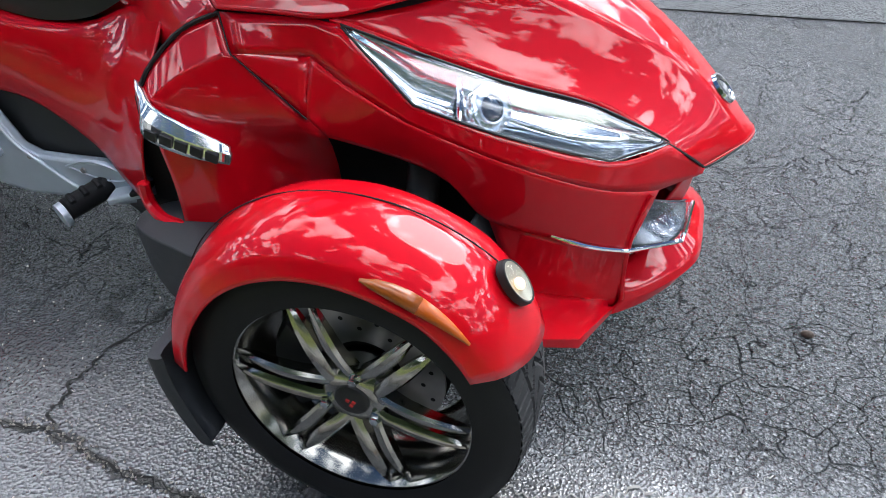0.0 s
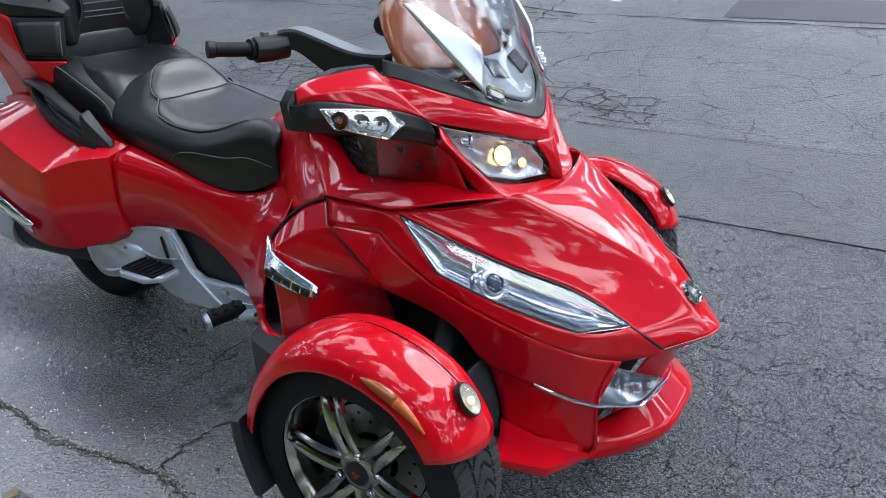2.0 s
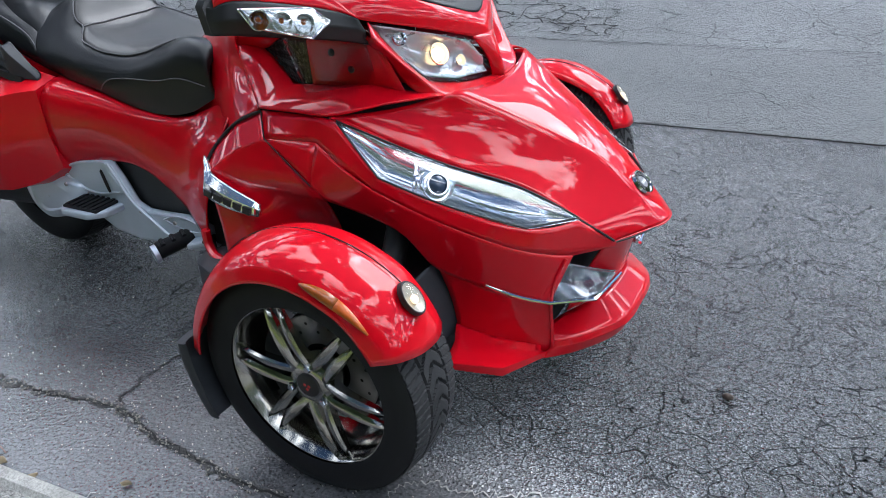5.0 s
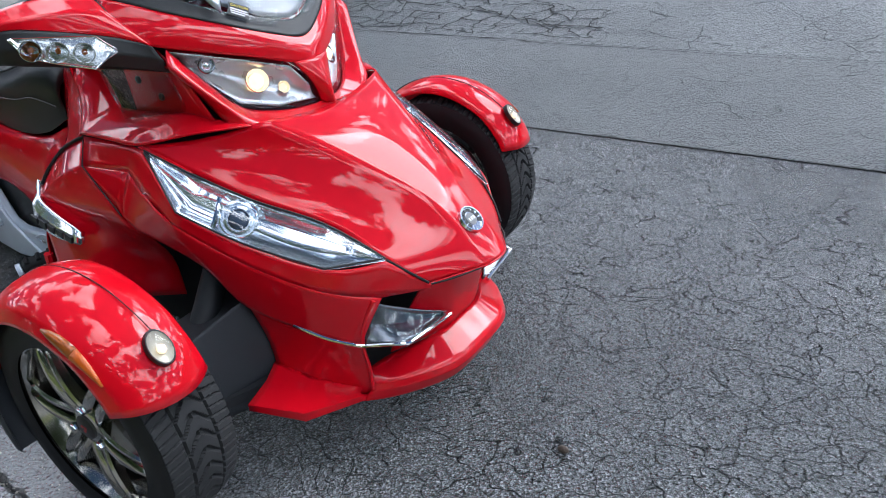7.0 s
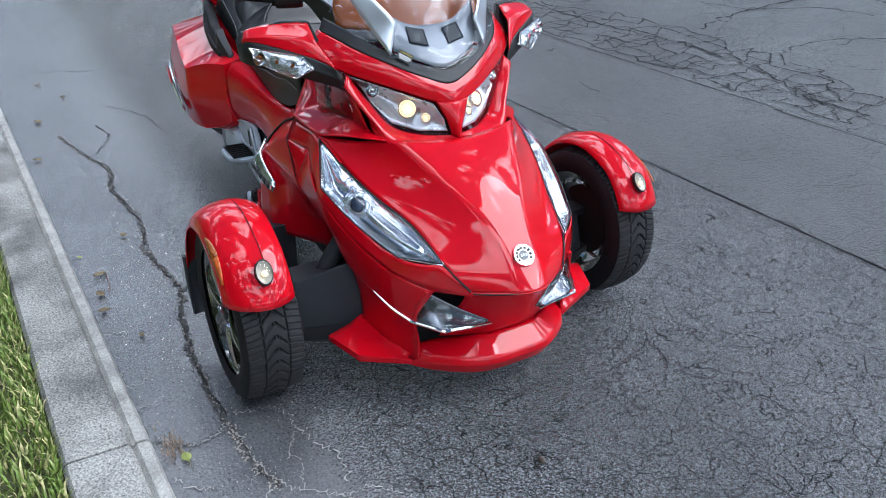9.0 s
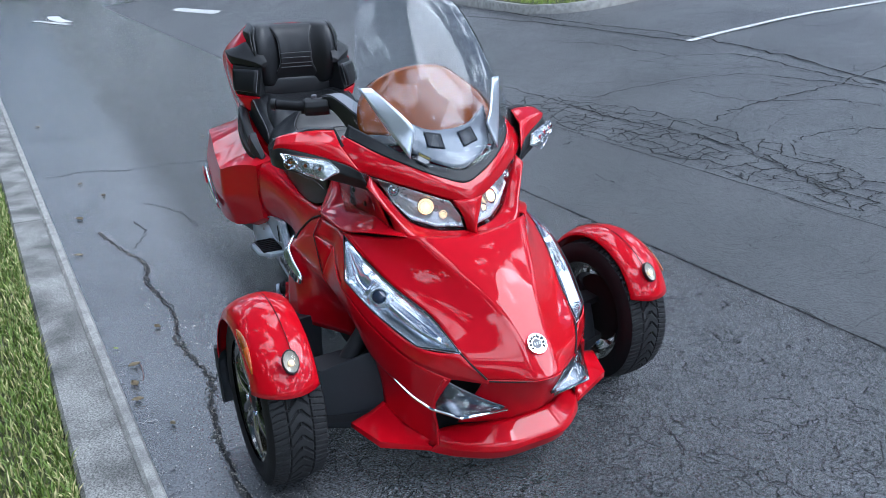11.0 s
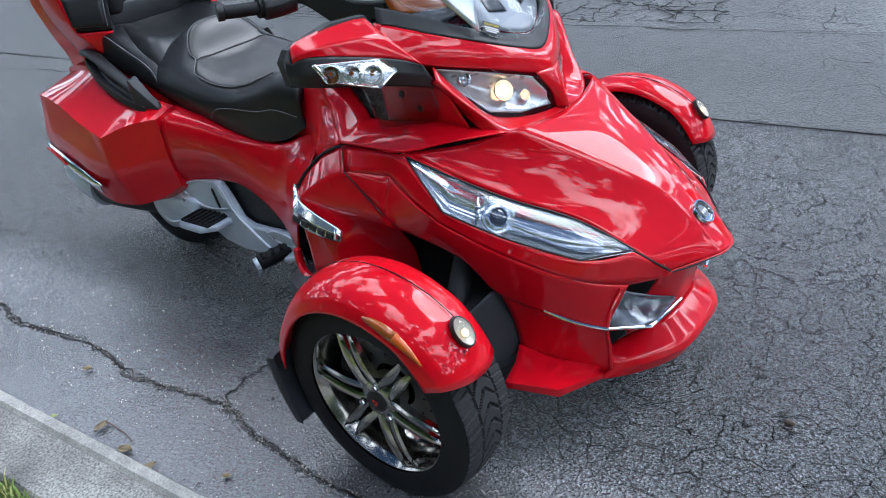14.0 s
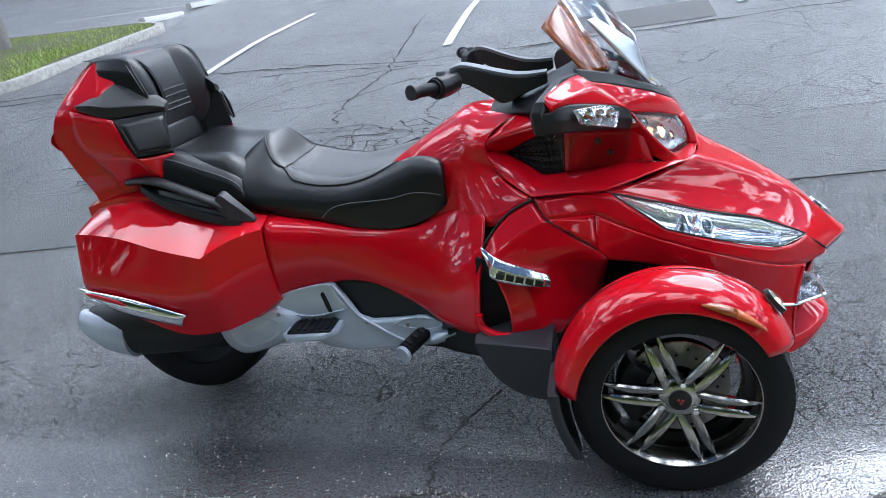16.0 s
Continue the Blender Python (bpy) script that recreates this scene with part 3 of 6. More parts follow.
for sg in (-1, 1):
    # flank: a lit strip under the headlight over a flat face, with a facet behind
    TOP = [(-0.345, 0.341, 0.712), (-0.178, 0.343, 0.713), (-0.128, 0.344, 0.708), (0.010, 0.401, 0.607), (0.160, 0.364, 0.546), (0.312, 0.303, 0.491), (0.402, 0.214, 0.486), (0.468, 0.152, 0.413)]
    CREASE = [(-0.309, 0.386, 0.660), (-0.178, 0.363, 0.656), (-0.110, 0.386, 0.624), (-0.005, 0.406, 0.580), (0.150, 0.380, 0.512), (0.300, 0.320, 0.446), (0.396, 0.234, 0.407), (0.466, 0.154, 0.403)]
    ARCH = [(-0.175, 0.408, 0.568), (-0.150, 0.399, 0.532), (0.038, 0.394, 0.484), (0.118, 0.368, 0.388), (0.235, 0.337, 0.345), (0.357, 0.280, 0.299)]
    panel("upper_flank", [TOP, CREASE], sg, ku=4, kv=5, bv=(1, 2, 3, 6))
    panel("flank_facet", [[CREASE[0], CREASE[1]], [CREASE[0], ARCH[0]]], sg, ku=4, kv=6)
    FACE = [tuple(0.5 * np.array(p) + 0.5 * np.array(q) + np.array((0, 0.004, 0))) for p, q in zip(CREASE[1:7], ARCH)]
    panel("lower_flank", [CREASE[1:7], FACE, ARCH], sg, kv=5, bv=(1,))
    panel("chin_flank", [
        [(0.118, 0.360, 0.386), (0.235, 0.335, 0.343), (0.335, 0.287, 0.306), (0.360, 0.272, 0.296)],
        [(0.14, 0.345, 0.29), (0.24, 0.322, 0.26), (0.335, 0.275, 0.235), (0.355, 0.262, 0.23)],
        [(0.15, 0.345, 0.20), (0.24, 0.325, 0.170), (0.335, 0.268, 0.145), (0.352, 0.252, 0.140)],
    ], sg)
    panel("splitter", [
        [(0.145, 0.345, 0.232), (0.24, 0.325, 0.205), (0.33, 0.27, 0.172)],
        [(0.17, 0.400, 0.225), (0.27, 0.395, 0.205), (0.335, 0.285, 0.166)],
        [(0.18, 0.470, 0.212), (0.30, 0.425, 0.200), (0.345, 0.275, 0.158)],
        [(0.18, 0.470, 0.195), (0.30, 0.425, 0.178), (0.345, 0.270, 0.142)],
    ], sg, bu=(1, 2), bv=(1,))
    # fog lamp in its mouth
    fog = part("fog_lamp", grid_mesh(sheet(side_of([
        [(0.372, 0.250, 0.395), (0.43, 0.17, 0.345), (0.46, 0.085, 0.298)],
        [(0.36, 0.272, 0.34), (0.44, 0.21, 0.325), (0.46, 0.085, 0.296)],
        [(0.357, 0.278, 0.300), (0.448, 0.225, 0.302), (0.46, 0.085, 0.294)]], sg), 6, 6)), CLEAR, bike, "clear wedge-shaped fog lamp with chrome edges", 0.003)
    part("reflector", grid_mesh(sheet(side_of([
        [(0.356, 0.250, 0.395), (0.412, 0.17, 0.347), (0.452, 0.085, 0.299)],
        [(0.325, 0.262, 0.34), (0.40, 0.20, 0.322), (0.445, 0.085, 0.296)],
        [(0.345, 0.276, 0.299), (0.436, 0.222, 0.300), (0.450, 0.085, 0.293)]], sg), 6, 6, (1,), ())), FOGBOWL, fog, "grey lamp bowl", 0.003)
    part("chrome_trim", tube(side_of([(0.226, 0.338, 0.352), (0.29, 0.315, 0.322), (0.357, 0.281, 0.300), (0.448, 0.228, 0.302), (0.462, 0.084, 0.296)], sg), 0.0045, 8, 6, (2, 3)), CHROME, fog, "chrome blade trim")
    part("mouth_edge", tube(side_of([(0.385, 0.250, 0.405), (0.365, 0.268, 0.35), (0.357, 0.274, 0.296), (0.354, 0.262, 0.23), (0.356, 0.262, 0.17)], sg), 0.005, 8), RED, bike)

for sg in (-1, 1):
    part("hood_seam_and_shade", tube(side_of([(0.390, 0.2075, 0.4885), (0.43, 0.186, 0.456), (0.465, 0.157, 0.419)], sg), 0.0028, 6, 4), DARK, bike)
# dark tube painted in as the shade below the hood's front lip
part("hood_seam_and_shade", tube([(x, s, z - 0.004) for x, s, z in [(0.462, -0.154, 0.416), (0.51, -0.095, 0.420), (0.552, 0, 0.425), (0.51, 0.095, 0.420), (0.462, 0.154, 0.416)]], 0.0022, 6, 4), DARK, bike)
# middle of the nose under the hood
panel("nose_panel", [
    [(0.475, 0, 0.402), (0.468, 0.08, 0.40), (0.44, 0.155, 0.396)],
    [(0.455, 0, 0.32), (0.448, 0.08, 0.32), (0.40, 0.17, 0.32)],
    [(0.435, 0, 0.24), (0.428, 0.08, 0.24), (0.37, 0.20, 0.235)],
], 0)
panel("chin", [
    [(0.432, 0, 0.238), (0.42, 0.10, 0.238), (0.35, 0.20, 0.215), (0.33, 0.262, 0.20)],
    [(0.495, 0, 0.190), (0.485, 0.11, 0.190), (0.420, 0.205, 0.186), (0.354, 0.262, 0.180)],
    [(0.497, 0, 0.175), (0.488, 0.112, 0.174), (0.424, 0.210, 0.170), (0.352, 0.268, 0.165)],
    [(0.478, 0, 0.138), (0.468, 0.112, 0.138), (0.405, 0.215, 0.138), (0.335, 0.285, 0.142)],
    [(0.40, 0, 0.128), (0.40, 0.112, 0.128), (0.36, 0.215, 0.128), (0.30, 0.285, 0.134)],
], 0, bu=(1, 2, 3))
# added near-black sheet closes the mouth; its shade is in the colour
part("mouth_shade_sheet", slab([(-0.25, 0.15), (0.25, 0.15), (0.27, 0.40), (-0.27, 0.40)], 0.02, "x", 0.30), DARK, bike)

# lower headlights
UP = [(-0.126, 0.343, 0.707), (0.0, 0.329, 0.664), (0.13, 0.292, 0.611), (0.268, 0.240, 0.560), (0.400, 0.209, 0.490)]
DN = [(-0.124, 0.345, 0.703), (0.010, 0.400, 0.609), (0.16, 0.363, 0.548), (0.312, 0.302, 0.493), (0.400, 0.212, 0.488)]
for sg in (-1, 1):
    hl = part("headlight", grid_mesh(sheet(side_of([UP, [tuple((np.array(a) * 0.5 + np.array(b) * 0.5) + np.array((0.006, 0.010, 0.010)) * (0 < i < 4)) for i, (a, b) in enumerate(zip(UP, DN))], DN], sg), 6, 8, (), (1, 3))), CLEAR, bike, "clear swept-back headlight with a chrome bowl and projector", 0.003)
    inner = []
    for r, (a, b, d) in enumerate(((1, 0, 0.006), (0.75, 0.25, 0.035), (0.45, 0.55, 0.045), (0.2, 0.8, 0.03), (0, 1, 0.005))):
        inner.append([tuple(np.array(p) * a + np.array(q) * b - d * np.array((0.30, 0.45, 0.85)) * (1 if 0 < i < 4 else 0.15)) for i, (p, q) in enumerate(zip(UP, DN))])
    part("reflector", grid_mesh(sheet(side_of(inner, sg), 4, 8, bu=(1, 3), bv=(1, 2, 3))), LAMPBOWL, hl, "faceted chrome bowl", 0.003)
    c = np.array((0.116, 0.330 * sg, 0.580))
    d = Vector((0.62, 0.45 * sg, 0.40)).normalized()
    turn = Matrix.Translation(c) @ d.to_track_quat("Z", "Y").to_matrix().to_4x4()
    part("projector_ring", moved(lathe([(0.044, -0.035), (0.042, -0.006), (0.040, 0.004), (0.037, 0.005), (0.030, -0.003), (0.026, -0.002), (0.025, 0.006), (0.022, 0.006), (0.021, 0.000)], 40, (0, 0, 0), "z"), turn), LAMPBOWL, hl, "chrome projector ring")
    part("projector_lens", moved(ball((0, 0, 0.0), 0.0215, 24, (1, 1, 0.6)), turn), LENSDARK, hl, "dark glass projector lens")
    part("lamp_divider", tube(side_of([(0.062, 0.322, 0.618), (0.070, 0.345, 0.595), (0.074, 0.366, 0.570)], sg), 0.005, 8), CHROME, hl)
    part("lamp_blade", grid_mesh(sheet(side_of([[(0.11, 0.285, 0.585), (0.22, 0.245, 0.545), (0.33, 0.22, 0.505)], [(0.12, 0.325, 0.565), (0.24, 0.285, 0.515), (0.335, 0.235, 0.495)]], sg), 3, 5)), LAMPBOWL, hl, "", 0.004)
    part("gasket", tube(side_of([*UP, *DN[-2::-1]], sg), 0.0022, 8, 6, (1, 4, 5, 7)), BLACK, bike)

for sg in (-1, 1):
    panel("hood_corner", [[(-0.140, 0.340, 0.7175), (-0.07, 0.333, 0.694), (-0.004, 0.325, 0.668)], [(-0.139, 0.3425, 0.713), (-0.127, 0.344, 0.7075), (-0.004, 0.329, 0.664)]], sg)
# cowl round the upper headlights
panel("brow", [
    [(0.068, 0, 0.885), (0.045, 0.08, 0.908), (-0.005, 0.165, 0.945), (-0.085, 0.25, 0.985), (-0.188, 0.305, 1.02)],
    [(0.088, 0, 0.862), (0.07, 0.07, 0.880), (0.022, 0.155, 0.912), (-0.062, 0.262, 0.950), (-0.17, 0.33, 0.99)],
    [(0.100, 0, 0.835), (0.082, 0.055, 0.838), (0.035, 0.15, 0.872), (-0.058, 0.272, 0.914), (-0.13, 0.34, 0.945)],
], 0, bv=(4,))
panel("centre_bar", [
    [(0.100, 0, 0.838), (0.082, 0.055, 0.838)],
    [(0.125, 0, 0.785), (0.105, 0.030, 0.785)],
    [(0.137, 0, 0.735), (0.108, 0.017, 0.738)],
], 0)
for sg in (-1, 1):
    panel("lamp_frame", [
        [(0.108, 0.017, 0.740), (0.07, 0.10, 0.742), (0.02, 0.168, 0.763), (-0.02, 0.218, 0.828), (-0.058, 0.272, 0.912)],
        [(0.135, 0.0, 0.735), (0.108, 0.11, 0.728), (0.075, 0.19, 0.742), (0.02, 0.240, 0.80), (-0.04, 0.292, 0.885)],
        [(0.125, 0.02, 0.732), (0.10, 0.14, 0.728), (0.05, 0.225, 0.738), (-0.03, 0.23, 0.79), (-0.07, 0.28, 0.880)],
    ], sg)
    uh = part("upper_headlight", grid_mesh(sheet(side_of([
        [(-0.058, 0.270, 0.911), (0.032, 0.150, 0.868), (0.080, 0.056, 0.834), (0.103, 0.030, 0.785)],
        [(-0.030, 0.240, 0.868), (0.035, 0.150, 0.825), (0.078, 0.080, 0.79), (0.108, 0.022, 0.76)],
        [(-0.018, 0.220, 0.828), (0.018, 0.170, 0.766), (0.068, 0.102, 0.744), (0.107, 0.018, 0.742)]], sg), 5, 6)), CLEAR, bike, "clear upper headlight with a lit warm bulb", 0.003)
    part("reflector", grid_mesh(sheet(side_of([
        [(-0.063, 0.266, 0.906), (0.024, 0.145, 0.863), (0.070, 0.056, 0.829), (0.095, 0.033, 0.785)],
        [(-0.085, 0.222, 0.865), (-0.03, 0.135, 0.825), (0.035, 0.07, 0.79), (0.092, 0.026, 0.763)],
        [(-0.028, 0.215, 0.829), (0.008, 0.166, 0.769), (0.056, 0.10, 0.748), (0.097, 0.022, 0.748)]], sg), 6, 6, bv=(1, 2))), UPPERBOWL, uh, "bright lamp bowl", 0.003)
    for name, (x, s, z), r, m in (("main_bulb", (0.020, 0.118, 0.808), 0.017, BULB), ("position_bulb", (0.05, 0.072, 0.783), 0.009, BULBDIM), ("small_bulb", (-0.03, 0.205, 0.862), 0.012, CHROME)):
        part(name, ball((x, s * sg, z), r, 20), m, uh)
        part("bulb_ring", moved(lathe([(r * 1.05, -0.012), (r * 1.25, 0.0), (r * 1.6, 0.008), (r * 1.5, 0.010), (r * 1.2, 0.002)], 24, (0, 0, 0), "z"), Matrix.Translation((x, s * sg, z)) @ Vector((0.8, 0.35 * sg, 0.35)).to_track_quat("Z", "Y").to_matrix().to_4x4()), CHROME, uh)
    # cheek below the mirror, with the vent behind a clear plate
    C0 = [(-0.488, 0.236, 0.838), (-0.428, 0.198, 0.818), (-0.318, 0.243, 0.753), (-0.20, 0.250, 0.757), (-0.075, 0.236, 0.767), (0.06, 0.213, 0.744)]
    C2 = [(-0.444, 0.262, 0.766), (-0.40, 0.300, 0.743), (-0.347, 0.347, 0.721), (-0.24, 0.348, 0.720), (-0.138, 0.345, 0.719), (0.09, 0.218, 0.7465)]
    C1 = [tuple((np.array(p) + np.array(q)) / 2 + np.array((0, 0.003, 0.004))) for p, q in zip(C0, C2)]
    for row, p in ((C0, (-0.015, 0.228, 0.755)), (C1, (-0.02, 0.262, 0.750)), (C2, (-0.02, 0.296, 0.741))):
        row.insert(5, p)
    panel("cheek", [C0, C1, C2], sg, bv=(2,))
    panel("vent_brow", [
        [(-0.475, 0.236, 0.868), (-0.38, 0.245, 0.885), (-0.27, 0.255, 0.90), (-0.10, 0.265, 0.905)],
        [(-0.487, 0.236, 0.839), (-0.428, 0.197, 0.820), (-0.30, 0.240, 0.870), (-0.06, 0.262, 0.865)],
    ], sg)
    V0 = [(-0.245, 0.259, 0.874), (-0.15, 0.268, 0.874), (-0.040, 0.274, 0.874)]
    V1 = [(-0.255, 0.246, 0.750), (-0.16, 0.249, 0.756), (-0.005, 0.236, 0.752)]
    panel("vent_wall", [V0, V1], sg)
    M0, M1 = [(-0.428, 0.194, 0.823), (-0.34, 0.225, 0.869), (-0.243, 0.258, 0.874)], [(-0.425, 0.192, 0.814), (-0.318, 0.239, 0.750), (-0.253, 0.245, 0.750)]
    vent = part("vent_backing", grid_mesh(sheet(side_of([[(x, s - 0.012, z) for x, s, z in r] for r in (M0, M1)], sg), 3, 4)), DARK, bike, "black honeycomb vent")
    skin = sheet(side_of([M0, M1], sg), 24, 24)
    cell = bmesh.new()
    for i in range(11):
        for j in range(14):
            ring = []
            for r in (0.54, 0.40):
                for w in range(6):
                    u = (i + 0.5 + r * math.cos(radians(60 * w)) * 0.78 + 0.0) / 11
                    v = (j + 0.5 + 0.5 * (i % 2) + r * math.sin(radians(60 * w))) / 14.5
                    u, v = min(1, max(0, u)), min(1, max(0, v))
                    ring.append(cell.verts.new(skin[int(u * (len(skin) - 1)), int(v * (len(skin[0]) - 1))]))
            for w in range(6):
                q = [ring[w], ring[(w + 1) % 6], ring[6 + (w + 1) % 6], ring[6 + w]]
                cell.faces.new(q)
    part("vent_mesh", cell, MESH, vent, "black honeycomb mesh", 0.002)
    panel("wind_deflector", [
        [(-0.275, 0.306, 0.880), (-0.17, 0.304, 0.885), (-0.064, 0.282, 0.866)],
        [(-0.243, 0.289, 0.746), (-0.16, 0.268, 0.757), (-0.072, 0.244, 0.769)],
    ], sg, REDTINT, thick=0.003, label="clear plastic wind deflector")
    for p in ((-0.154, 0.290, 0.846), (-0.123, 0.266, 0.803)):
        part("deflector_screw", ball((p[0], p[1] * sg, p[2]), 0.009, 12, (1, 0.5, 1)), BLACK, bike)
    # mirror housing with turn signal
    mirror = panel("mirror", [
        [(-0.186, 0.335, 1.040), (-0.225, 0.40, 1.040), (-0.262, 0.485, 1.025), (-0.268, 0.505, 1.005)],
        [(-0.13, 0.335, 1.000), (-0.16, 0.40, 1.010), (-0.215, 0.49, 1.008), (-0.255, 0.515, 0.992)],
        [(-0.062, 0.300, 0.925), (-0.112, 0.352, 0.955), (-0.204, 0.480, 0.993), (-0.256, 0.514, 0.984)],
    ], sg, bu=(1,), label="red mirror shell")
    panel("mirror_band", [
        [(-0.063, 0.300, 0.924), (-0.112, 0.352, 0.954), (-0.204, 0.480, 0.992), (-0.257, 0.514, 0.984), (-0.276, 0.517, 0.985)],
        [(-0.055, 0.288, 0.895), (-0.104, 0.360, 0.922), (-0.198, 0.492, 0.957), (-0.254, 0.520, 0.957), (-0.277, 0.520, 0.96)],
        [(-0.062, 0.274, 0.863), (-0.112, 0.352, 0.889), (-0.205, 0.485, 0.923), (-0.255, 0.516, 0.931), (-0.276, 0.515, 0.930)],
    ], sg, BLACK, mirror, bu=(1,), bv=(3,), label="black mirror band")
    RIM = [(-0.064, 0.270, 0.866), (-0.205, 0.470, 0.922), (-0.274, 0.515, 0.928), (-0.278, 0.522, 0.985), (-0.268, 0.508, 1.012), (-0.226, 0.405, 1.044), (-0.188, 0.330, 1.044), (-0.13, 0.30, 0.95)]
    part("mirror_back", loft([side_of(RIM, sg), side_of([(x - 0.022, s - 0.002, z + 0.001) for x, s, z in RIM], sg), side_of([(x - 0.03, 0.40 + 0.85 * (s - 0.40), 0.96 + 0.85 * (z - 0.96)) for x, s, z in RIM], sg)], 1, 3, (1,), tuple(range(1, 8))), BLACK, mirror)
    L0 = [(-0.207, 0.503, 0.982), (-0.168, 0.437, 0.972), (-0.129, 0.373, 0.961), (-0.100, 0.354, 0.932)]
    L2 = [(-0.196, 0.484, 0.944), (-0.152, 0.455, 0.928), (-0.112, 0.402, 0.906), (-0.098, 0.356, 0.928)]
    L1 = [tuple((np.array(p) + np.array(q)) / 2 + np.array((0.014, 0.010, 0.004)) * w) for p, q, w in zip(L0, L2, (0.7, 1.0, 1.0, 0.1))]
    L0, L1, L2 = [[(x + 0.010, s + 0.008, z) for x, s, z in row] for row in (L0, L1, L2)]
    sig = panel("turn_signal", [L0, L1, L2], sg, CLEAR, mirror, bu=(1,), bv=(2,), thick=0.002, label="clear turn signal lens with small bulbs")
    panel("signal_bowl", [[(x - 0.003, s - 0.003, z) for x, s, z in L0], [(x - 0.012, s - 0.010, z) for x, s, z in L1], [(x - 0.003, s - 0.003, z) for x, s, z in L2]], sg, SIGBOWL, sig, bv=(1, 2), thick=0.002)
    part("lens_edge", tube(side_of([*L0, *L2[-2::-1], L0[0]], sg), 0.0018, 6, 4, (2, 3, 4, 6)), CHROME, sig)
    for p, q in list(zip(L0, L2))[:1]:
        part("cup_wall", tube([tuple(np.array((v[0] - 0.008 + dx, (v[1] - 0.006 + dx * 0.3) * sg, v[2]))) for v, dx in ((p, 0.012), ([(i + j) / 2 for i, j in zip(p, q)], 0.018), (q, 0.012))], 0.003, 6, 4), CHROME, sig)
    for t in (0.2, 0.5, 0.8):
        at = Matrix.Translation((-0.183 + 0.086 * t, (0.516 - 0.125 * t) * sg, 0.964 - 0.032 * t)) @ Vector((0.75, 0.62 * sg, -0.05)).to_track_quat("Z", "Y").to_matrix().to_4x4()
        part("signal_cup", moved(lathe([(0.004, -0.016), (0.012, -0.012), (0.017, -0.004), (0.0195, 0.004), (0.0205, 0.004)], 24, (0, 0, 0), "z"), at), CHROME, sig)
        part("signal_bulb", moved(ball((0, 0, -0.008), 0.006, 12, (1, 1, 1.5)), at), SMOKE, sig)

# windscreen and its base
SCREEN_ROWS = [
    [(0.055, 0, 0.905), (0.038, 0.07, 0.920), (-0.002, 0.155, 0.962), (-0.078, 0.245, 1.02)],
    [(0.000, 0, 1.00), (-0.012, 0.08, 1.01), (-0.048, 0.17, 1.04), (-0.135, 0.285, 1.08)],
    [(-0.045, 0, 1.10), (-0.055, 0.08, 1.11), (-0.085, 0.17, 1.12), (-0.165, 0.270, 1.135)],
    [(-0.14, 0, 1.25), (-0.15, 0.07, 1.25), (-0.17, 0.15, 1.253), (-0.22, 0.240, 1.255)],
    [(-0.25, 0, 1.385), (-0.255, 0.06, 1.385), (-0.27, 0.13, 1.38), (-0.30, 0.198, 1.37)],
    [(-0.31, 0, 1.45), (-0.315, 0.05, 1.447), (-0.33, 0.10, 1.437), (-0.345, 0.135, 1.42)],
]


def fair(rows, nu, nv, du=3):
    """One fair sheet, even in the middle plane, drawn through half rows: low powers along and across."""
    g = np.array(rows, float)
    u = np.repeat(np.linspace(0, 1, g.shape[0]), g.shape[1])
    v = np.tile(np.linspace(0, 1, g.shape[1]), g.shape[0])
    uu, vv = [a.ravel() for a in np.meshgrid(np.linspace(0, 1, nu), np.linspace(-1, 1, nv), indexing="ij")]
    out = []
    for axis, powers in ((0, (0, 2, 4)), (1, (1, 3)), (2, (0, 2, 4))):
        terms = lambda a, b: np.stack([a ** i * b ** j for i in range(du + 1) for j in powers], axis=1)
        k = np.linalg.lstsq(terms(u, v), g[..., axis].ravel(), rcond=None)[0]
        out.append((terms(uu, vv) @ k).reshape(nu, nv))
    return np.stack(out, axis=-1)


screen = part("windscreen", grid_mesh(fair(SCREEN_ROWS, 40, 41, 4)), SCREEN, bike, "tall clear acrylic windscreen", 0.004, angle=60)
across = Vector((0.025, 0.036, -0.021)).normalized()
facing = (Vector((0.70, -0.30, 0.62)) - across * Vector((0.70, -0.30, 0.62)).dot(across)).normalized()
LABEL_AT = Matrix.Translation((0.008, -0.117, 0.960)) @ Matrix((across.cross(facing), across, facing)).transposed().to_4x4()
panel("screen_base", [
    [(0.072, 0, 0.884), (0.048, 0.08, 0.907), (0.0, 0.165, 0.944), (-0.083, 0.25, 0.984), (-0.186, 0.30, 1.019)],
    [(0.045, 0, 0.92), (0.02, 0.08, 0.94), (-0.03, 0.165, 0.975), (-0.11, 0.235, 1.02), (-0.20, 0.28, 1.05)],
], 0, BLACK)
panel("screen_plate", [
    [(0.040, 0, 0.925), (0.018, 0.075, 0.945), (-0.022, 0.14, 0.975)],
    [(-0.01, 0, 0.99), (-0.02, 0.075, 1.00), (-0.05, 0.15, 1.04)],
    [(-0.06, 0, 1.03), (-0.065, 0.08, 1.04), (-0.09, 0.16, 1.09)],
], 0, PLATE, label="pale grey plate behind the windscreen")
for sg in (-1, 1):
    panel("plate_recess", [
        [(0.002, 0.034, 0.982), (-0.010, 0.092, 0.994)],
        [(-0.038, 0.030, 1.022), (-0.047, 0.086, 1.034)],
    ], sg, BLACK, thick=0.002)
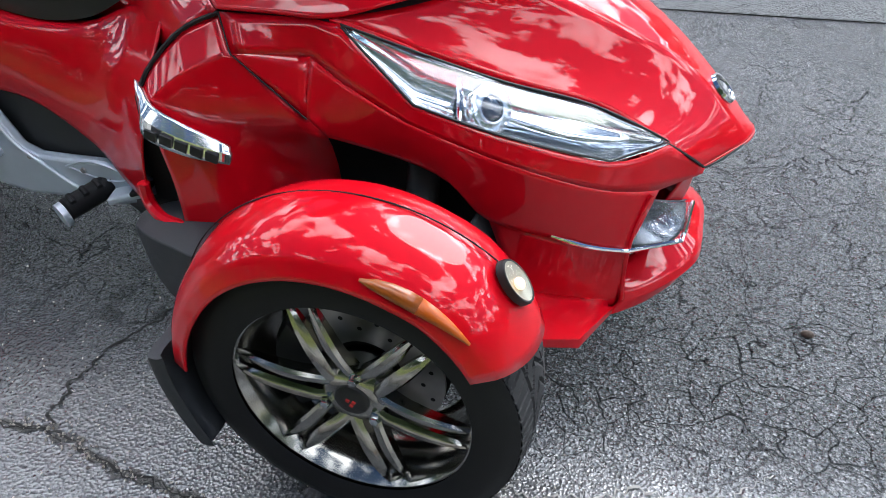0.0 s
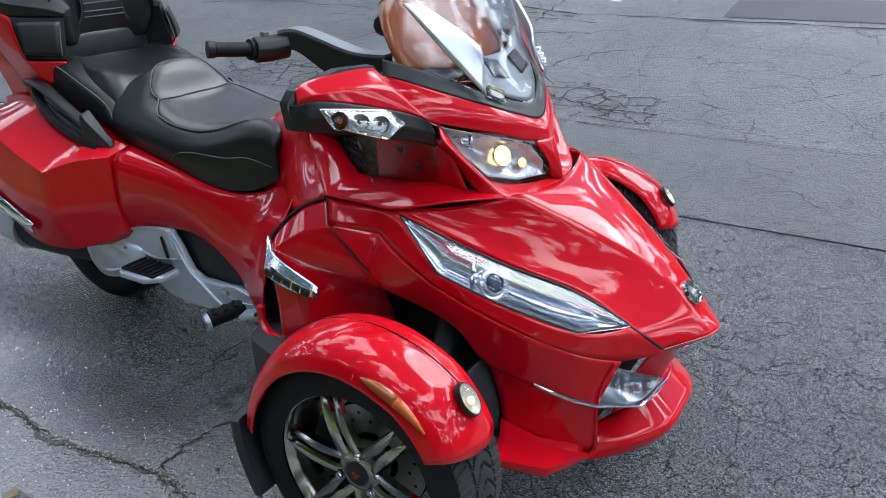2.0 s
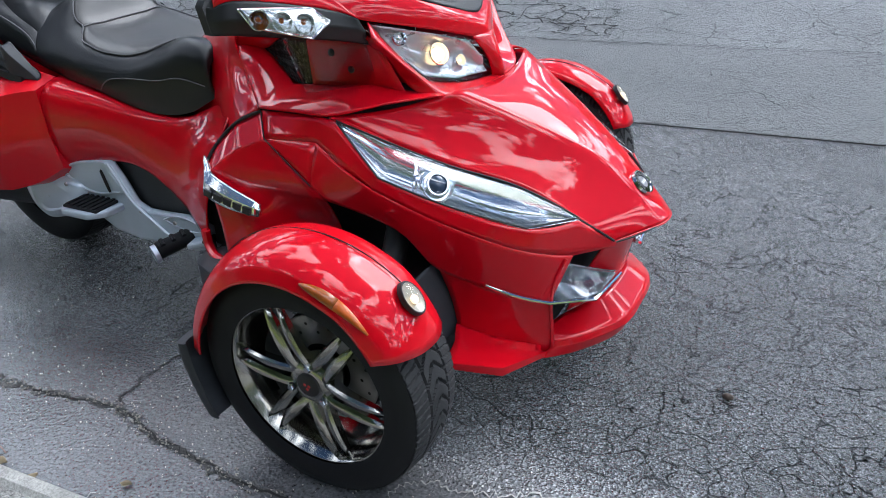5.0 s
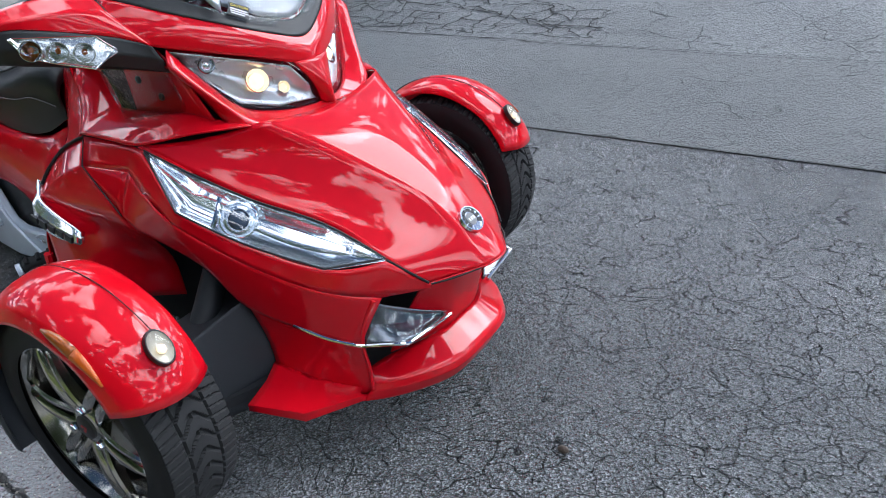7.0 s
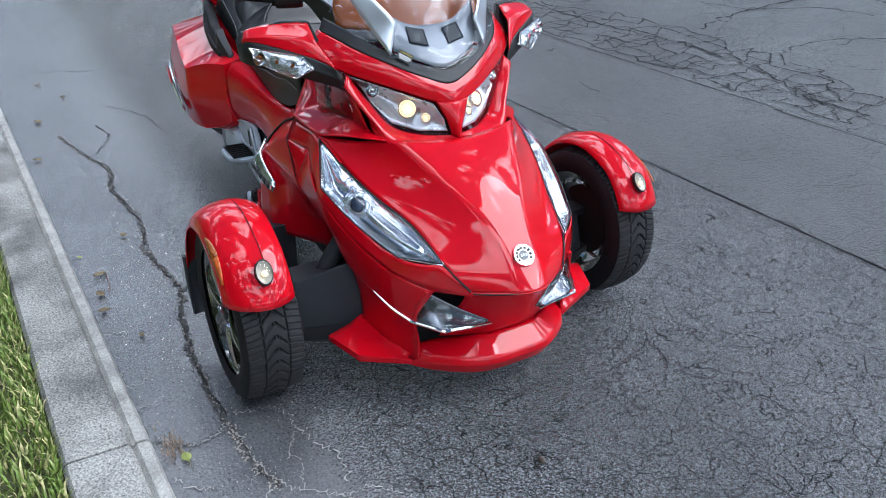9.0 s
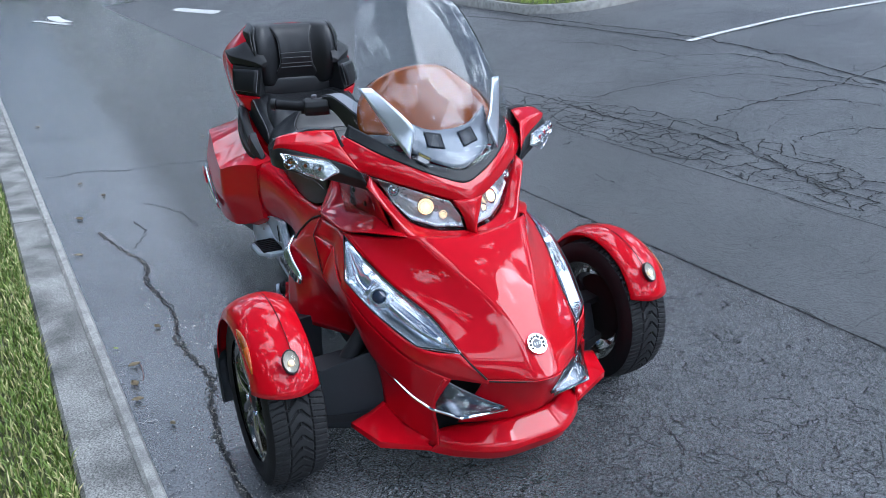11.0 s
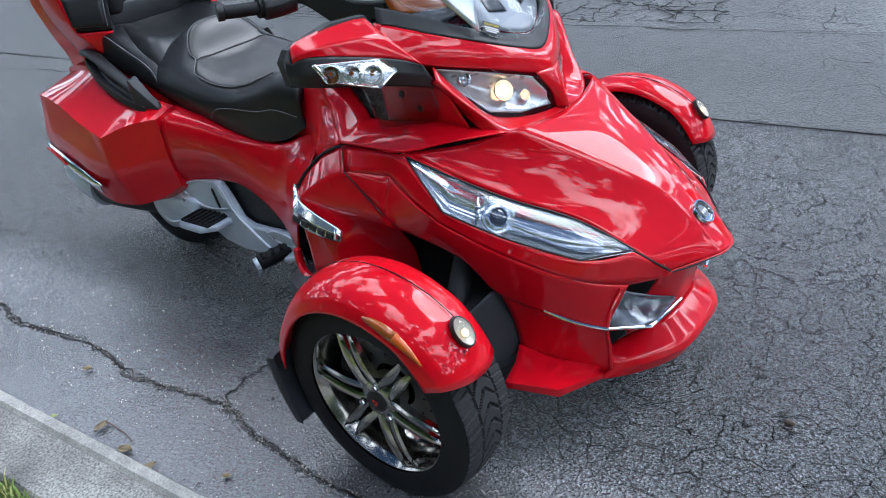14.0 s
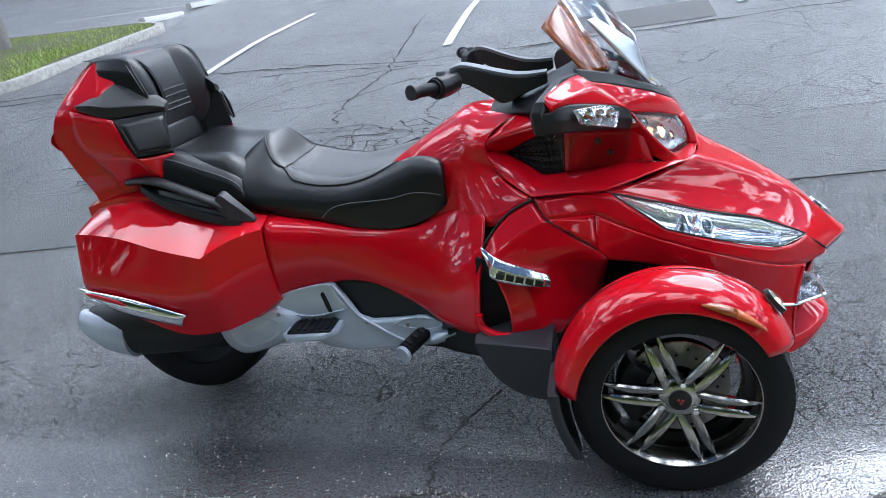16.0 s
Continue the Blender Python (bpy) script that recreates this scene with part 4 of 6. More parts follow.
part("instrument_hood", grid_mesh(fair([
    [(-0.10, 0, 1.0), (-0.11, 0.12, 1.01), (-0.165, 0.25, 1.02)],
    [(-0.165, 0, 1.11), (-0.175, 0.12, 1.11), (-0.225, 0.235, 1.10)],
    [(-0.235, 0, 1.215), (-0.24, 0.075, 1.208), (-0.285, 0.165, 1.16)],
], 16, 25, 2)), SMOKE, bike, "smoked inner wind visor", 0.004, angle=60)
for sg in (-1, 1):
    panel("chrome_strip", [
        [(-0.150, 0.258, 1.170), (-0.075, 0.212, 1.065), (0.004, 0.160, 0.965)],
        [(-0.132, 0.222, 1.170), (-0.035, 0.155, 1.085), (-0.020, 0.130, 1.045), (0.008, 0.148, 0.968)][:3],
    ], sg, STRIP, screen, thick=0.006, label="polished chrome strip")

tag = part("warning_label", moved(block((0, 0, 0), (0.030, 0.046, 0.001)), LABEL_AT), BLACK, screen, "small black warning label with a yellow heading")
word = bpy.data.curves.new("label_heading", "FONT")
word.body, word.size, word.align_x, word.align_y, word.extrude = "CAUTION", 0.0085, "CENTER", "CENTER", 0.0003
holder = bpy.data.objects.new("label_heading", word)
heading = bpy.data.meshes.new_from_object(holder)
bpy.data.objects.remove(holder)
part("label_heading", moved(heading, LABEL_AT @ Matrix.Translation((-0.009, 0, 0.0012)) @ Matrix.Rotation(radians(90), 4, "Z")), YELLOWP, tag, smooth=False)
for k in range(3):
    part("label_bar", moved(block((-0.001 + 0.005 * k, 0.002 * (k % 2), 0.001), (0.0025, 0.038 - 0.008 * (k == 2), 0.001)), LABEL_AT), WHITEP, tag)

# tank, dash and bars
panel("tank", [
    [(-0.84, 0, 0.785), (-0.83, 0.05, 0.775), (-0.82, 0.10, 0.74), (-0.81, 0.13, 0.70), (-0.80, 0.15, 0.62)],
    [(-0.72, 0, 0.855), (-0.72, 0.075, 0.84), (-0.72, 0.13, 0.79), (-0.715, 0.17, 0.70), (-0.70, 0.19, 0.60)],
    [(-0.62, 0, 0.910), (-0.62, 0.095, 0.893), (-0.62, 0.165, 0.84), (-0.61, 0.202, 0.75), (-0.61, 0.225, 0.635)],
    [(-0.55, 0, 0.942), (-0.55, 0.11, 0.925), (-0.56, 0.185, 0.87), (-0.558, 0.220, 0.78), (-0.55, 0.275, 0.635)],
    [(-0.45, 0, 0.935), (-0.47, 0.13, 0.925), (-0.515, 0.218, 0.872), (-0.505, 0.240, 0.785), (-0.46, 0.335, 0.640)],
    [(-0.34, 0, 0.940), (-0.38, 0.15, 0.930), (-0.476, 0.236, 0.868), (-0.446, 0.260, 0.769), (-0.350, 0.343, 0.716)],
], 0)
panel("tank_top", [
    [(-0.34, 0, 0.941), (-0.38, 0.15, 0.931), (-0.476, 0.236, 0.869)],
    [(-0.25, 0, 0.955), (-0.28, 0.17, 0.940), (-0.35, 0.245, 0.895)],
    [(-0.15, 0, 0.960), (-0.15, 0.17, 0.950), (-0.16, 0.262, 0.920)],
], 0)
panel("dashboard", [
    [(-0.48, 0, 0.935), (-0.475, 0.08, 0.932), (-0.46, 0.12, 0.925)],
    [(-0.42, 0, 0.955), (-0.42, 0.11, 0.950), (-0.40, 0.165, 0.925)],
    [(-0.32, 0, 0.985), (-0.32, 0.16, 0.975), (-0.30, 0.255, 0.945)],
    [(-0.20, 0, 1.02), (-0.20, 0.17, 1.01), (-0.19, 0.30, 1.015)],
    [(-0.08, 0, 1.01), (-0.09, 0.15, 0.99), (-0.14, 0.27, 1.00)],
], 0, BLACK)
bars = part("handlebar", tube([(-0.40, -0.15, 0.985), (-0.37, 0, 0.965), (-0.40, 0.15, 0.985)], 0.022, 10), BLACK, bike, "black handlebar with rubber grips")
for sg in (-1, 1):
    ARM = ((-0.285, 0.135, 1.030, 1.000, 0.018), (-0.36, 0.148, 1.034, 0.978, 0.022), (-0.415, 0.160, 1.050, 0.962, 0.023), (-0.455, 0.172, 1.066, 0.992, 0.022), (-0.515, 0.196, 1.089, 1.038, 0.021), (-0.548, 0.222, 1.086, 1.040, 0.020), (-0.566, 0.246, 1.074, 1.038, 0.018))
    arm = part("riser", loft([side_of([(x, w - h, z0), (x, w - h, z1), (x, w + h, z1 - 0.004), (x, w + h, z0)], sg) for x, w, z1, z0, h in ARM], 5, 3, (), (1, 2, 3)), BLACK, bars, bevel=0.003)
    part("riser_cover", loft([side_of([(x, w - h - 0.002, z1 - 0.004), (x, w - h - 0.002, z1 + 0.006), (x, w + h, z1 + 0.004), (x, w + h, z1 - 0.003)], sg) for x, w, z1, z0, h in ARM[:6]], 5, 3, (), (1, 2, 3)), RISERGREY, arm, "silver-grey riser cover")
    part("switch_button", block((-0.572, 0.262 * sg, 1.083), (0.022, 0.018, 0.016), (0, 0, 25 * sg)), GREYP, bars, bevel=0.003)
    part("bar_collar", tube(side_of([(-0.585, 0.290, 1.0485), (-0.590, 0.304, 1.050)], sg), 0.026, 14, 2), RUBBER, bars)
    part("switch_box", tube(side_of([(-0.548, 0.215, 1.052), (-0.566, 0.255, 1.048), (-0.584, 0.292, 1.048)], sg), 0.033, 10, 3), BLACK, bars, "black switch box", bevel=0.003)
    part("grip", tube(side_of([(-0.58, 0.28, 1.048), (-0.605, 0.345, 1.055), (-0.622, 0.388, 1.06)], sg), 0.0175, 14, 6), RUBBER, bars, "black rubber grip")
    part("grip_end", tube(side_of([(-0.622, 0.388, 1.06), (-0.630, 0.402, 1.0615)], sg), 0.021, 14, 2), BLACK, bars)

# body side
for sg in (-1, 1):
    panel("side_body", [
        [(-1.20, 0.245, 0.715), (-1.20, 0.31, 0.70), (-1.20, 0.335, 0.64), (-1.215, 0.33, 0.52), (-1.25, 0.30, 0.43)],
        [(-1.05, 0.235, 0.675), (-1.05, 0.280, 0.665), (-1.05, 0.300, 0.61), (-1.05, 0.295, 0.53), (-1.04, 0.28, 0.475)],
        [(-0.90, 0.225, 0.632), (-0.90, 0.255, 0.625), (-0.90, 0.272, 0.58), (-0.90, 0.278, 0.51), (-0.90, 0.275, 0.462)],
        [(-0.75, 0.210, 0.620), (-0.75, 0.238, 0.61), (-0.75, 0.266, 0.55), (-0.75, 0.288, 0.46), (-0.76, 0.29, 0.385)],
        [(-0.64, 0.205, 0.655), (-0.64, 0.230, 0.640), (-0.64, 0.290, 0.55), (-0.65, 0.330, 0.44), (-0.67, 0.33, 0.33)],
        [(-0.56, 0.235, 0.685), (-0.56, 0.265, 0.650), (-0.56, 0.340, 0.55), (-0.56, 0.385, 0.45), (-0.575, 0.39, 0.32)],
        [(-0.50, 0.30, 0.665), (-0.50, 0.33, 0.635), (-0.51, 0.375, 0.57), (-0.53, 0.415, 0.45), (-0.535, 0.425, 0.35)],
    ], sg)
    panel("shoulder", [
        [(-0.349, 0.340, 0.706), (-0.312, 0.385, 0.659), (-0.309, 0.3862, 0.658)],
        [(-0.418, 0.354, 0.676), (-0.388, 0.400, 0.628), (-0.243, 0.396, 0.612)],
        [(-0.470, 0.376, 0.628), (-0.446, 0.414, 0.592), (-0.177, 0.406, 0.566)],
        [(-0.497, 0.392, 0.588), (-0.480, 0.424, 0.562), (-0.152, 0.396, 0.530)],
        [(-0.470, 0.432, 0.520), (-0.400, 0.440, 0.505), (-0.165, 0.350, 0.470)],
        [(-0.442, 0.452, 0.430), (-0.360, 0.446, 0.420), (-0.180, 0.310, 0.400)],
        [(-0.440, 0.455, 0.340), (-0.360, 0.444, 0.320), (-0.185, 0.300, 0.300)],
    ], sg, ku=5, kv=8, bu=(1, 3), bv=(1,))
    part("shoulder_seam", tube(side_of([(-0.347, 0.341, 0.711), (-0.310, 0.387, 0.660), (-0.243, 0.398, 0.613), (-0.176, 0.409, 0.567)], sg), 0.0015, 6, 4, (1,)), DARK, bike)
    part("shoulder_seam", tube(side_of([(-0.347, 0.339, 0.710), (-0.420, 0.352, 0.679), (-0.473, 0.374, 0.631), (-0.500, 0.390, 0.592), (-0.500, 0.400, 0.560)], sg), 0.0045, 6, 5), DARK, bike)
    # near-black slab stands in for the shade inside the intake
    part("intake", slab([(-0.55, 0.34), (-0.43, 0.33), (-0.43, 0.54), (-0.53, 0.56)], 0.02, "y", 0.375 * sg), DARK, bike, "near-black slab standing in for the shaded air intake")
    part("intake_lip", tube(side_of([(-0.535, 0.425, 0.40), (-0.53, 0.43, 0.36), (-0.49, 0.45, 0.343), (-0.44, 0.457, 0.338)], sg), 0.012, 8), RED, bike)
    bd = part("name_badge", grid_mesh(sheet(side_of([
        [(-0.506, 0.400, 0.602), (-0.488, 0.412, 0.592), (-0.455, 0.436, 0.575), (-0.40, 0.443, 0.553), (-0.314, 0.438, 0.516)],
        [(-0.504, 0.408, 0.592), (-0.486, 0.426, 0.578), (-0.463, 0.453, 0.556), (-0.40, 0.459, 0.532), (-0.312, 0.449, 0.503)],
        [(-0.502, 0.412, 0.582), (-0.486, 0.436, 0.556), (-0.474, 0.455, 0.522), (-0.40, 0.463, 0.500), (-0.316, 0.450, 0.484)]], sg), 4, 5, (1,), ())), BADGE, bike, "wing-shaped chrome badge with dark lettering shapes", 0.016, angle=30)
    for i in range(5):
        part("letter_bar", block((-0.450 + 0.0265 * i, (0.4655 - 0.0024 * i) * sg, 0.533 - 0.0085 * i), (0.0225, 0.005, 0.018), (0, 17, 0)), BLACK, bd)
    # saddlebag
    bag = part("saddlebag", loft([side_of([(x, s, z) for s, z in ring], sg) for x, ring in (
        (-1.815, ((0.25, 0.79), (0.395, 0.745), (0.43, 0.60), (0.42, 0.535), (0.25, 0.50))),
        (-1.79, ((0.26, 0.80), (0.405, 0.757), (0.438, 0.60), (0.425, 0.53), (0.25, 0.49))),
        (-1.65, ((0.27, 0.815), (0.425, 0.740), (0.455, 0.58), (0.44, 0.47), (0.25, 0.42))),
        (-1.50, ((0.27, 0.79), (0.447, 0.695), (0.468, 0.55), (0.44, 0.40), (0.25, 0.37))),
        (-1.36, ((0.27, 0.755), (0.460, 0.660), (0.460, 0.53), (0.41, 0.39), (0.25, 0.36))),
        (-1.28, ((0.27, 0.735), (0.400, 0.690), (0.400, 0.55), (0.365, 0.41), (0.25, 0.37))),
        (-1.205, ((0.26, 0.716), (0.335, 0.695), (0.338, 0.56), (0.325, 0.45), (0.25, 0.42))))], 5, 4, (4,), (1, 2, 3, 4)), RED, bike, "red saddlebag with a chrome trim blade")
    part("bag_trim", grid_mesh(sheet(side_of([
        [(-1.835, 0.435, 0.585), (-1.64, 0.462, 0.545), (-1.455, 0.472, 0.480)],
        [(-1.80, 0.450, 0.56), (-1.64, 0.472, 0.512), (-1.47, 0.476, 0.465)],
        [(-1.80, 0.432, 0.535), (-1.66, 0.450, 0.480), (-1.485, 0.462, 0.437)]], sg), 3, 6)), CHROME, bag, "chrome trim blade", 0.006)
    rail = part("grab_rail", loft([side_of([(x, w - 0.5 * t, z - 0.010), (x, w - 0.4 * t, z + 0.010), (x, w + 0.3 * t, z + 0.008), (x, w + 0.5 * t, z - 0.006), (x, w, z - 0.014)], sg) for x, w, z, t in ((-1.665, 0.262, 0.876, 0.030), (-1.60, 0.275, 0.880, 0.040), (-1.53, 0.288, 0.868, 0.042), (-1.44, 0.300, 0.832, 0.040), (-1.36, 0.306, 0.795, 0.040), (-1.30, 0.304, 0.764, 0.042), (-1.24, 0.290, 0.724, 0.020))], 5, 3), BLACK, bike, "black passenger grab rail")
    part("rail_foot", loft([side_of([(x, w - 0.02, z - 0.012), (x, w - 0.018, z + 0.012), (x, w + 0.018, z + 0.008), (x, w + 0.022, z - 0.012)], sg) for x, w, z in ((-1.60, 0.278, 0.858), (-1.53, 0.300, 0.812), (-1.46, 0.312, 0.782), (-1.36, 0.318, 0.746), (-1.27, 0.308, 0.718))], 5, 3, (), (1, 2, 3)), BLACK, rail)
    part("rail_inset", grid_mesh(sheet(side_of([[(-1.55, 0.286, 0.845), (-1.45, 0.294, 0.818), (-1.36, 0.300, 0.775)], [(-1.54, 0.292, 0.818), (-1.45, 0.300, 0.790), (-1.36, 0.304, 0.758)]], sg), 2, 5)), GREYP, rail, "grey inset", 0.004)
    part("trim_inset", grid_mesh(sheet(side_of([[(-1.805, 0.4560, 0.574), (-1.74, 0.4660, 0.562), (-1.66, 0.4745, 0.533)], [(-1.790, 0.4565, 0.560), (-1.735, 0.4640, 0.545), (-1.66, 0.4745, 0.527)]], sg), 3, 5)), RED, bag, "red inset", 0.004)
    rail = part("rail_foot", tube(side_of([(-1.60, 0.27, 0.842), (-1.50, 0.292, 0.80), (-1.40, 0.308, 0.770), (-1.30, 0.312, 0.742)], sg), 0.014, 10, 6), BLACK, bike)
    part("rail_cap", loft([side_of([(x, w - t, z0), (x, w - 0.5 * t, z1), (x, w + t, z1 - 0.008), (x, w + 1.2 * t, z0)], sg) for x, w, t, z0, z1 in ((-1.350, 0.300, 0.010, 0.775, 0.800), (-1.318, 0.304, 0.020, 0.745, 0.822), (-1.29, 0.304, 0.020, 0.728, 0.798), (-1.232, 0.292, 0.008, 0.712, 0.726))], 4, 3, (), (1, 2, 3)), CHARCOAL, rail, "charcoal triangular rail cap", bevel=0.003)
    part("body_screw", ball((-0.600, 0.2245 * sg, 0.640), 0.006, 10, (1, 0.5, 1)), STEEL, bike)
    # front fender round the tyre
    fd = []
    for u in np.linspace(0, 1, 41):
        row = []
        for s, r, a0 in ((0.578, 0.288, 30), (0.585, 0.302, 29), (0.612, 0.314, 27), (0.645, 0.320, 26), (0.69, 0.316, 26.5), (0.728, 0.303, 28.5), (0.752, 0.285, 31), (0.765, 0.258, 34)):
            a = radians(a0 + (172 - a0) * u)
            rr = r + (0.006 if 0.25 < u < 0.8 else 0.0) * math.sin(math.pi * min(1, max(0, (u - 0.25) / 0.55))) - 0.016 * max(0, 1 - u / 0.18) - 0.004 * u
            row.append((FX + rr * math.cos(a), s, FZ + rr * math.sin(a)))
        fd.append(row)
    fender = part("front_fender", grid_mesh(sheet(side_of(fd, sg), 1, 4, (), (6,))), RED, bike, "red front fender", 0.004, angle=60)
    part("fender_seam", tube(side_of([(FX + 0.3236 * math.cos(radians(a)), 0.645, FZ + 0.3236 * math.sin(radians(a))) for a in range(46, 171, 8)], sg), 0.0012, 6, 2), DARK, fender)
    lampm = Matrix.Translation((0.232, 0.655 * sg, 0.500)) @ Vector((0.80, 0.05 * sg, 0.60)).to_track_quat("Z", "Y").to_matrix().to_4x4() @ Matrix.Diagonal((0.70, 1.05, 1, 1))
    ml = part("marker_lamp", moved(lathe([(0.0345, -0.004), (0.034, 0.005), (0.0325, 0.0080), (0.0300, 0.0080), (0.0292, 0.003)], 28, (0, 0, 0), "z"), lampm), BLACK, fender, "oval marker lamp with a pale lit lens")
    part("lamp_dish", moved(lathe([(0, 0.001), (0.012, 0.002), (0.022, 0.0045), (0.0296, 0.0075)], 28, (0, 0, 0), "z"), lampm), MARKBOWL, ml)
    part("lamp_lens", moved(ball((0, 0, 0.005), 0.0298, 20, (1, 1, 0.36)), lampm), CLEAR, ml)
    part("lamp_bulb", moved(ball((0, -0.004, 0.006), 0.0105, 12, (1.2, 0.85, 0.6)), lampm), BULBDIM, ml)
    am = []
    for u in np.linspace(0, 1, 9):
        a = radians(78 - 33 * u)
        h = 0.0080 * math.sin(math.pi * min(1, u ** 0.8 * 0.96 + 0.02)) + 0.0008
        am.append([(FX + r * math.cos(a), s, FZ + r * math.sin(a)) for r, s in ((0.282 + h, 0.7575 - 1.1 * h), (0.282, 0.7590), (0.282 - h, 0.7585 + 0.6 * h))])
    part("side_reflector", grid_mesh(side_of(am[4:], sg)), AMBER, fender, "amber side reflector", 0.004)
    part("reflector_base", grid_mesh(side_of(am[:5], sg)), SMOKE, fender, "darker amber end of the reflector", 0.004)
    part("mud_flap", loft([side_of([(x, 0.765 - (0.765 - s) * k, z) for x, s in ((xo, 0.60), (xo, 0.745), (xo + 0.012, 0.765), (xo + 0.03, 0.76), (xo + 0.02, 0.74), (xo + 0.02, 0.60))], sg) for xo, z, k in ((-0.322, 0.325, 1.0), (-0.318, 0.26, 1.0), (-0.300, 0.19, 0.85), (-0.275, 0.135, 0.35))], 4, 3), CHARCOAL, fender, "charcoal mud flap")
    part("side_scoop", loft([side_of([(x, s0, z1), (x, s1, z1 - 0.01), (x, s1, z0), (x, s0, z0)], sg) for x, s0, s1, z1, z0 in ((-0.555, 0.43, 0.46, 0.335, 0.315), (-0.50, 0.40, 0.50, 0.35, 0.23), (-0.42, 0.38, 0.53, 0.355, 0.185), (-0.32, 0.38, 0.56, 0.355, 0.18))], 4, 3, (), (1, 2, 3)), CHARCOAL, bike, "charcoal lower scoop", bevel=0.008)

# wheels
def tread(u, a, n):
    """Depth of the directional grooves at the place u across and the turn a."""
    au = abs(u)
    d = 1.0 if abs(au - 0.46) < 0.03 else 0.0
    turn = a * n / (2 * math.pi)
    # long swept grooves on the crown, short ones on the shoulder
    if au < 0.44 and (turn + 2.6 * au ** 1.3) % 1.0 < 0.30 - 0.25 * au and au > 0.04:
        d = 1.0
    if au > 0.47 and (2 * turn + 0.9 * au) % 1.0 < 0.20:
        d = max(d, 0.75)
    return d


def tyre(name, R, w, rin, parent, centre, n, flip):
    prof = [(-0.5, rin), (-0.53, rin + 0.02), (-0.535, rin + (R - rin) * 0.55), (-0.505, R - 0.024), (-0.475, R - 0.0125)]
    us = np.linspace(-1, 1, 41)
    rows, band = [], []
    N = 720
    for i in range(N):
        a = 2 * math.pi * i / N
        c, s = math.cos(a), math.sin(a)
        rows.append([(r * c, t * w, r * s) for t, r in prof] + [(r * c, -t * w, r * s) for t, r in reversed(prof)])
        band.append([])
        for u in us:
            r = R - 0.010 * u * u - 0.0065 * tread(u, a * flip, n)
            band[-1].append((r * c, 0.47 * u * w, r * s))
    me = grid_mesh(rows, close_u=True)
    me.transform(Matrix.Translation(centre))
    crown = grid_mesh(band, close_u=True)
    crown.transform(Matrix.Translation(centre))
    part("tread", crown, TREAD, parent, "scuffed tread with swept grooves", angle=40)
    return part(name, me, RUBBER, parent, "black rubber tyre side wall", angle=50)


def front_wheel(sg):
    """Built at the hub, outer face towards the side sg."""
    c = (FX, 0.652 * sg, FZ)
    wheel = part("front_wheel", moved(lathe([(0.190, 0.078), (0.196, 0.080), (0.197, 0.074), (0.188, 0.060), (0.180, 0.045), (0.165, -0.02), (0.17, -0.07), (0.19, -0.08), (0.19, -0.074), (0.16, -0.05)], 72), Matrix.Translation(c) @ Matrix.Diagonal((1, sg, 1, 1))), BCHROME, bike, "dark chrome alloy wheel with six split spokes")
    tyre("tyre", 0.275, 0.165, 0.192, wheel, c, 44, 1)
    for i in range(6):
        for side in (-1, 1):
            a = radians(49 + 60 * i)
            e, q = Vector((math.cos(a), 0, math.sin(a))), Vector((-math.sin(a), 0, math.cos(a)))
            ring = []
            for r, off, wd, y0, dp in ((0.030, 0.0165, 0.013, 0.064, 0.030), (0.055, 0.0175, 0.0105, 0.072, 0.030), (0.085, 0.0160, 0.0118, 0.077, 0.026), (0.115, 0.0155, 0.0122, 0.079, 0.024), (0.150, 0.0160, 0.0100, 0.077, 0.020), (0.178, 0.0172, 0.0050, 0.072, 0.014), (0.1915, 0.0178, 0.0018, 0.068, 0.008)):
                o = Vector(c) + e * r + q * off * side
                ring.append([tuple(o + q * wd * k * side + Vector((0, sg * (y0 - h), 0))) for k, h in ((-1, 0.007), (-0.35, 0.001), (0.6, 0.0), (1, 0.005), (0.7, dp), (-0.7, dp))])
            part("spoke", loft(ring, 3, 2, (), (1, 2, 3, 4, 5)), BCHROME, wheel)
    part("hub", moved(lathe([(0, 0.068), (0.030, 0.068), (0.046, 0.066), (0.056, 0.056), (0.05, 0.0), (0.0, 0.0)], 36), Matrix.Translation(c) @ Matrix.Diagonal((1, sg, 1, 1))), BCHROME, wheel)
    cap = part("hub_cap", moved(lathe([(0, 0.074), (0.024, 0.074), (0.028, 0.071), (0.029, 0.066)], 32), Matrix.Translation(c) @ Matrix.Diagonal((1, sg, 1, 1))), BLACK, wheel, "black hub cap with a small red mark")
    for dx, dz in ((-0.004, 0.004), (0.006, 0.002), (0.001, -0.006)):
        part("cap_mark", block((c[0] + dx, c[1] + 0.0755 * sg, c[2] + dz), (0.006, 0.002, 0.005), (0, 30, 0)), REDP, cap)
    for k in range(3):
        a = radians(79 + 120 * k)
        part("lug_nut", moved(lathe([(0, 0.078), (0.007, 0.078), (0.010, 0.072), (0.011, 0.055)], 6), Matrix.Translation((c[0] + 0.047 * math.cos(a), c[1], c[2] + 0.047 * math.sin(a))) @ Matrix.Diagonal((1, sg, 1, 1))), CHROME, wheel)
    part("brake_disc", moved(lathe([(0.06, 0.0), (0.06, 0.006), (0.128, 0.006), (0.128, 0.0), (0.06, 0.0)], 60), Matrix.Translation((c[0], c[1] + 0.004 * sg, c[2]))), STEEL, wheel, "drilled steel brake disc")
    for k in range(24):
        a = radians(15 * k)
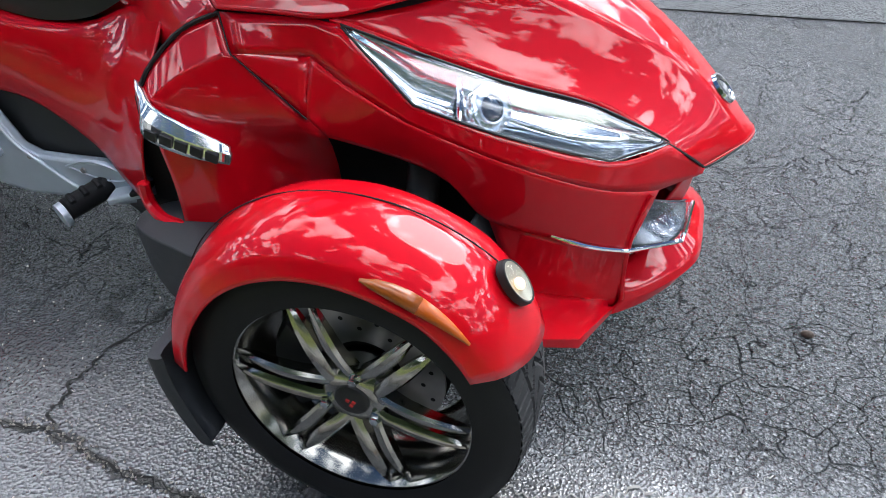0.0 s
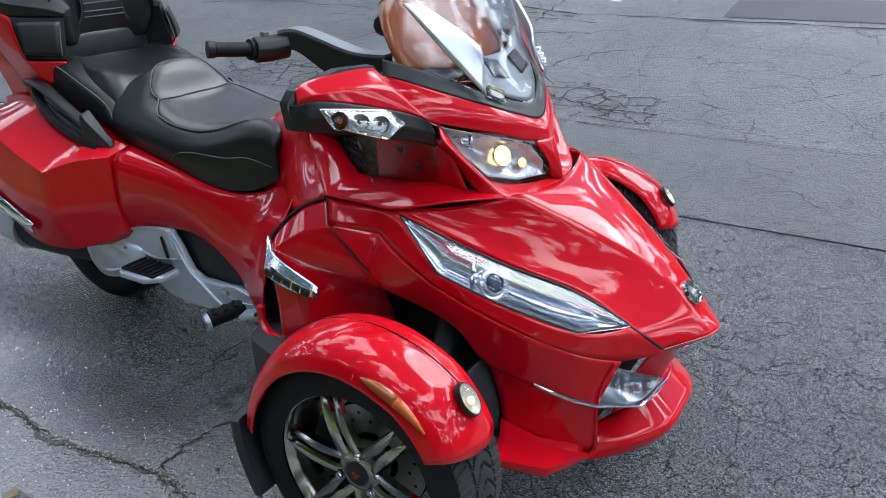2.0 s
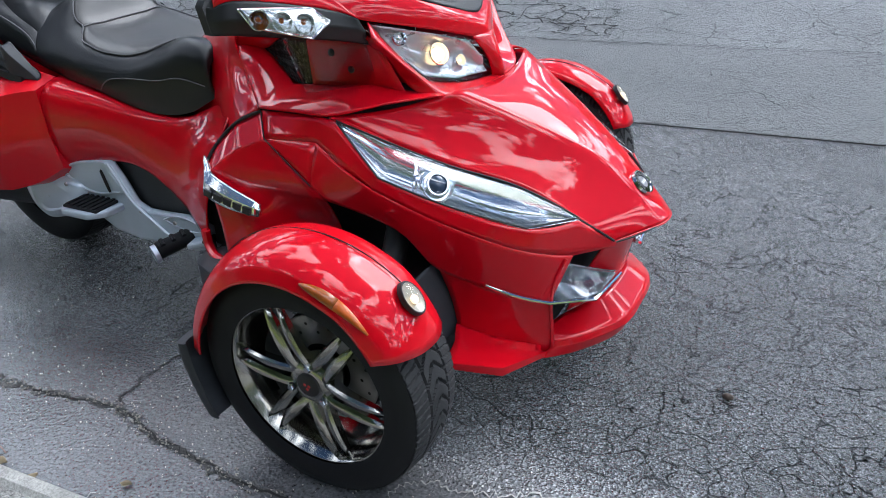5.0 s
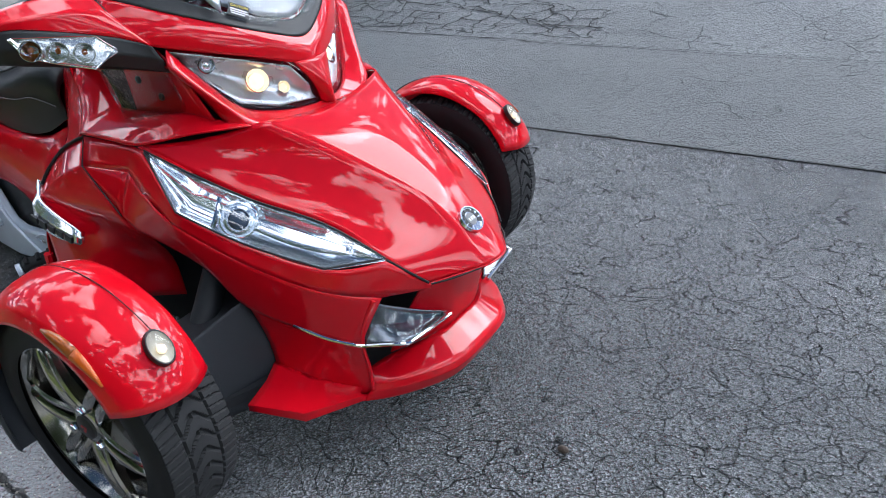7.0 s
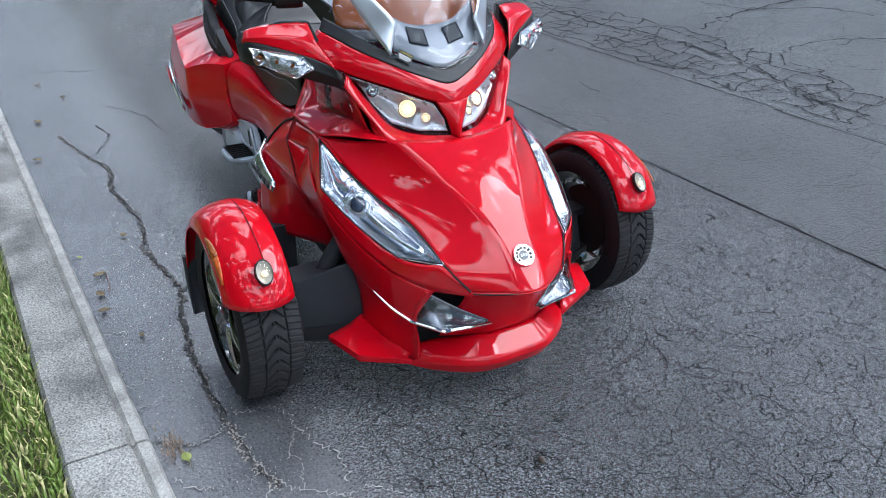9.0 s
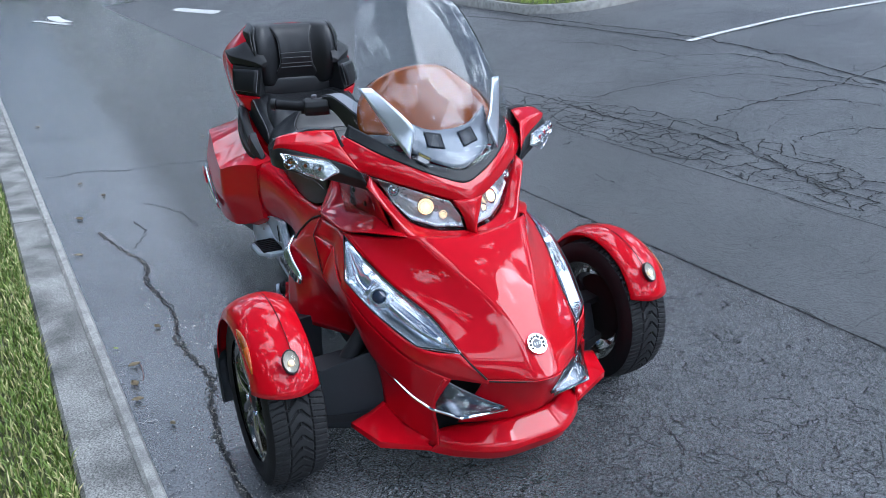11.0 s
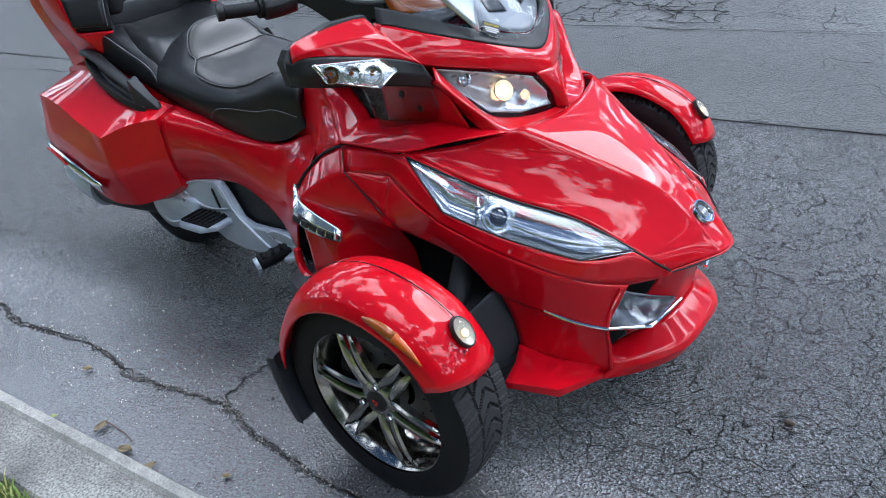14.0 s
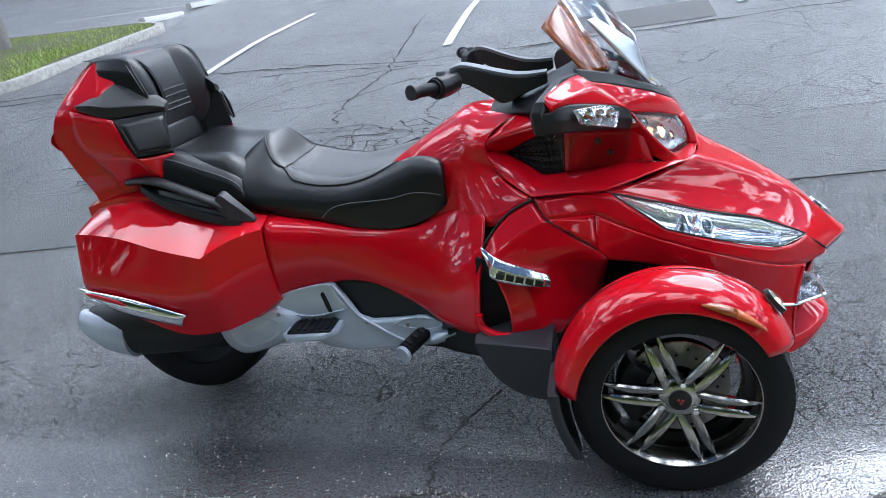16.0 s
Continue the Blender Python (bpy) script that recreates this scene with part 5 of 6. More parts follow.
        part("disc_hole", moved(lathe([(0, 0.0), (0.004, 0.0)], 10), Matrix.Translation((c[0] + (0.095 + 0.018 * (k % 2)) * math.cos(a), c[1] + (0.004 + 0.008 * 1) * sg, c[2] + (0.095 + 0.018 * (k % 2)) * math.sin(a)))), DARK, wheel)
    part("brake_caliper", loft([[(c[0] + r * math.cos(radians(a)), c[1] + y * sg, c[2] + r * math.sin(radians(a))) for r, y in ((0.085, 0.03), (0.145, 0.03), (0.15, -0.03), (0.08, -0.03))] for a in (140, 165, 190, 215)], 3, 3), IRON, bike, "dark brake caliper")
    # near-black disc added behind the spokes, its shade put into the colour
    part("wheel_shade_disc", moved(lathe([(0, -0.03), (0.11, -0.03), (0.13, -0.02)], 30), Matrix.Translation(c) @ Matrix.Diagonal((1, sg, 1, 1))), DARK, wheel)


for sg in (-1, 1):
    front_wheel(sg)
    # suspension arms behind the wheel
    for z0, z1, xa, xb, w in ((0.20, 0.19, 0.10, 0.02, 0.10), (0.34, 0.33, 0.05, 0.0, 0.07)):
        part("suspension_arm", loft([side_of([(x - w * k, s, z - 0.012), (x + w * k, s, z - 0.012), (x + w * k, s, z + 0.012), (x - w * k, s, z + 0.012)], sg) for x, s, z, k in ((xa, 0.20, z0, 1.3), (0.5 * (xa + xb), 0.40, 0.5 * (z0 + z1), 0.9), (xb, 0.60, z1, 0.5))], 4, 3, (), (1, 2, 3)), IRON, bike, "dark suspension arm")
    part("shock_absorber", tube(side_of([(0.02, 0.50, 0.22), (-0.02, 0.26, 0.50)], sg), 0.03, 14, 8), IRON, bike)
    folds = sheet(side_of([[(0.17, 0.22, 0.15), (0.13, 0.42, 0.15), (0.08, 0.565, 0.17)], [(0.16, 0.22, 0.27), (0.12, 0.41, 0.26), (0.07, 0.56, 0.25)], [(0.13, 0.22, 0.42), (0.09, 0.40, 0.38), (0.05, 0.555, 0.33)]], sg), 14, 14)
    for p in folds.reshape(-1, 3):
        p[0] += 0.022 * noise.noise(Vector((11 * p[1] + 5 * p[2], 16 * p[2] - 6 * p[1], 1.7))) + 0.010 * math.sin(55 * p[2] + 22 * p[1])
    part("arm_cover", grid_mesh(folds), COVERCLOTH, bike, "creased dark arm cover", 0.004)
rear = part("rear_wheel", moved(lathe([(0.03, 0.09), (0.16, 0.08), (0.19, 0.10), (0.19, -0.10), (0.16, -0.08), (0.03, -0.09)], 48), Matrix.Translation((-1.70, 0, 0.30))), IRON, bike, "rear wheel under the bodywork")
tyre("tyre", 0.300, 0.225, 0.19, rear, (-1.70, 0, 0.30), 40, 1)

# inner bodywork in near-black, filling the gaps with shade put into its colour
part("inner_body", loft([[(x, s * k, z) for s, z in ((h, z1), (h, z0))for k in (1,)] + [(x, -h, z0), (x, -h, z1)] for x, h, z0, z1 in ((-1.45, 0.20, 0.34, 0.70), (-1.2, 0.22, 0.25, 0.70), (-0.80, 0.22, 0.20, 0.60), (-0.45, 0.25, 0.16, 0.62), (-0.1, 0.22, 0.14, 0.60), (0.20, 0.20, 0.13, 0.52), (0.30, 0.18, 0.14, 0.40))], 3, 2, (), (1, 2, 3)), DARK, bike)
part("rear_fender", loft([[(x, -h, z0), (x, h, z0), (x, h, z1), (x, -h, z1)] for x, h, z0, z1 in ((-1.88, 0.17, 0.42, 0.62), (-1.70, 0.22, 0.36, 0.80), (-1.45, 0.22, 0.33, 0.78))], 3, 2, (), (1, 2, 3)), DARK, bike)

# seats
def seat_rings(rows):
    out = []
    for x, prof in rows:
        pts = [(x, s, z) for s, z in prof]
        out.append([(px, -ps, pz) for px, ps, pz in reversed(pts[1:])] + pts)
    return out


SEAT = [
    (-0.625, ((0, 0.72), (0.10, 0.74), (0.165, 0.78), (0.205, 0.76), (0.21, 0.72), (0.20, 0.685))),
    (-0.64, ((0, 0.77), (0.11, 0.79), (0.175, 0.815), (0.215, 0.79), (0.222, 0.735), (0.212, 0.672))),
    (-0.72, ((0, 0.80), (0.11, 0.815), (0.175, 0.832), (0.220, 0.80), (0.232, 0.73), (0.225, 0.635))),
    (-0.82, ((0, 0.775), (0.10, 0.785), (0.17, 0.805), (0.222, 0.775), (0.240, 0.71), (0.235, 0.625))),
    (-0.92, ((0, 0.765), (0.10, 0.772), (0.17, 0.785), (0.222, 0.76), (0.245, 0.71), (0.240, 0.640))),
    (-1.00, ((0, 0.775), (0.10, 0.780), (0.17, 0.785), (0.222, 0.768), (0.250, 0.72), (0.245, 0.665))),
    (-1.08, ((0, 0.795), (0.095, 0.798), (0.165, 0.802), (0.222, 0.785), (0.252, 0.74), (0.248, 0.69))),
    (-1.14, ((0, 0.812), (0.09, 0.816), (0.16, 0.826), (0.222, 0.798), (0.252, 0.750), (0.248, 0.70))),
    (-1.175, ((0, 0.850), (0.09, 0.846), (0.16, 0.842), (0.222, 0.806), (0.252, 0.758), (0.248, 0.71))),
    (-1.205, ((0, 0.908), (0.09, 0.898), (0.16, 0.862), (0.222, 0.812), (0.252, 0.763), (0.248, 0.72))),
    (-1.240, ((0, 0.934), (0.09, 0.922), (0.16, 0.874), (0.222, 0.818), (0.252, 0.768), (0.248, 0.73))),
    (-1.30, ((0, 0.905), (0.10, 0.896), (0.17, 0.868), (0.222, 0.83), (0.245, 0.79), (0.240, 0.745))),
    (-1.35, ((0, 0.86), (0.10, 0.85), (0.17, 0.835), (0.215, 0.80), (0.232, 0.78), (0.232, 0.75))),
]
seat = part("rider_seat", grid_mesh(sheet(seat_rings(SEAT), 5, 4), cap=False), LEATHER, bike, "black leather rider seat with a grey insert", angle=80)
SKIN = sheet(seat_rings(SEAT), 5, 4)
mid = SKIN.shape[1] // 2
ins = []
for i in range(13, 52):
    w = np.interp(i, (13, 16, 28, 33, 38, 42, 46, 49, 51), (7.0, 9.5, 11.0, 10.4, 7.4, 7.6, 6.6, 4.6, 2.0))
    row = []
    for k in np.linspace(-1, 1, 21):
        c = mid + k * w
        lo = int(math.floor(c))
        p = SKIN[i, lo] * (1 - (c - lo)) + SKIN[i, lo + 1] * (c - lo)
        row.append(p + np.array((0.002, 0, 0.005)) * (1 - 0.8 * abs(k) ** 6))
    ins.append(row)
part("seat_insert", grid_mesh(ins), LEATHERG, seat, "grey leather insert", 0.003)
part("stitching", tube([p + np.array((0.001, 0, 0.003)) for p in ([r[0] for r in ins[::2]] + [r[-1] for r in ins[::-2]])], 0.0024, 6, 3), STITCH, seat)
part("stitching", tube([ins[25][k] + np.array((0.002, 0, 0.002)) for k in range(0, 21, 2)], 0.0020, 6, 3), STITCH, seat)
for sg in (-1, 1):
    part("stitching", tube(side_of([(-0.64, 0.224, 0.715), (-0.72, 0.238, 0.735), (-0.80, 0.244, 0.725), (-0.93, 0.249, 0.725), (-0.99, 0.253, 0.715), (-1.03, 0.250, 0.685)], sg), 0.0018, 6), STITCH, seat)
PASS = [
    (-1.25, ((0, 0.82), (0.10, 0.82), (0.16, 0.82), (0.20, 0.80), (0.215, 0.77), (0.215, 0.72))),
    (-1.32, ((0, 0.885), (0.10, 0.89), (0.165, 0.905), (0.21, 0.885), (0.235, 0.82), (0.235, 0.74))),
    (-1.42, ((0, 0.905), (0.10, 0.91), (0.165, 0.925), (0.205, 0.905), (0.228, 0.85), (0.228, 0.77))),
    (-1.52, ((0, 0.925), (0.10, 0.93), (0.16, 0.945), (0.20, 0.92), (0.22, 0.87), (0.22, 0.80))),
    (-1.56, ((0, 0.94), (0.10, 0.94), (0.15, 0.945), (0.19, 0.92), (0.21, 0.87), (0.21, 0.82))),
]
for sg in (-1, 1):
    part("seat_bolster", loft([side_of([(x, s0, z0), (x, s0 + 0.01, z1 - 0.012), (x, 0.5 * (s0 + s1), z1), (x, s1 - 0.01, z1 - 0.016), (x, s1, 0.5 * (z0 + z1)), (x, s1 - 0.004, z0)], sg) for x, s0, s1, z0, z1 in ((-1.585, 0.12, 0.225, 0.86, 0.915), (-1.565, 0.115, 0.245, 0.845, 0.948), (-1.50, 0.15, 0.252, 0.825, 0.940), (-1.41, 0.165, 0.255, 0.795, 0.902), (-1.33, 0.175, 0.256, 0.775, 0.868), (-1.29, 0.185, 0.254, 0.765, 0.838), (-1.272, 0.20, 0.245, 0.765, 0.80))], 5, 4), LEATHER, bike, "padded black leather seat bolster", angle=80)
    part("bolster_piping", tube(side_of([(-1.56, 0.236, 0.934), (-1.50, 0.243, 0.926), (-1.41, 0.246, 0.888), (-1.33, 0.247, 0.853), (-1.29, 0.246, 0.822), (-1.276, 0.246, 0.785)], sg), 0.0025, 6), STITCH, bike)
part("passenger_seat", grid_mesh(sheet(seat_rings(PASS), 5, 4)), LEATHER, bike, "black leather passenger seat", angle=80)

# backrest, pods and top case
back = part("backrest", loft([[(x - 0.06, -w - 0.004, z), (x + 0.026, -w, z), (x + 0.047, -0.78 * w, z), (x + 0.006, -0.44 * w, z), (x, -0.2 * w, z), (x, 0.2 * w, z), (x + 0.006, 0.44 * w, z), (x + 0.047, 0.78 * w, z), (x + 0.026, w, z), (x - 0.06, w + 0.004, z)] for x, w, z in ((-1.635, 0.150, 0.978), (-1.606, 0.172, 0.988), (-1.588, 0.190, 1.03), (-1.580, 0.200, 1.08), (-1.583, 0.202, 1.13), (-1.598, 0.200, 1.19), (-1.622, 0.194, 1.235), (-1.650, 0.185, 1.258), (-1.70, 0.175, 1.267))], 5, 4), LEATHER, bike, "quilted black leather passenger backrest", angle=80)
part("backrest_insert", grid_mesh(sheet([[(x + 0.010 + 0.004 * (abs(k) > 0.9), k * w, z) for k in (-1, -0.5, 0, 0.5, 1)] for x, w, z in ((-1.596, 0.150, 1.000), (-1.584, 0.105, 1.035), (-1.576, 0.080, 1.08), (-1.578, 0.078, 1.13), (-1.594, 0.080, 1.19), (-1.616, 0.098, 1.235), (-1.646, 0.118, 1.259))], 4, 4)), LEATHER, back, "black leather middle panel", 0.004)
for z in (1.064, 1.082, 1.108, 1.130):
    part("stitching", tube([(-1.562 - 0.10 * abs(z - 1.09), y, z) for y in (-0.076, 0.0, 0.076)], 0.0020, 6), STITCH, back)
part("lower_pad", loft([[(x, -w, z0), (x, w, z0), (x, w, z1), (x, -w, z1)] for x, w, z0, z1 in ((-1.68, 0.20, 0.84, 1.02), (-1.60, 0.20, 0.84, 1.01), (-1.575, 0.185, 0.85, 0.985))], 3, 3), LEATHER, back)
for sg in (-1, 1):
    part("stitching", tube(side_of([(-1.590, 0.150, 1.000), (-1.574, 0.106, 1.035), (-1.566, 0.081, 1.08), (-1.568, 0.079, 1.13), (-1.584, 0.081, 1.19), (-1.608, 0.099, 1.235), (-1.640, 0.118, 1.259)], sg), 0.0020, 6), STITCH, back)
    part("side_wing", grid_mesh(sheet(side_of([
        [(-1.700, 0.178, 1.270), (-1.620, 0.186, 1.262), (-1.580, 0.192, 1.245)],
        [(-1.690, 0.214, 1.235), (-1.620, 0.212, 1.225), (-1.562, 0.204, 1.205)],
        [(-1.670, 0.222, 1.165), (-1.610, 0.216, 1.155), (-1.540, 0.206, 1.140)],
        [(-1.670, 0.215, 1.080), (-1.610, 0.212, 1.070), (-1.545, 0.200, 1.060)]], sg), 4, 4, (1, 2), ())), LEATHER, back, "", 0.012, bevel=0.003)
    part("stitching", tube(side_of([(-1.582, 0.208, 1.236), (-1.566, 0.212, 1.200), (-1.548, 0.210, 1.146)], sg), 0.0018, 6), STITCH, back)
    pod = part("armrest_pod", loft([side_of(r, sg) for r in (
        [(-1.665, 0.25, 1.085), (-1.60, 0.15, 1.082), (-1.60, 0.15, 0.940), (-1.64, 0.25, 0.955)],
        [(-1.632, 0.290, 1.086), (-1.516, 0.184, 1.083), (-1.506, 0.208, 0.944), (-1.584, 0.296, 0.957)],
        [(-1.624, 0.294, 1.081), (-1.508, 0.188, 1.078), (-1.498, 0.213, 0.950), (-1.577, 0.300, 0.962)])], 4, 4, (1,), (1, 2, 3)), BLACK, bike, "black armrest pod with a stitched pad", bevel=0.004)
    PAD = [[(-1.611, 0.291, 1.067), (-1.562, 0.248, 1.067), (-1.514, 0.201, 1.065)], [(-1.594, 0.297, 1.015), (-1.552, 0.258, 1.015), (-1.509, 0.213, 1.013)], [(-1.577, 0.302, 0.976), (-1.540, 0.266, 0.972), (-1.504, 0.222, 0.965)]]
    part("pod_pad", grid_mesh(sheet(side_of([[(x + 0.006 + 0.004 * (i == 1), w + 0.005 + 0.003 * (i == 1), z) for x, w, z in r] for i, r in enumerate(PAD)], sg), 4, 4)), LEATHER, pod, "", 0.008)
    part("pad_piping", tube(side_of([(x + 0.006, w + 0.005, z) for x, w, z in (*PAD[0], PAD[1][2], *PAD[2][::-1], PAD[1][0], PAD[0][0])], sg), 0.0022, 6, 3, (2, 4, 6)), GREYP, pod)
    part("pod_top", loft([side_of([(x, s0, z1), (x, 0.6 * s0 + 0.4 * s1, z1 - 0.003), (x, s1, z0), (x, s1 - 0.006, z2), (x, s0, z2)], sg) for x, s0, s1, z1, z0, z2 in ((-1.503, 0.160, 0.192, 1.104, 1.090, 1.078), (-1.530, 0.165, 0.220, 1.128, 1.104, 1.082), (-1.580, 0.170, 0.262, 1.160, 1.116, 1.085), (-1.635, 0.175, 0.297, 1.188, 1.126, 1.088), (-1.690, 0.185, 0.304, 1.178, 1.140, 1.108), (-1.745, 0.21, 0.296, 1.150, 1.143, 1.130))], 4, 4, (), (1, 2, 3, 4)), BLACK, pod, "", bevel=0.003)
    panel("pod_skirt", [
        [(-1.775, 0.286, 1.128), (-1.70, 0.299, 1.108), (-1.628, 0.295, 1.084)],
        [(-1.785, 0.284, 1.030), (-1.69, 0.296, 1.015), (-1.604, 0.300, 1.005)],
        [(-1.735, 0.277, 0.950), (-1.65, 0.290, 0.952), (-1.578, 0.300, 0.955)],
        [(-1.690, 0.262, 0.872), (-1.61, 0.266, 0.874), (-1.545, 0.256, 0.876)],
    ], sg, ku=4, kv=4, bu=(2,))
    panel("pod_chin", [
        [(-1.580, 0.2995, 0.956), (-1.54, 0.258, 0.950), (-1.500, 0.212, 0.945)],
        [(-1.546, 0.256, 0.876), (-1.535, 0.238, 0.876), (-1.525, 0.212, 0.878)],
    ], sg)
case = part("top_case", loft([[(x0, -s * 0.9, z), (x0 - 0.05, -s, z), (x1 + 0.06, -s, z), (x1, -s * 0.7, z), (x1, s * 0.7, z), (x1 + 0.06, s, z), (x0 - 0.05, s, z), (x0, s * 0.9, z)] for x0, x1, s, z in ((-1.60, -1.86, 0.24, 0.74), (-1.62, -1.87, 0.245, 0.84), (-1.64, -1.90, 0.262, 0.93), (-1.655, -1.93, 0.278, 1.04), (-1.62, -1.885, 0.282, 1.13), (-1.65, -1.80, 0.216, 1.225), (-1.66, -1.755, 0.186, 1.262))], 4, 3, (3,), (1, 2, 3, 4, 5, 6, 7)), RED, bike, "red top case behind the backrest", angle=50)
part("tail_lamp", loft([[(x, -s, z), (x, s, z), (x - 0.015, s * 0.95, z), (x - 0.015, -s * 0.95, z)] for x, s, z in ((-1.893, 0.20, 1.00), (-1.912, 0.205, 1.03), (-1.898, 0.20, 1.06))], 3, 2), REDLENS, case, "red tail lamp bar")
part("tail_body", loft([[(x, -s, z0), (x, s, z0), (x, s, z1), (x, 0.6 * s, z1 + 0.02), (x, -0.6 * s, z1 + 0.02), (x, -s, z1)] for x, s, z0, z1 in ((-1.18, 0.22, 0.55, 0.70), (-1.40, 0.26, 0.50, 0.77), (-1.65, 0.275, 0.50, 0.83), (-1.86, 0.24, 0.52, 0.80))], 4, 2, (), (1, 2, 3, 4, 5)), RED, bike, "red tail bodywork")

# silver engine covers, boards and pegs
for sg in (-1, 1):
    panel("lower_panel", [
        [(-1.10, 0.262, 0.49), (-0.90, 0.262, 0.475), (-0.76, 0.275, 0.40), (-0.67, 0.315, 0.345), (-0.56, 0.385, 0.34)],
        [(-1.10, 0.262, 0.30), (-0.90, 0.265, 0.28), (-0.76, 0.275, 0.24), (-0.66, 0.31, 0.22), (-0.56, 0.375, 0.23)],
    ], sg, BLACK, label="black lower side panel")
    cov = part("engine_cover", slab([(-1.27, 0.415), (-1.215, 0.462), (-1.10, 0.475), (-1.03, 0.48), (-1.00, 0.435), (-0.96, 0.355), (-0.92, 0.338), (-0.85, 0.338), (-0.74, 0.342), (-0.67, 0.32), (-0.635, 0.295), (-0.66, 0.255), (-0.72, 0.238), (-0.84, 0.238), (-0.98, 0.232), (-1.08, 0.25), (-1.14, 0.285), (-1.20, 0.33)], 0.03, "y", 0.285 * sg), SILVER, bike, "silver painted engine side cover", bevel=0.008)
    part("cover_plate", shield([(-1.252, 0.428), (-1.20, 0.458), (-1.116, 0.476), (-1.034, 0.480), (-1.012, 0.438), (-0.985, 0.390), (-1.03, 0.378), (-1.112, 0.366), (-1.188, 0.380), (-1.236, 0.404)], 0.299, ((1.0, 0.0), (0.97, 0.007), (0.90, 0.008), (0.86, 0.001), (0.4, 0.002), (0.0, 0.003)), sg), SILVER, cov, "", bevel=0.0)
    part("cover_slot", shield([(-1.072, 0.446), (-1.058, 0.450), (-1.044, 0.386), (-1.057, 0.382)], 0.3035, ((1.0, 0.0), (0.0, 0.0005)), sg), DARK, cov)
    part("cover_scallop", shield([(-0.85, 0.322), (-0.80, 0.342), (-0.74, 0.340), (-0.68, 0.318), (-0.70, 0.300), (-0.77, 0.300)], 0.2995, ((1.0, 0.0), (0.94, 0.004), (0.86, 0.004), (0.78, -0.001), (0.0, -0.001)), sg), SILVER, cov)
    part("cover_rib", tube(side_of([(-1.028, 0.478, 0.302), (-1.003, 0.438, 0.303), (-0.96, 0.365, 0.304), (-0.90, 0.318, 0.304), (-0.85, 0.280, 0.303), (-0.80, 0.252, 0.301)], 1)[:, (0, 2, 1)] * np.array((1, sg, 1)), 0.005, 8), SILVER, cov)
    for x, z in ((-1.235, 0.418), (-1.215, 0.36), (-0.935, 0.335), (-0.80, 0.318)):
        part("bolt", moved(lathe([(0, 0.005), (0.006, 0.004), (0.007, 0.0)], 12), Matrix.Translation((x, 0.301 * sg, z)) @ Matrix.Diagonal((1, sg, 1, 1))), STEEL, cov)
    part("rear_cover", shield([(-1.455, 0.385), (-1.41, 0.408), (-1.32, 0.414), (-1.238, 0.412), (-1.165, 0.378), (-1.175, 0.325), (-1.235, 0.285), (-1.30, 0.262), (-1.385, 0.248), (-1.440, 0.280), (-1.462, 0.335)], 0.300, ((1.0, -0.05), (1.0, 0.0), (0.96, 0.012), (0.82, 0.022), (0.62, 0.028), (0.55, 0.022), (0.25, 0.026), (0.0, 0.028)), sg), SILVER, bike, "silver painted rear drive cover")
    for x, z in ((-1.415, 0.372), (-1.225, 0.392), (-1.33, 0.338)):
        part("bolt", moved(lathe([(0, 0.005), (0.006, 0.004), (0.007, 0.0)], 12), Matrix.Translation((x, 0.322 * sg, z)) @ Matrix.Diagonal((1, sg, 1, 1))), STEEL, cov)
    brd = part("passenger_board", slab([(-1.20, 0.24), (-1.20, 0.375), (-1.17, 0.40), (-1.06, 0.40), (-1.01, 0.36), (-1.01, 0.25)], 0.022, "z", 0.338), SILVER, bike, "silver passenger footboard with a black rubber mat", bevel=0.006)
    if sg < 0:
        brd.data.transform(Matrix.Diagonal((1, -1, 1, 1)))
        brd.data.flip_normals()
    part("rubber_mat", block((-1.105, 0.335 * sg, 0.352), (0.15, 0.10, 0.010)), RUBBER, brd, bevel=0.004)
    for i in range(6):
        part("mat_rib", block((-1.165 + 0.024 * i, 0.335 * sg, 0.3585), (0.010, 0.09, 0.005)), RUBBER, brd)
    peg = part("foot_peg", tube(side_of([(-0.745, 0.27, 0.285), (-0.775, 0.33, 0.275), (-0.80, 0.385, 0.268)], sg), 0.026, 12, 5), RUBBER, bike, "ribbed black rubber foot peg with a silver end", bevel=0.004)
    part("peg_end", tube(side_of([(-0.80, 0.385, 0.262), (-0.806, 0.397, 0.260)], sg), 0.028, 12, 2), SILVER, peg)
    for i in range(4):
        t = i / 3
        part("peg_rib", tube(side_of([(-0.755 - 0.04 * t, 0.285 + 0.085 * t, 0.309 - 0.012 * t), (-0.735 - 0.04 * t, 0.295 + 0.085 * t, 0.300 - 0.012 * t)], sg), 0.007, 8, 3), RUBBER, peg)
pedal = part("brake_pedal", block((-0.672, -0.31, 0.288), (0.115, 0.05, 0.018), (0, -14, 14)), SILVER, bike, "silver brake pedal with a rubber pad", bevel=0.006)
part("pedal_pad", block((-0.645, -0.314, 0.302), (0.050, 0.040, 0.010), (0, -14, 14)), RUBBER, pedal, bevel=0.003)
part("exhaust", loft([[(x, s + r * math.cos(a), z + 1.3 * r * math.sin(a)) for a in np.linspace(0, 2 * math.pi, 10, False)] for x, s, z, r in ((-1.40, -0.20, 0.30, 0.05), (-1.60, -0.25, 0.34, 0.07), (-1.80, -0.28, 0.36, 0.075), (-1.93, -0.30, 0.39, 0.055))], 4, 2), BLACK, bike, "black silencer with a silver tail pipe")
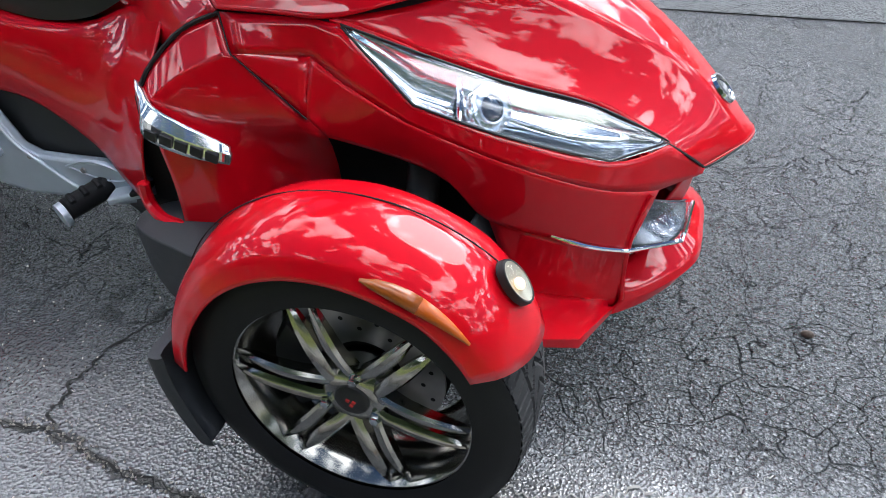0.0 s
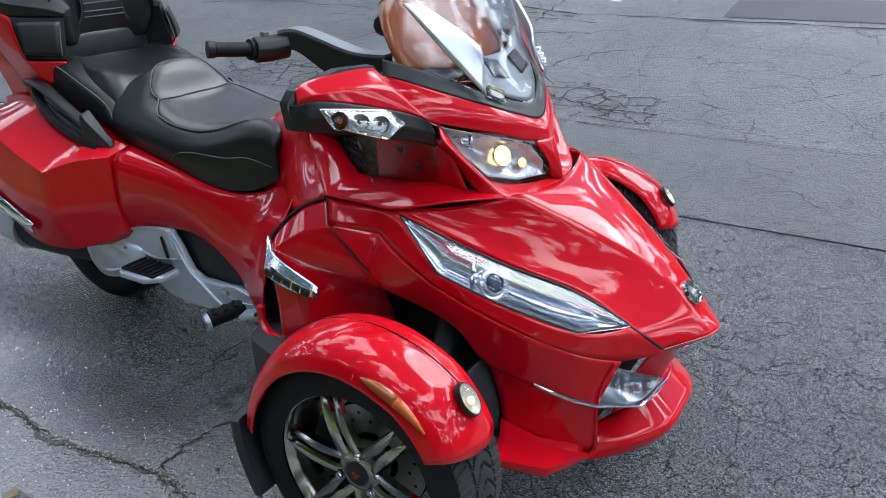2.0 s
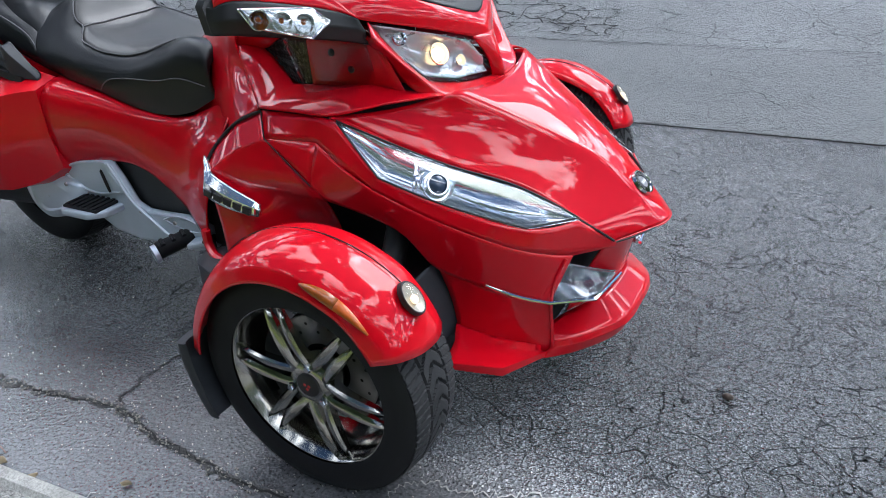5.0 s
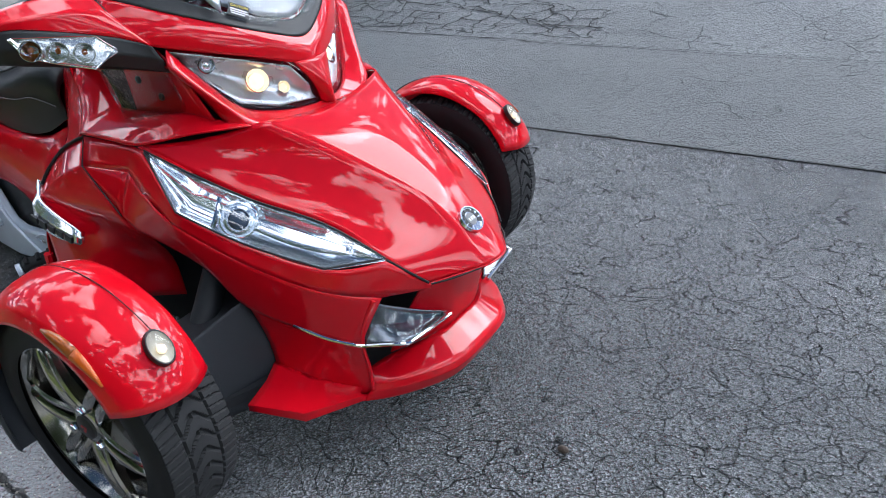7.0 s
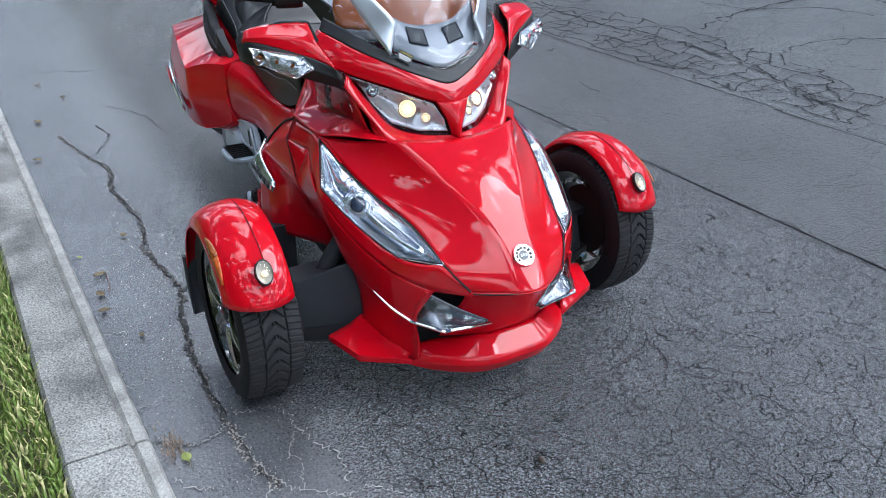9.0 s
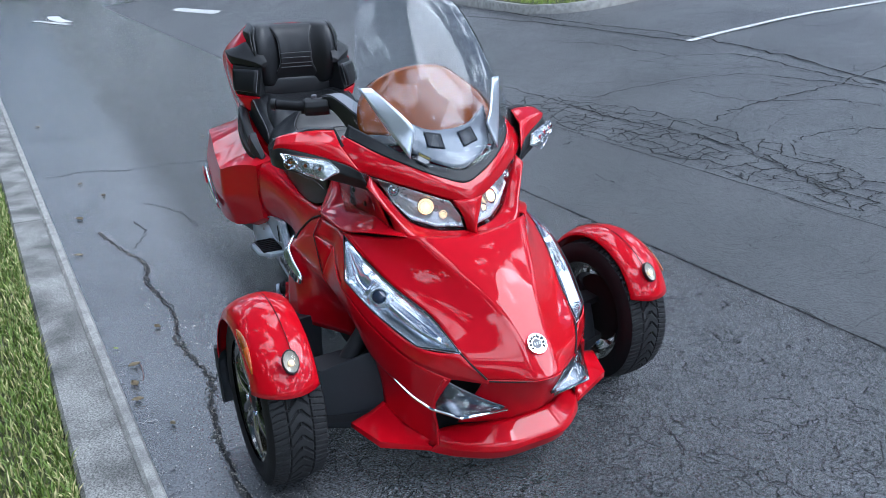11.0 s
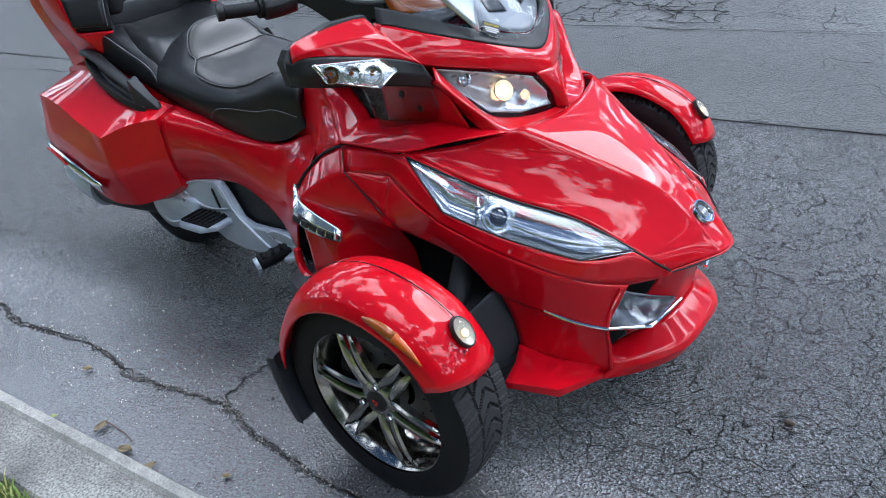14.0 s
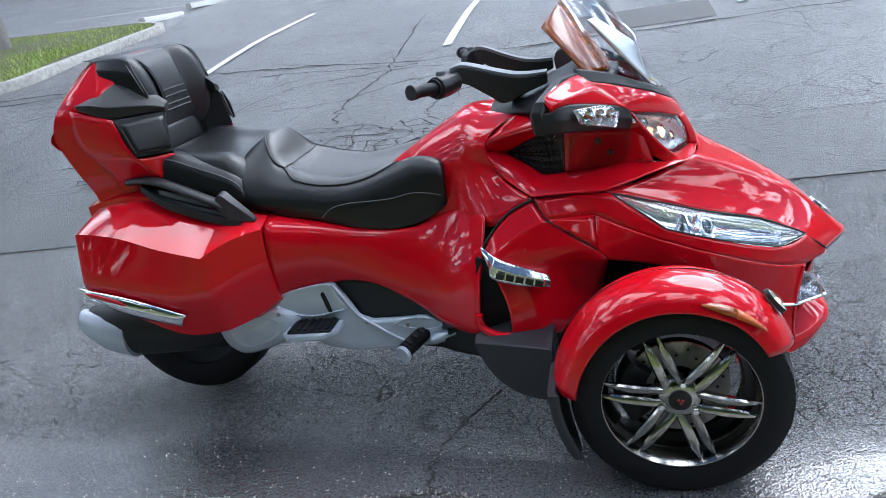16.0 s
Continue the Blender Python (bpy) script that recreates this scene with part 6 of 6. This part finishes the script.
part("tail_pipe", loft([[(x, s + r * math.cos(a), z + 1.2 * r * math.sin(a)) for a in np.linspace(0, 2 * math.pi, 12, False)] for x, s, z, r in ((-1.80, -0.30, 0.34, 0.065), (-1.88, -0.31, 0.37, 0.062), (-1.955, -0.32, 0.41, 0.04))], 4, 2), SILVER, bike)


# ---- kerb and verge ----
def bar_along(x0, x1, u0, u1, z0, z1, name, material, parent, r=0.012):
    """A kerb length following the kerb line: u is measured from the line towards the verge."""
    ring = []
    prof = [(u0, z0), (u0 + 0.004, z1 - r), (u0 + r, z1), (u1 - r, z1), (u1, z1 - r), (u1, z0)]
    for x in np.linspace(x0, x1, 5):
        ring.append([(x, kerb_y(x) - u, z) for u, z in prof])
    return part(name, grid_mesh(ring, close_v=True, cap=True), material, parent)


kerb = tagged(new("kerb"), "weathered grey concrete kerb with a cleaner cement edge", "kerb", "", "structure")
for x0, x1 in ((-40, -12), (-12, -8.9), (-8.9, -5.85), (-5.85, -2.8), (-2.8, 0.28), (0.28, 3.3), (3.3, 6.4), (6.4, 20)):
    k = bar_along(x0 + 0.004, x1 - 0.004, 0.046, 0.215, -0.05, 0.13, "kerb_stone", CONCRETE, kerb)
    bar_along(x0 + 0.004, x1 - 0.004, 0.0, 0.050, -0.05, 0.126, "kerb_edge", CEMENT, kerb)
verge = part("verge_ground", grid_mesh([[(x, kerb_y(x) - u, z) for u, z in ((0.205, -0.05), (0.21, 0.105), (0.5, 0.12), (3, 0.14), (60, 0.2))] for x in np.linspace(-60, 30, 13)]), SOIL, None)
tagged(verge, "soil under the grass verge", "ground", "", "structure")


def blades(name, places, height, seed):
    rng = np.random.RandomState(seed)
    vs, fs = [], []
    for x, y, z in places:
        a = rng.uniform(0, 6.283)
        h = height * rng.uniform(0.5, 1.2)
        w = rng.uniform(0.0022, 0.0045) * (height / 0.06)
        d = rng.uniform(0.1, 0.8) * h
        c, s = math.cos(a), math.sin(a)
        i = len(vs)
        vs += [(x - w * s, y + w * c, z), (x + w * s, y - w * c, z), (x + 0.45 * d * c - w * s, y + 0.45 * d * s + w * c, z + 0.65 * h), (x + 0.45 * d * c + w * s, y + 0.45 * d * s - w * c, z + 0.65 * h), (x + d * c, y + d * s, z + h * 0.9)]
        fs += [(i, i + 1, i + 3, i + 2), (i + 2, i + 3, i + 4)]
    me = bpy.data.meshes.new(name)
    me.from_pydata(vs, [], fs)
    return me


rng = np.random.RandomState(4)
spots = []
for _ in range(42000):
    x = rng.uniform(-5.5, 1.6)
    u = 0.222 + 1.1 * rng.uniform(0, 1) ** 1.6
    spots.append((x, kerb_y(x) - u, 0.105 + 0.03 * min(1, u)))
grass = part("verge_grass", blades("verge_grass", spots, 0.045, 5), BLADE, None, smooth=False)
tagged(grass, "green and straw-coloured verge grass along the kerb", "grass", "", "stuff")


# ---- lines, seams and cracks ----
def ribbon(points, width, lift=0.002, wobble=0.0, seed=1):
    """A strip that lies on the ground along a line."""
    p = curve([(x, y, 0) for x, y in points], 10 if wobble else 4)
    rng = np.random.RandomState(seed)
    rows = []
    for i, c in enumerate(p):
        t = p[min(i + 1, len(p) - 1)] - p[max(i - 1, 0)]
        t = t / (np.linalg.norm(t) + 1e-9)
        nrm = np.array((-t[1], t[0], 0))
        o = nrm * wobble * rng.normal() * (0 < i < len(p) - 1)
        w = width * (rng.uniform(0.3, 1.3) if wobble else 1) / 2
        row = []
        for s in (-1, 1):
            q = c + o + s * w * nrm
            row.append((q[0], q[1], rise(q[0], q[1]) + lift))
        rows.append(row)
    return grid_mesh(rows)


def line(name, points, width, material, label, wobble=0.0, lift=0.009, seed=1, category="crack"):
    ob = part(name, ribbon(points, width, lift, wobble, seed), material, None, smooth=False)
    return tagged(ob, label, category, "", "structure")


for x0, x1, y1 in ((-1.86, -2.0, 10.6), (-4.92, -5.06, 10.6), (1.2, 1.1, 10.6), (4.2, 4.1, 10.6)):
    line("road_marking", [(x0, 6.02), ((x0 + x1) / 2, 8.3), (x1, y1)], 0.10, WHITELINE, "worn white parking stall line", 0, 0.018, category="road marking")
for pts, w in (([(-12.3, 11.8), (-10.8, 12.0), (-9.4, 12.2)], 0.10), ([(-12.9, 14.2), (-11.3, 14.7), (-9.7, 15.1)], 0.10), ([(-20.9, 9.2), (-18.0, 8.8), (-15.4, 8.4)], 0.35), ([(-23.1, 3.2), (-21.0, 3.4), (-19.2, 3.6)], 0.25), ([(-23.1, -0.65), (-22.0, -0.25), (-21.1, 0.1)], 0.25), ([(-25.0, -0.1), (-23.5, -0.1), (-22.0, 0.1)], 0.35)):
    line("road_marking", pts, w, WHITELINE, "worn white line painted on the asphalt", 0, 0.018, category="road marking")

tagged(part("road_patch", strip(np.linspace(5.66, 6.42, 5), np.linspace(-0.72, 0.9, 5), 0.010), PATCH, None), "older dark square asphalt repair in the lot", "road patch", "", "structure")
MAIN = [(-2.78, -0.94), (-2.34, -0.84), (-2.1, -0.77), (-1.8, -0.80), (-1.42, -0.75), (-1.08, -0.78), (-0.88, -0.76), (-0.68, -0.73), (-0.51, -0.77), (-0.33, -0.79), (-0.13, -0.80), (0.16, -0.79), (0.33, -0.78), (0.48, -0.74)]
THIN = [
    ([(-0.68, -0.73), (-0.70, -0.65), (-0.70, -0.54), (-0.65, -0.41), (-0.55, -0.2)], 0.007, 0.008),
    ([(0.16, -0.79), (0.20, -0.84), (0.21, -0.91), (0.18, -0.96), (0.12, -1.01)], 0.006, 0.006),
    ([(-4.34, -1.08), (-4.4, -0.83), (-4.3, -0.65), (-4.31, -0.37), (-4.27, -0.02), (-4.2, 0.3)], 0.010, 0.012),
    ([(-3.3, -0.62), (-3.0, -0.45), (-2.75, -0.40), (-2.6, -0.38)], 0.008, 0.010),
    ([(-2.34, -0.84), (-2.6, -0.70), (-2.9, -0.72)], 0.007, 0.010),
    ([(-15.1, -1.42), (-14.4, -0.27), (-14.0, 1.0)], 0.025, 0.02),
    ([(-18.8, 2.07), (-15.1, 2.23), (-13.7, 2.28), (-11.4, 2.9)], 0.025, 0.02),
    ([(-10.4, 6.15), (-7.7, 6.08), (-6.2, 6.18), (-5.0, 6.22), (-3.55, 6.0), (-2.2, 5.60), (-0.2, 5.52), (2.5, 5.5)], 0.020, 0.018),
    ([(-2.53, 3.95), (-2.61, 4.32), (-2.54, 4.75), (-2.38, 5.28), (-2.40, 5.6), (-2.43, 6.34), (-2.58, 8.38)], 0.014, 0.02),
    ([(-4.04, 3.92), (-3.86, 4.6), (-3.4, 5.2), (-2.38, 5.35), (-1.78, 5.31)], 0.010, 0.02),
    ([(-5.3, 3.62), (-4.3, 3.60), (-3.3, 3.55), (-2.4, 3.6), (-1.6, 3.5), (-0.9, 3.3), (-0.65, 3.14)], 0.009, 0.015),
    ([(-7.11, 1.33), (-6.07, 1.48), (-5.38, 1.52)], 0.010, 0.012),
    ([(-12.5, 4.74), (-12.03, 5.58), (-9.83, 5.63), (-7.2, 5.9), (-4.83, 6.02)], 0.016, 0.02),
    ([(-6.83, 5.15), (-5.77, 5.44), (-4.59, 5.46), (-4.02, 5.81), (-2.9, 5.6), (-2.08, 5.46)], 0.012, 0.02),
    ([(-3.39, 4.54), (-2.64, 4.58), (-2.2, 4.89), (-1.7, 4.95)], 0.009, 0.015),
    ([(-1.49, 3.69), (-1.7, 4.0), (-1.5, 4.4), (-1.0, 4.7)], 0.008, 0.015),
]
RUBBLE = mat("crumbled_asphalt", (0.085, 0.082, 0.078), 0.9, 0, 0, 0.5, 60, 1.0, 220, fine=0.8)
line("crack", MAIN, 0.016, RUBBLE, "wide crumbling crack in the asphalt beside the kerb", 0.008, 0.0020, 20)
line("crack", [(x, y + 0.004) for x, y in MAIN], 0.0050, CRACK, "dark broken edge of the wide crack", 0.006, 0.0032, 21)
line("crack", [(x, y - 0.005) for x, y in MAIN], 0.0030, CRACK, "dark broken edge of the wide crack", 0.006, 0.0032, 22)
for i, (pts, w, wob) in enumerate(THIN):
    line("crack", pts, w * (1.5 if pts[0][1] > 3 else 1.15), CRACK, "thin dark crack in the asphalt", wob, 0.012 if pts[0][1] > 3 else 0.003, 40 + i)
line("road_seam", [(-40, 1.79), (-8, 1.785), (-2.4, 1.775), (0, 1.785), (1.1, 1.78), (12, 1.78)], 0.0045, CRACK, "dark paving seam in the asphalt", 0.005, 0.007, 9, "seam")
line("road_seam", [(-40, 3.2), (-8.2, 3.10), (-3.0, 3.05), (-1.1, 3.03), (0.3, 3.0), (12, 3.0)], 0.008, CRACK, "faint paving seam in the asphalt", 0.006, 0.008, 10, "seam")
PALE = [
    ([(0.163, -0.793), (0.235, -0.782), (0.307, -0.788), (0.366, -0.768), (0.437, -0.745), (0.487, -0.725), (0.521, -0.693)], 0.006),
    ([(0.165, -0.80), (0.198, -0.826), (0.209, -0.875), (0.212, -0.914)], 0.006),
    ([(0.123, -0.765), (0.145, -0.714), (0.164, -0.653), (0.223, -0.623), (0.286, -0.62), (0.362, -0.60), (0.45, -0.56), (0.55, -0.58)], 0.0045),
    ([(0.286, -0.62), (0.36, -0.672), (0.434, -0.668), (0.52, -0.69)], 0.0035),
    ([(0.366, -0.768), (0.415, -0.783), (0.427, -0.802)], 0.0035),
    ([(0.437, -0.745), (0.50, -0.78), (0.60, -0.79)], 0.004),
    ([(-0.492, -1.041), (-0.469, -0.965)], 0.004), ([(-0.237, -1.021), (-0.153, -1.011), (-0.166, -0.951)], 0.005), ([(-0.029, -1.001), (-0.029, -0.962), (-0.06, -0.93)], 0.004), ([(0.315, -0.974), (0.366, -0.951), (0.40, -0.90)], 0.004),
    ([(0.521, -0.693), (0.58, -0.62), (0.63, -0.60), (0.72, -0.61)], 0.004), ([(0.58, -0.62), (0.60, -0.53), (0.66, -0.47)], 0.003),
]
for i, (pts, w) in enumerate(PALE):
    line("crack", pts, w, PALECRACK, "hair crack filled with pale dust", 0.006, 0.0035, 70 + i)
line("kerb_joint", [(x, kerb_y(x) + 0.006) for x in np.linspace(-30, 6, 60)], 0.014, CRACK, "dark dirty joint between kerb and asphalt", 0.002, 0.002, 90, "joint")
# net of cracks at the lot's edge
rng = np.random.RandomState(12)
NX, NY = 26, 7
node = {(i, j): (-4.7 + 4.05 * i / (NX - 1) + rng.uniform(-0.09, 0.09), 3.12 + 0.125 * j * (0.6 + 0.4 * math.sin(math.pi * i / (NX - 1))) + rng.uniform(-0.05, 0.05)) for i in range(NX) for j in range(NY)}
net = []
for (i, j), a in node.items():
    for b in ((i + 1, j), (i, j + 1)):
        if b in node and rng.rand() < 0.8:
            m = ((a[0] + node[b][0]) / 2 + rng.uniform(-0.03, 0.03), (a[1] + node[b][1]) / 2 + rng.uniform(-0.02, 0.02))
            net.append(ribbon([a, m, node[b]], rng.uniform(0.007, 0.016), 0.012, 0.004, i * 7 + j))
tagged(part("crack_web", joined(*net), CRACK, None, smooth=False), "net of alligator cracks in the lot asphalt", "crack", "", "stuff")
# crumbs in and along the wide crack
GRIT = mat("pale_grit", (0.34, 0.31, 0.27), 0.9, 0, 0, 0.4, 50)
path = curve([(x, y, 0) for x, y in MAIN], 40)
bits = bmesh.new()
for k in range(1500):
    c = path[rng.randint(len(path))]
    spread = 0.011 if k < 560 else 0.09 if k < 900 else 0.24
    r = rng.uniform(0.0010, 0.0038) if k < 560 else rng.uniform(0.0008, 0.0024)
    bmesh.ops.create_icosphere(bits, subdivisions=1, radius=r, matrix=pose(c[0] + rng.normal() * spread, max(kerb_y(c[0]) + 0.02, c[1] + rng.normal() * spread + (0.06 if k >= 900 else 0)), 0.003, *rng.uniform(0, 360, 3)) @ Matrix.Diagonal((1.4, 1, 0.6, 1)))
tagged(part("grit", bits, GRIT, None, smooth=False), "pale grit and crumbs along the wide crack", "gravel", "", "stuff")


def dry_leaf(x, y, size, turn, material, label):
    g = [[(u * size, v * size * 0.32 * math.sin(math.pi * (u + 0.52)), 0.004 + 0.25 * size * abs(v) * 0.5 + 0.1 * size * u * u) for v in (-1, 0, 1)] for u in np.linspace(-0.5, 0.46, 7)]
    ob = part("fallen_leaf", grid_mesh(g), material, None, "", 0.001)
    ob.matrix_world = pose(x, y, rise(x, y) + 0.003, 0, 0, turn)
    return tagged(ob, label, "leaf", "fallen leaves by the kerb")


GREENLEAF = mat("yellow_green_leaf", (0.26, 0.30, 0.08), 0.6, 0, 0, 0.3, 30)
for x, y, s, a, m in ((-0.77, -1.0, 0.05, 20, DRYLEAF), (-0.645, -1.006, 0.045, 80, DRYLEAF), (0.26, -0.93, 0.045, 10, GREENLEAF), (-1.12, -1.03, 0.025, 50, GREENLEAF), (-0.93, -0.98, 0.05, 100, DRYLEAF), (-3.1, -1.02, 0.06, 30, DRYLEAF), (-3.6, -0.83, 0.05, 0, DRYLEAF), (-4.0, -0.95, 0.05, 140, DRYLEAF), (-2.4, -1.08, 0.05, 60, DRYLEAF), (-1.25, -0.84, 0.04, 30, DRYLEAF), (-6.5, -1.15, 0.07, 30, DRYLEAF), (-5.2, 0.2, 0.05, 30, DRYLEAF), (-0.42, -0.92, 0.03, 200, DRYLEAF)):
    dry_leaf(x, y, s, a, m, "small dry fallen leaf on the asphalt" if m is DRYLEAF else "small yellow-green fallen leaf on the asphalt")
TWIG = mat("red_brown_twig", (0.13, 0.06, 0.045), 0.7, 0, 0, 0.3, 60)
tagged(part("twig", tube([(-0.958, -0.965, 0.004), (-0.92, -0.958, 0.007), (-0.883, -0.958, 0.004), (-0.83, -0.961, 0.008), (-0.79, -0.969, 0.004)], 0.0016, 6, 4), TWIG, None), "thin red-brown twig lying beside the kerb", "twig")
clump = blades("dead_grass", [(0.19 + rng.normal() * 0.035, -0.955 + rng.normal() * 0.018, 0.001) for _ in range(160)], 0.018, 8)
tagged(part("dead_grass", clump, mat("dead_straw", (0.36, 0.26, 0.18), 0.75, 0, 0, 0.4, 60), None, smooth=False), "tuft of dead straw grass against the kerb", "grass", "", "stuff")
stone = part("pebble", ball((0.738, -0.084, 0.006), 0.011, 12, (1.3, 0.9, 0.7)), mat("dark_lump", (0.05, 0.035, 0.025), 0.8, 0, 0, 0.4, 60, 1.0, 150), None)
tagged(stone, "small dark brown lump lying on the asphalt", "pebble")


# ---- planted islands ----
def island(name, x0, x1, y0, y1, r):
    th = np.linspace(0, 2 * math.pi, 72, False)
    ring = []
    for a in th:
        cx = x1 - r if math.cos(a) > 0 else x0 + r
        cy = y1 - r if math.sin(a) > 0 else y0 + r
        ring.append((cx + r * math.cos(a), cy + r * math.sin(a), math.cos(a), math.sin(a)))
    isl = tagged(new(name), "planted parking island with a concrete kerb and low green cover", "island", "", "structure")
    rows = [[(x - u * c, y - u * s, rise(x, y) + z) for u, z in ((0, -0.05), (0.005, 0.13), (0.02, 0.15), (0.14, 0.15), (0.155, 0.10))] for x, y, c, s in ring]
    part("island_kerb", grid_mesh(rows, close_u=True), CEMENT, isl)
    rows = [[(x + (mx - x) * k - 0.15 * c * (k == 0), y + (my - y) * k - 0.15 * s * (k == 0), rise(x + (mx - x) * k, y + (my - y) * k) + 0.12 + 0.06 * k) for k in (0, 0.3, 0.7, 1)] for x, y, c, s in ring for mx, my in (((x0 + x1) / 2, (y0 + y1) / 2),)]
    part("island_soil", grid_mesh(rows, close_u=True), SOIL, isl)
    rng = np.random.RandomState(3)
    spots = []
    while len(spots) < 16000:
        x, y = rng.uniform(x0 + 0.2, x1 - 0.2), rng.uniform(y0 + 0.2, y1 - 0.2)
        if y > y0 + 2.6 and rng.rand() < 0.5:
            continue
        dx, dy = max(x0 + r - x, x - x1 + r, 0), max(y0 + r - y, y - y1 + r, 0)
        if math.hypot(dx, dy) < r - 0.17:
            spots.append((x, y, rise(x, y) + 0.12))
    tagged(part("ground_cover", blades("ground_cover", spots, 0.065, 6), COVER, None, smooth=False), "dense low green ground cover on the island", "grass", "", "stuff")


island("island", -13.2, -7.85, 6.1, 11.2, 1.0)
island("island_far", -34, -20.2, 7.4, 9.4, 0.8)


def tree(x, y, r, h, seed, label="broad-leaved tree with a smooth grey trunk on the planted island", group="trees on the islands", big=1.0):
    rng = np.random.RandomState(seed)
    z = rise(x, y) + 0.08
    t = tagged(new("tree"), label, "tree", group)
    t.location = (x, y, z)
    top = (rng.uniform(-0.2, 0.2), rng.uniform(-0.2, 0.2), h)
    part("trunk", tube([(0, 0, -0.1), (0.02, 0, 0.3), (0.3 * top[0], 0.3 * top[1], h * 0.5), top], r * 1.25, 14, 6, taper=r * 0.75), BARK, t)
    tips = []
    for k in range(7):
        a = k * 0.9 + rng.uniform(-0.3, 0.3)
        e = np.array(top) + np.array((math.cos(a) * rng.uniform(1.0, 1.9), math.sin(a) * rng.uniform(1.0, 1.9), rng.uniform(0.7, 2.0)))
        part("limb", tube([top, (np.array(top) * 0.5 + e * 0.5) + np.array((0, 0, -0.15)), e], r * 0.45, 8, 5, taper=0.02), BARK, t)
        tips += [e, np.array(top) * 0.4 + e * 0.6]
    vs, fs = [], []
    for k in range(5200):
        c = tips[rng.randint(len(tips))] + rng.normal(size=3) * np.array((0.55, 0.55, 0.42)) * big
        a, b = rng.normal(size=3), rng.normal(size=3)
        a /= np.linalg.norm(a)
        b -= a * a.dot(b)
        b /= np.linalg.norm(b)
        s = rng.uniform(0.05, 0.09) * big * big
        i = len(vs)
        vs += [tuple(c - a * s), tuple(c + b * s * 0.5), tuple(c + a * s), tuple(c - b * s * 0.5)]
        fs.append((i, i + 1, i + 2, i + 3))
    me = bpy.data.meshes.new("crown")
    me.from_pydata(vs, [], fs)
    part("crown", me, LEAF, t, smooth=False)


# unseen verge trees added behind the camera to block low sky, as paint mirrors trees
for x, y, s in ((-11.5, -7.4, 11), (-7.4, -7.0, 12), (-3.4, -7.6, 13), (0.4, -7.0, 14), (4.4, -7.6, 15), (8.4, -7.2, 16)):
    tree(x, y - 1.0, 0.16, 2.6, s, "unseen broad-leaved tree with a grey trunk, added on the grass verge to block low sky", "trees on the verge", 1.8)
for x, y, r, h, s in ((-11.6, 7.95, 0.15, 3.2, 1), (-12.9, 9.67, 0.15, 3.4, 2), (-10.5, 9.5, 0.16, 3.3, 3), (-22.7, 8.5, 0.14, 3.4, 4)):
    tree(x, y, r, h, s)
def unseen_woods(radius, top, count, seed):
    """An unseen belt of far trees added to dim the low sky and close the place; lamps and paint mirror a tree line."""
    rng = np.random.RandomState(seed)
    vs, fs = [], []
    for _ in range(count):
        t = rng.uniform(0, 2 * math.pi)
        h = top * (0.62 + 0.38 * noise.noise(Vector((7 * math.cos(t), 7 * math.sin(t), seed))))
        r = radius + rng.uniform(0, 7)
        x, y = -4 + r * math.cos(t), 3 + r * math.sin(t)
        c = np.array((x, y, rise(x, y) * (y > 0) + h * rng.uniform(0, 1) ** 0.8))
        a, b = rng.normal(size=3), rng.normal(size=3)
        a /= np.linalg.norm(a)
        b -= a * a.dot(b)
        b /= np.linalg.norm(b)
        k = rng.uniform(0.5, 1.1)
        i = len(vs)
        vs += [tuple(c - a * k), tuple(c + b * k * 0.6), tuple(c + a * k), tuple(c - b * k * 0.6)]
        fs.append((i, i + 1, i + 2, i + 3))
    me = bpy.data.meshes.new("unseen_woods")
    me.from_pydata(vs, [], fs)
    return tagged(part("unseen_woods", me, LEAF, None, smooth=False), "unseen belt of dark green trees added around the car park to dim low sky", "trees", "", "stuff")


unseen_woods(52, 17, 26000, 21)
for a, b in (((-9.1, 11.8), (-9.05, 13.25)), ((-9.2, 13.9), (-9.0, 15.3))):
    d = math.degrees(math.atan2(b[1] - a[1], b[0] - a[0]))
    st = part("wheel_stop", slab([(-0.09, 0), (-0.065, 0.12), (0.065, 0.12), (0.09, 0)], math.dist(a, b), "y", 0), WHITELINE, None, bevel=0.012)
    m = ((a[0] + b[0]) / 2, (a[1] + b[1]) / 2)
    st.matrix_world = pose(*m, rise(*m), 0, 0, d - 90)
    tagged(st, "white painted concrete wheel stop", "wheel stop", "wheel stops of the stalls")
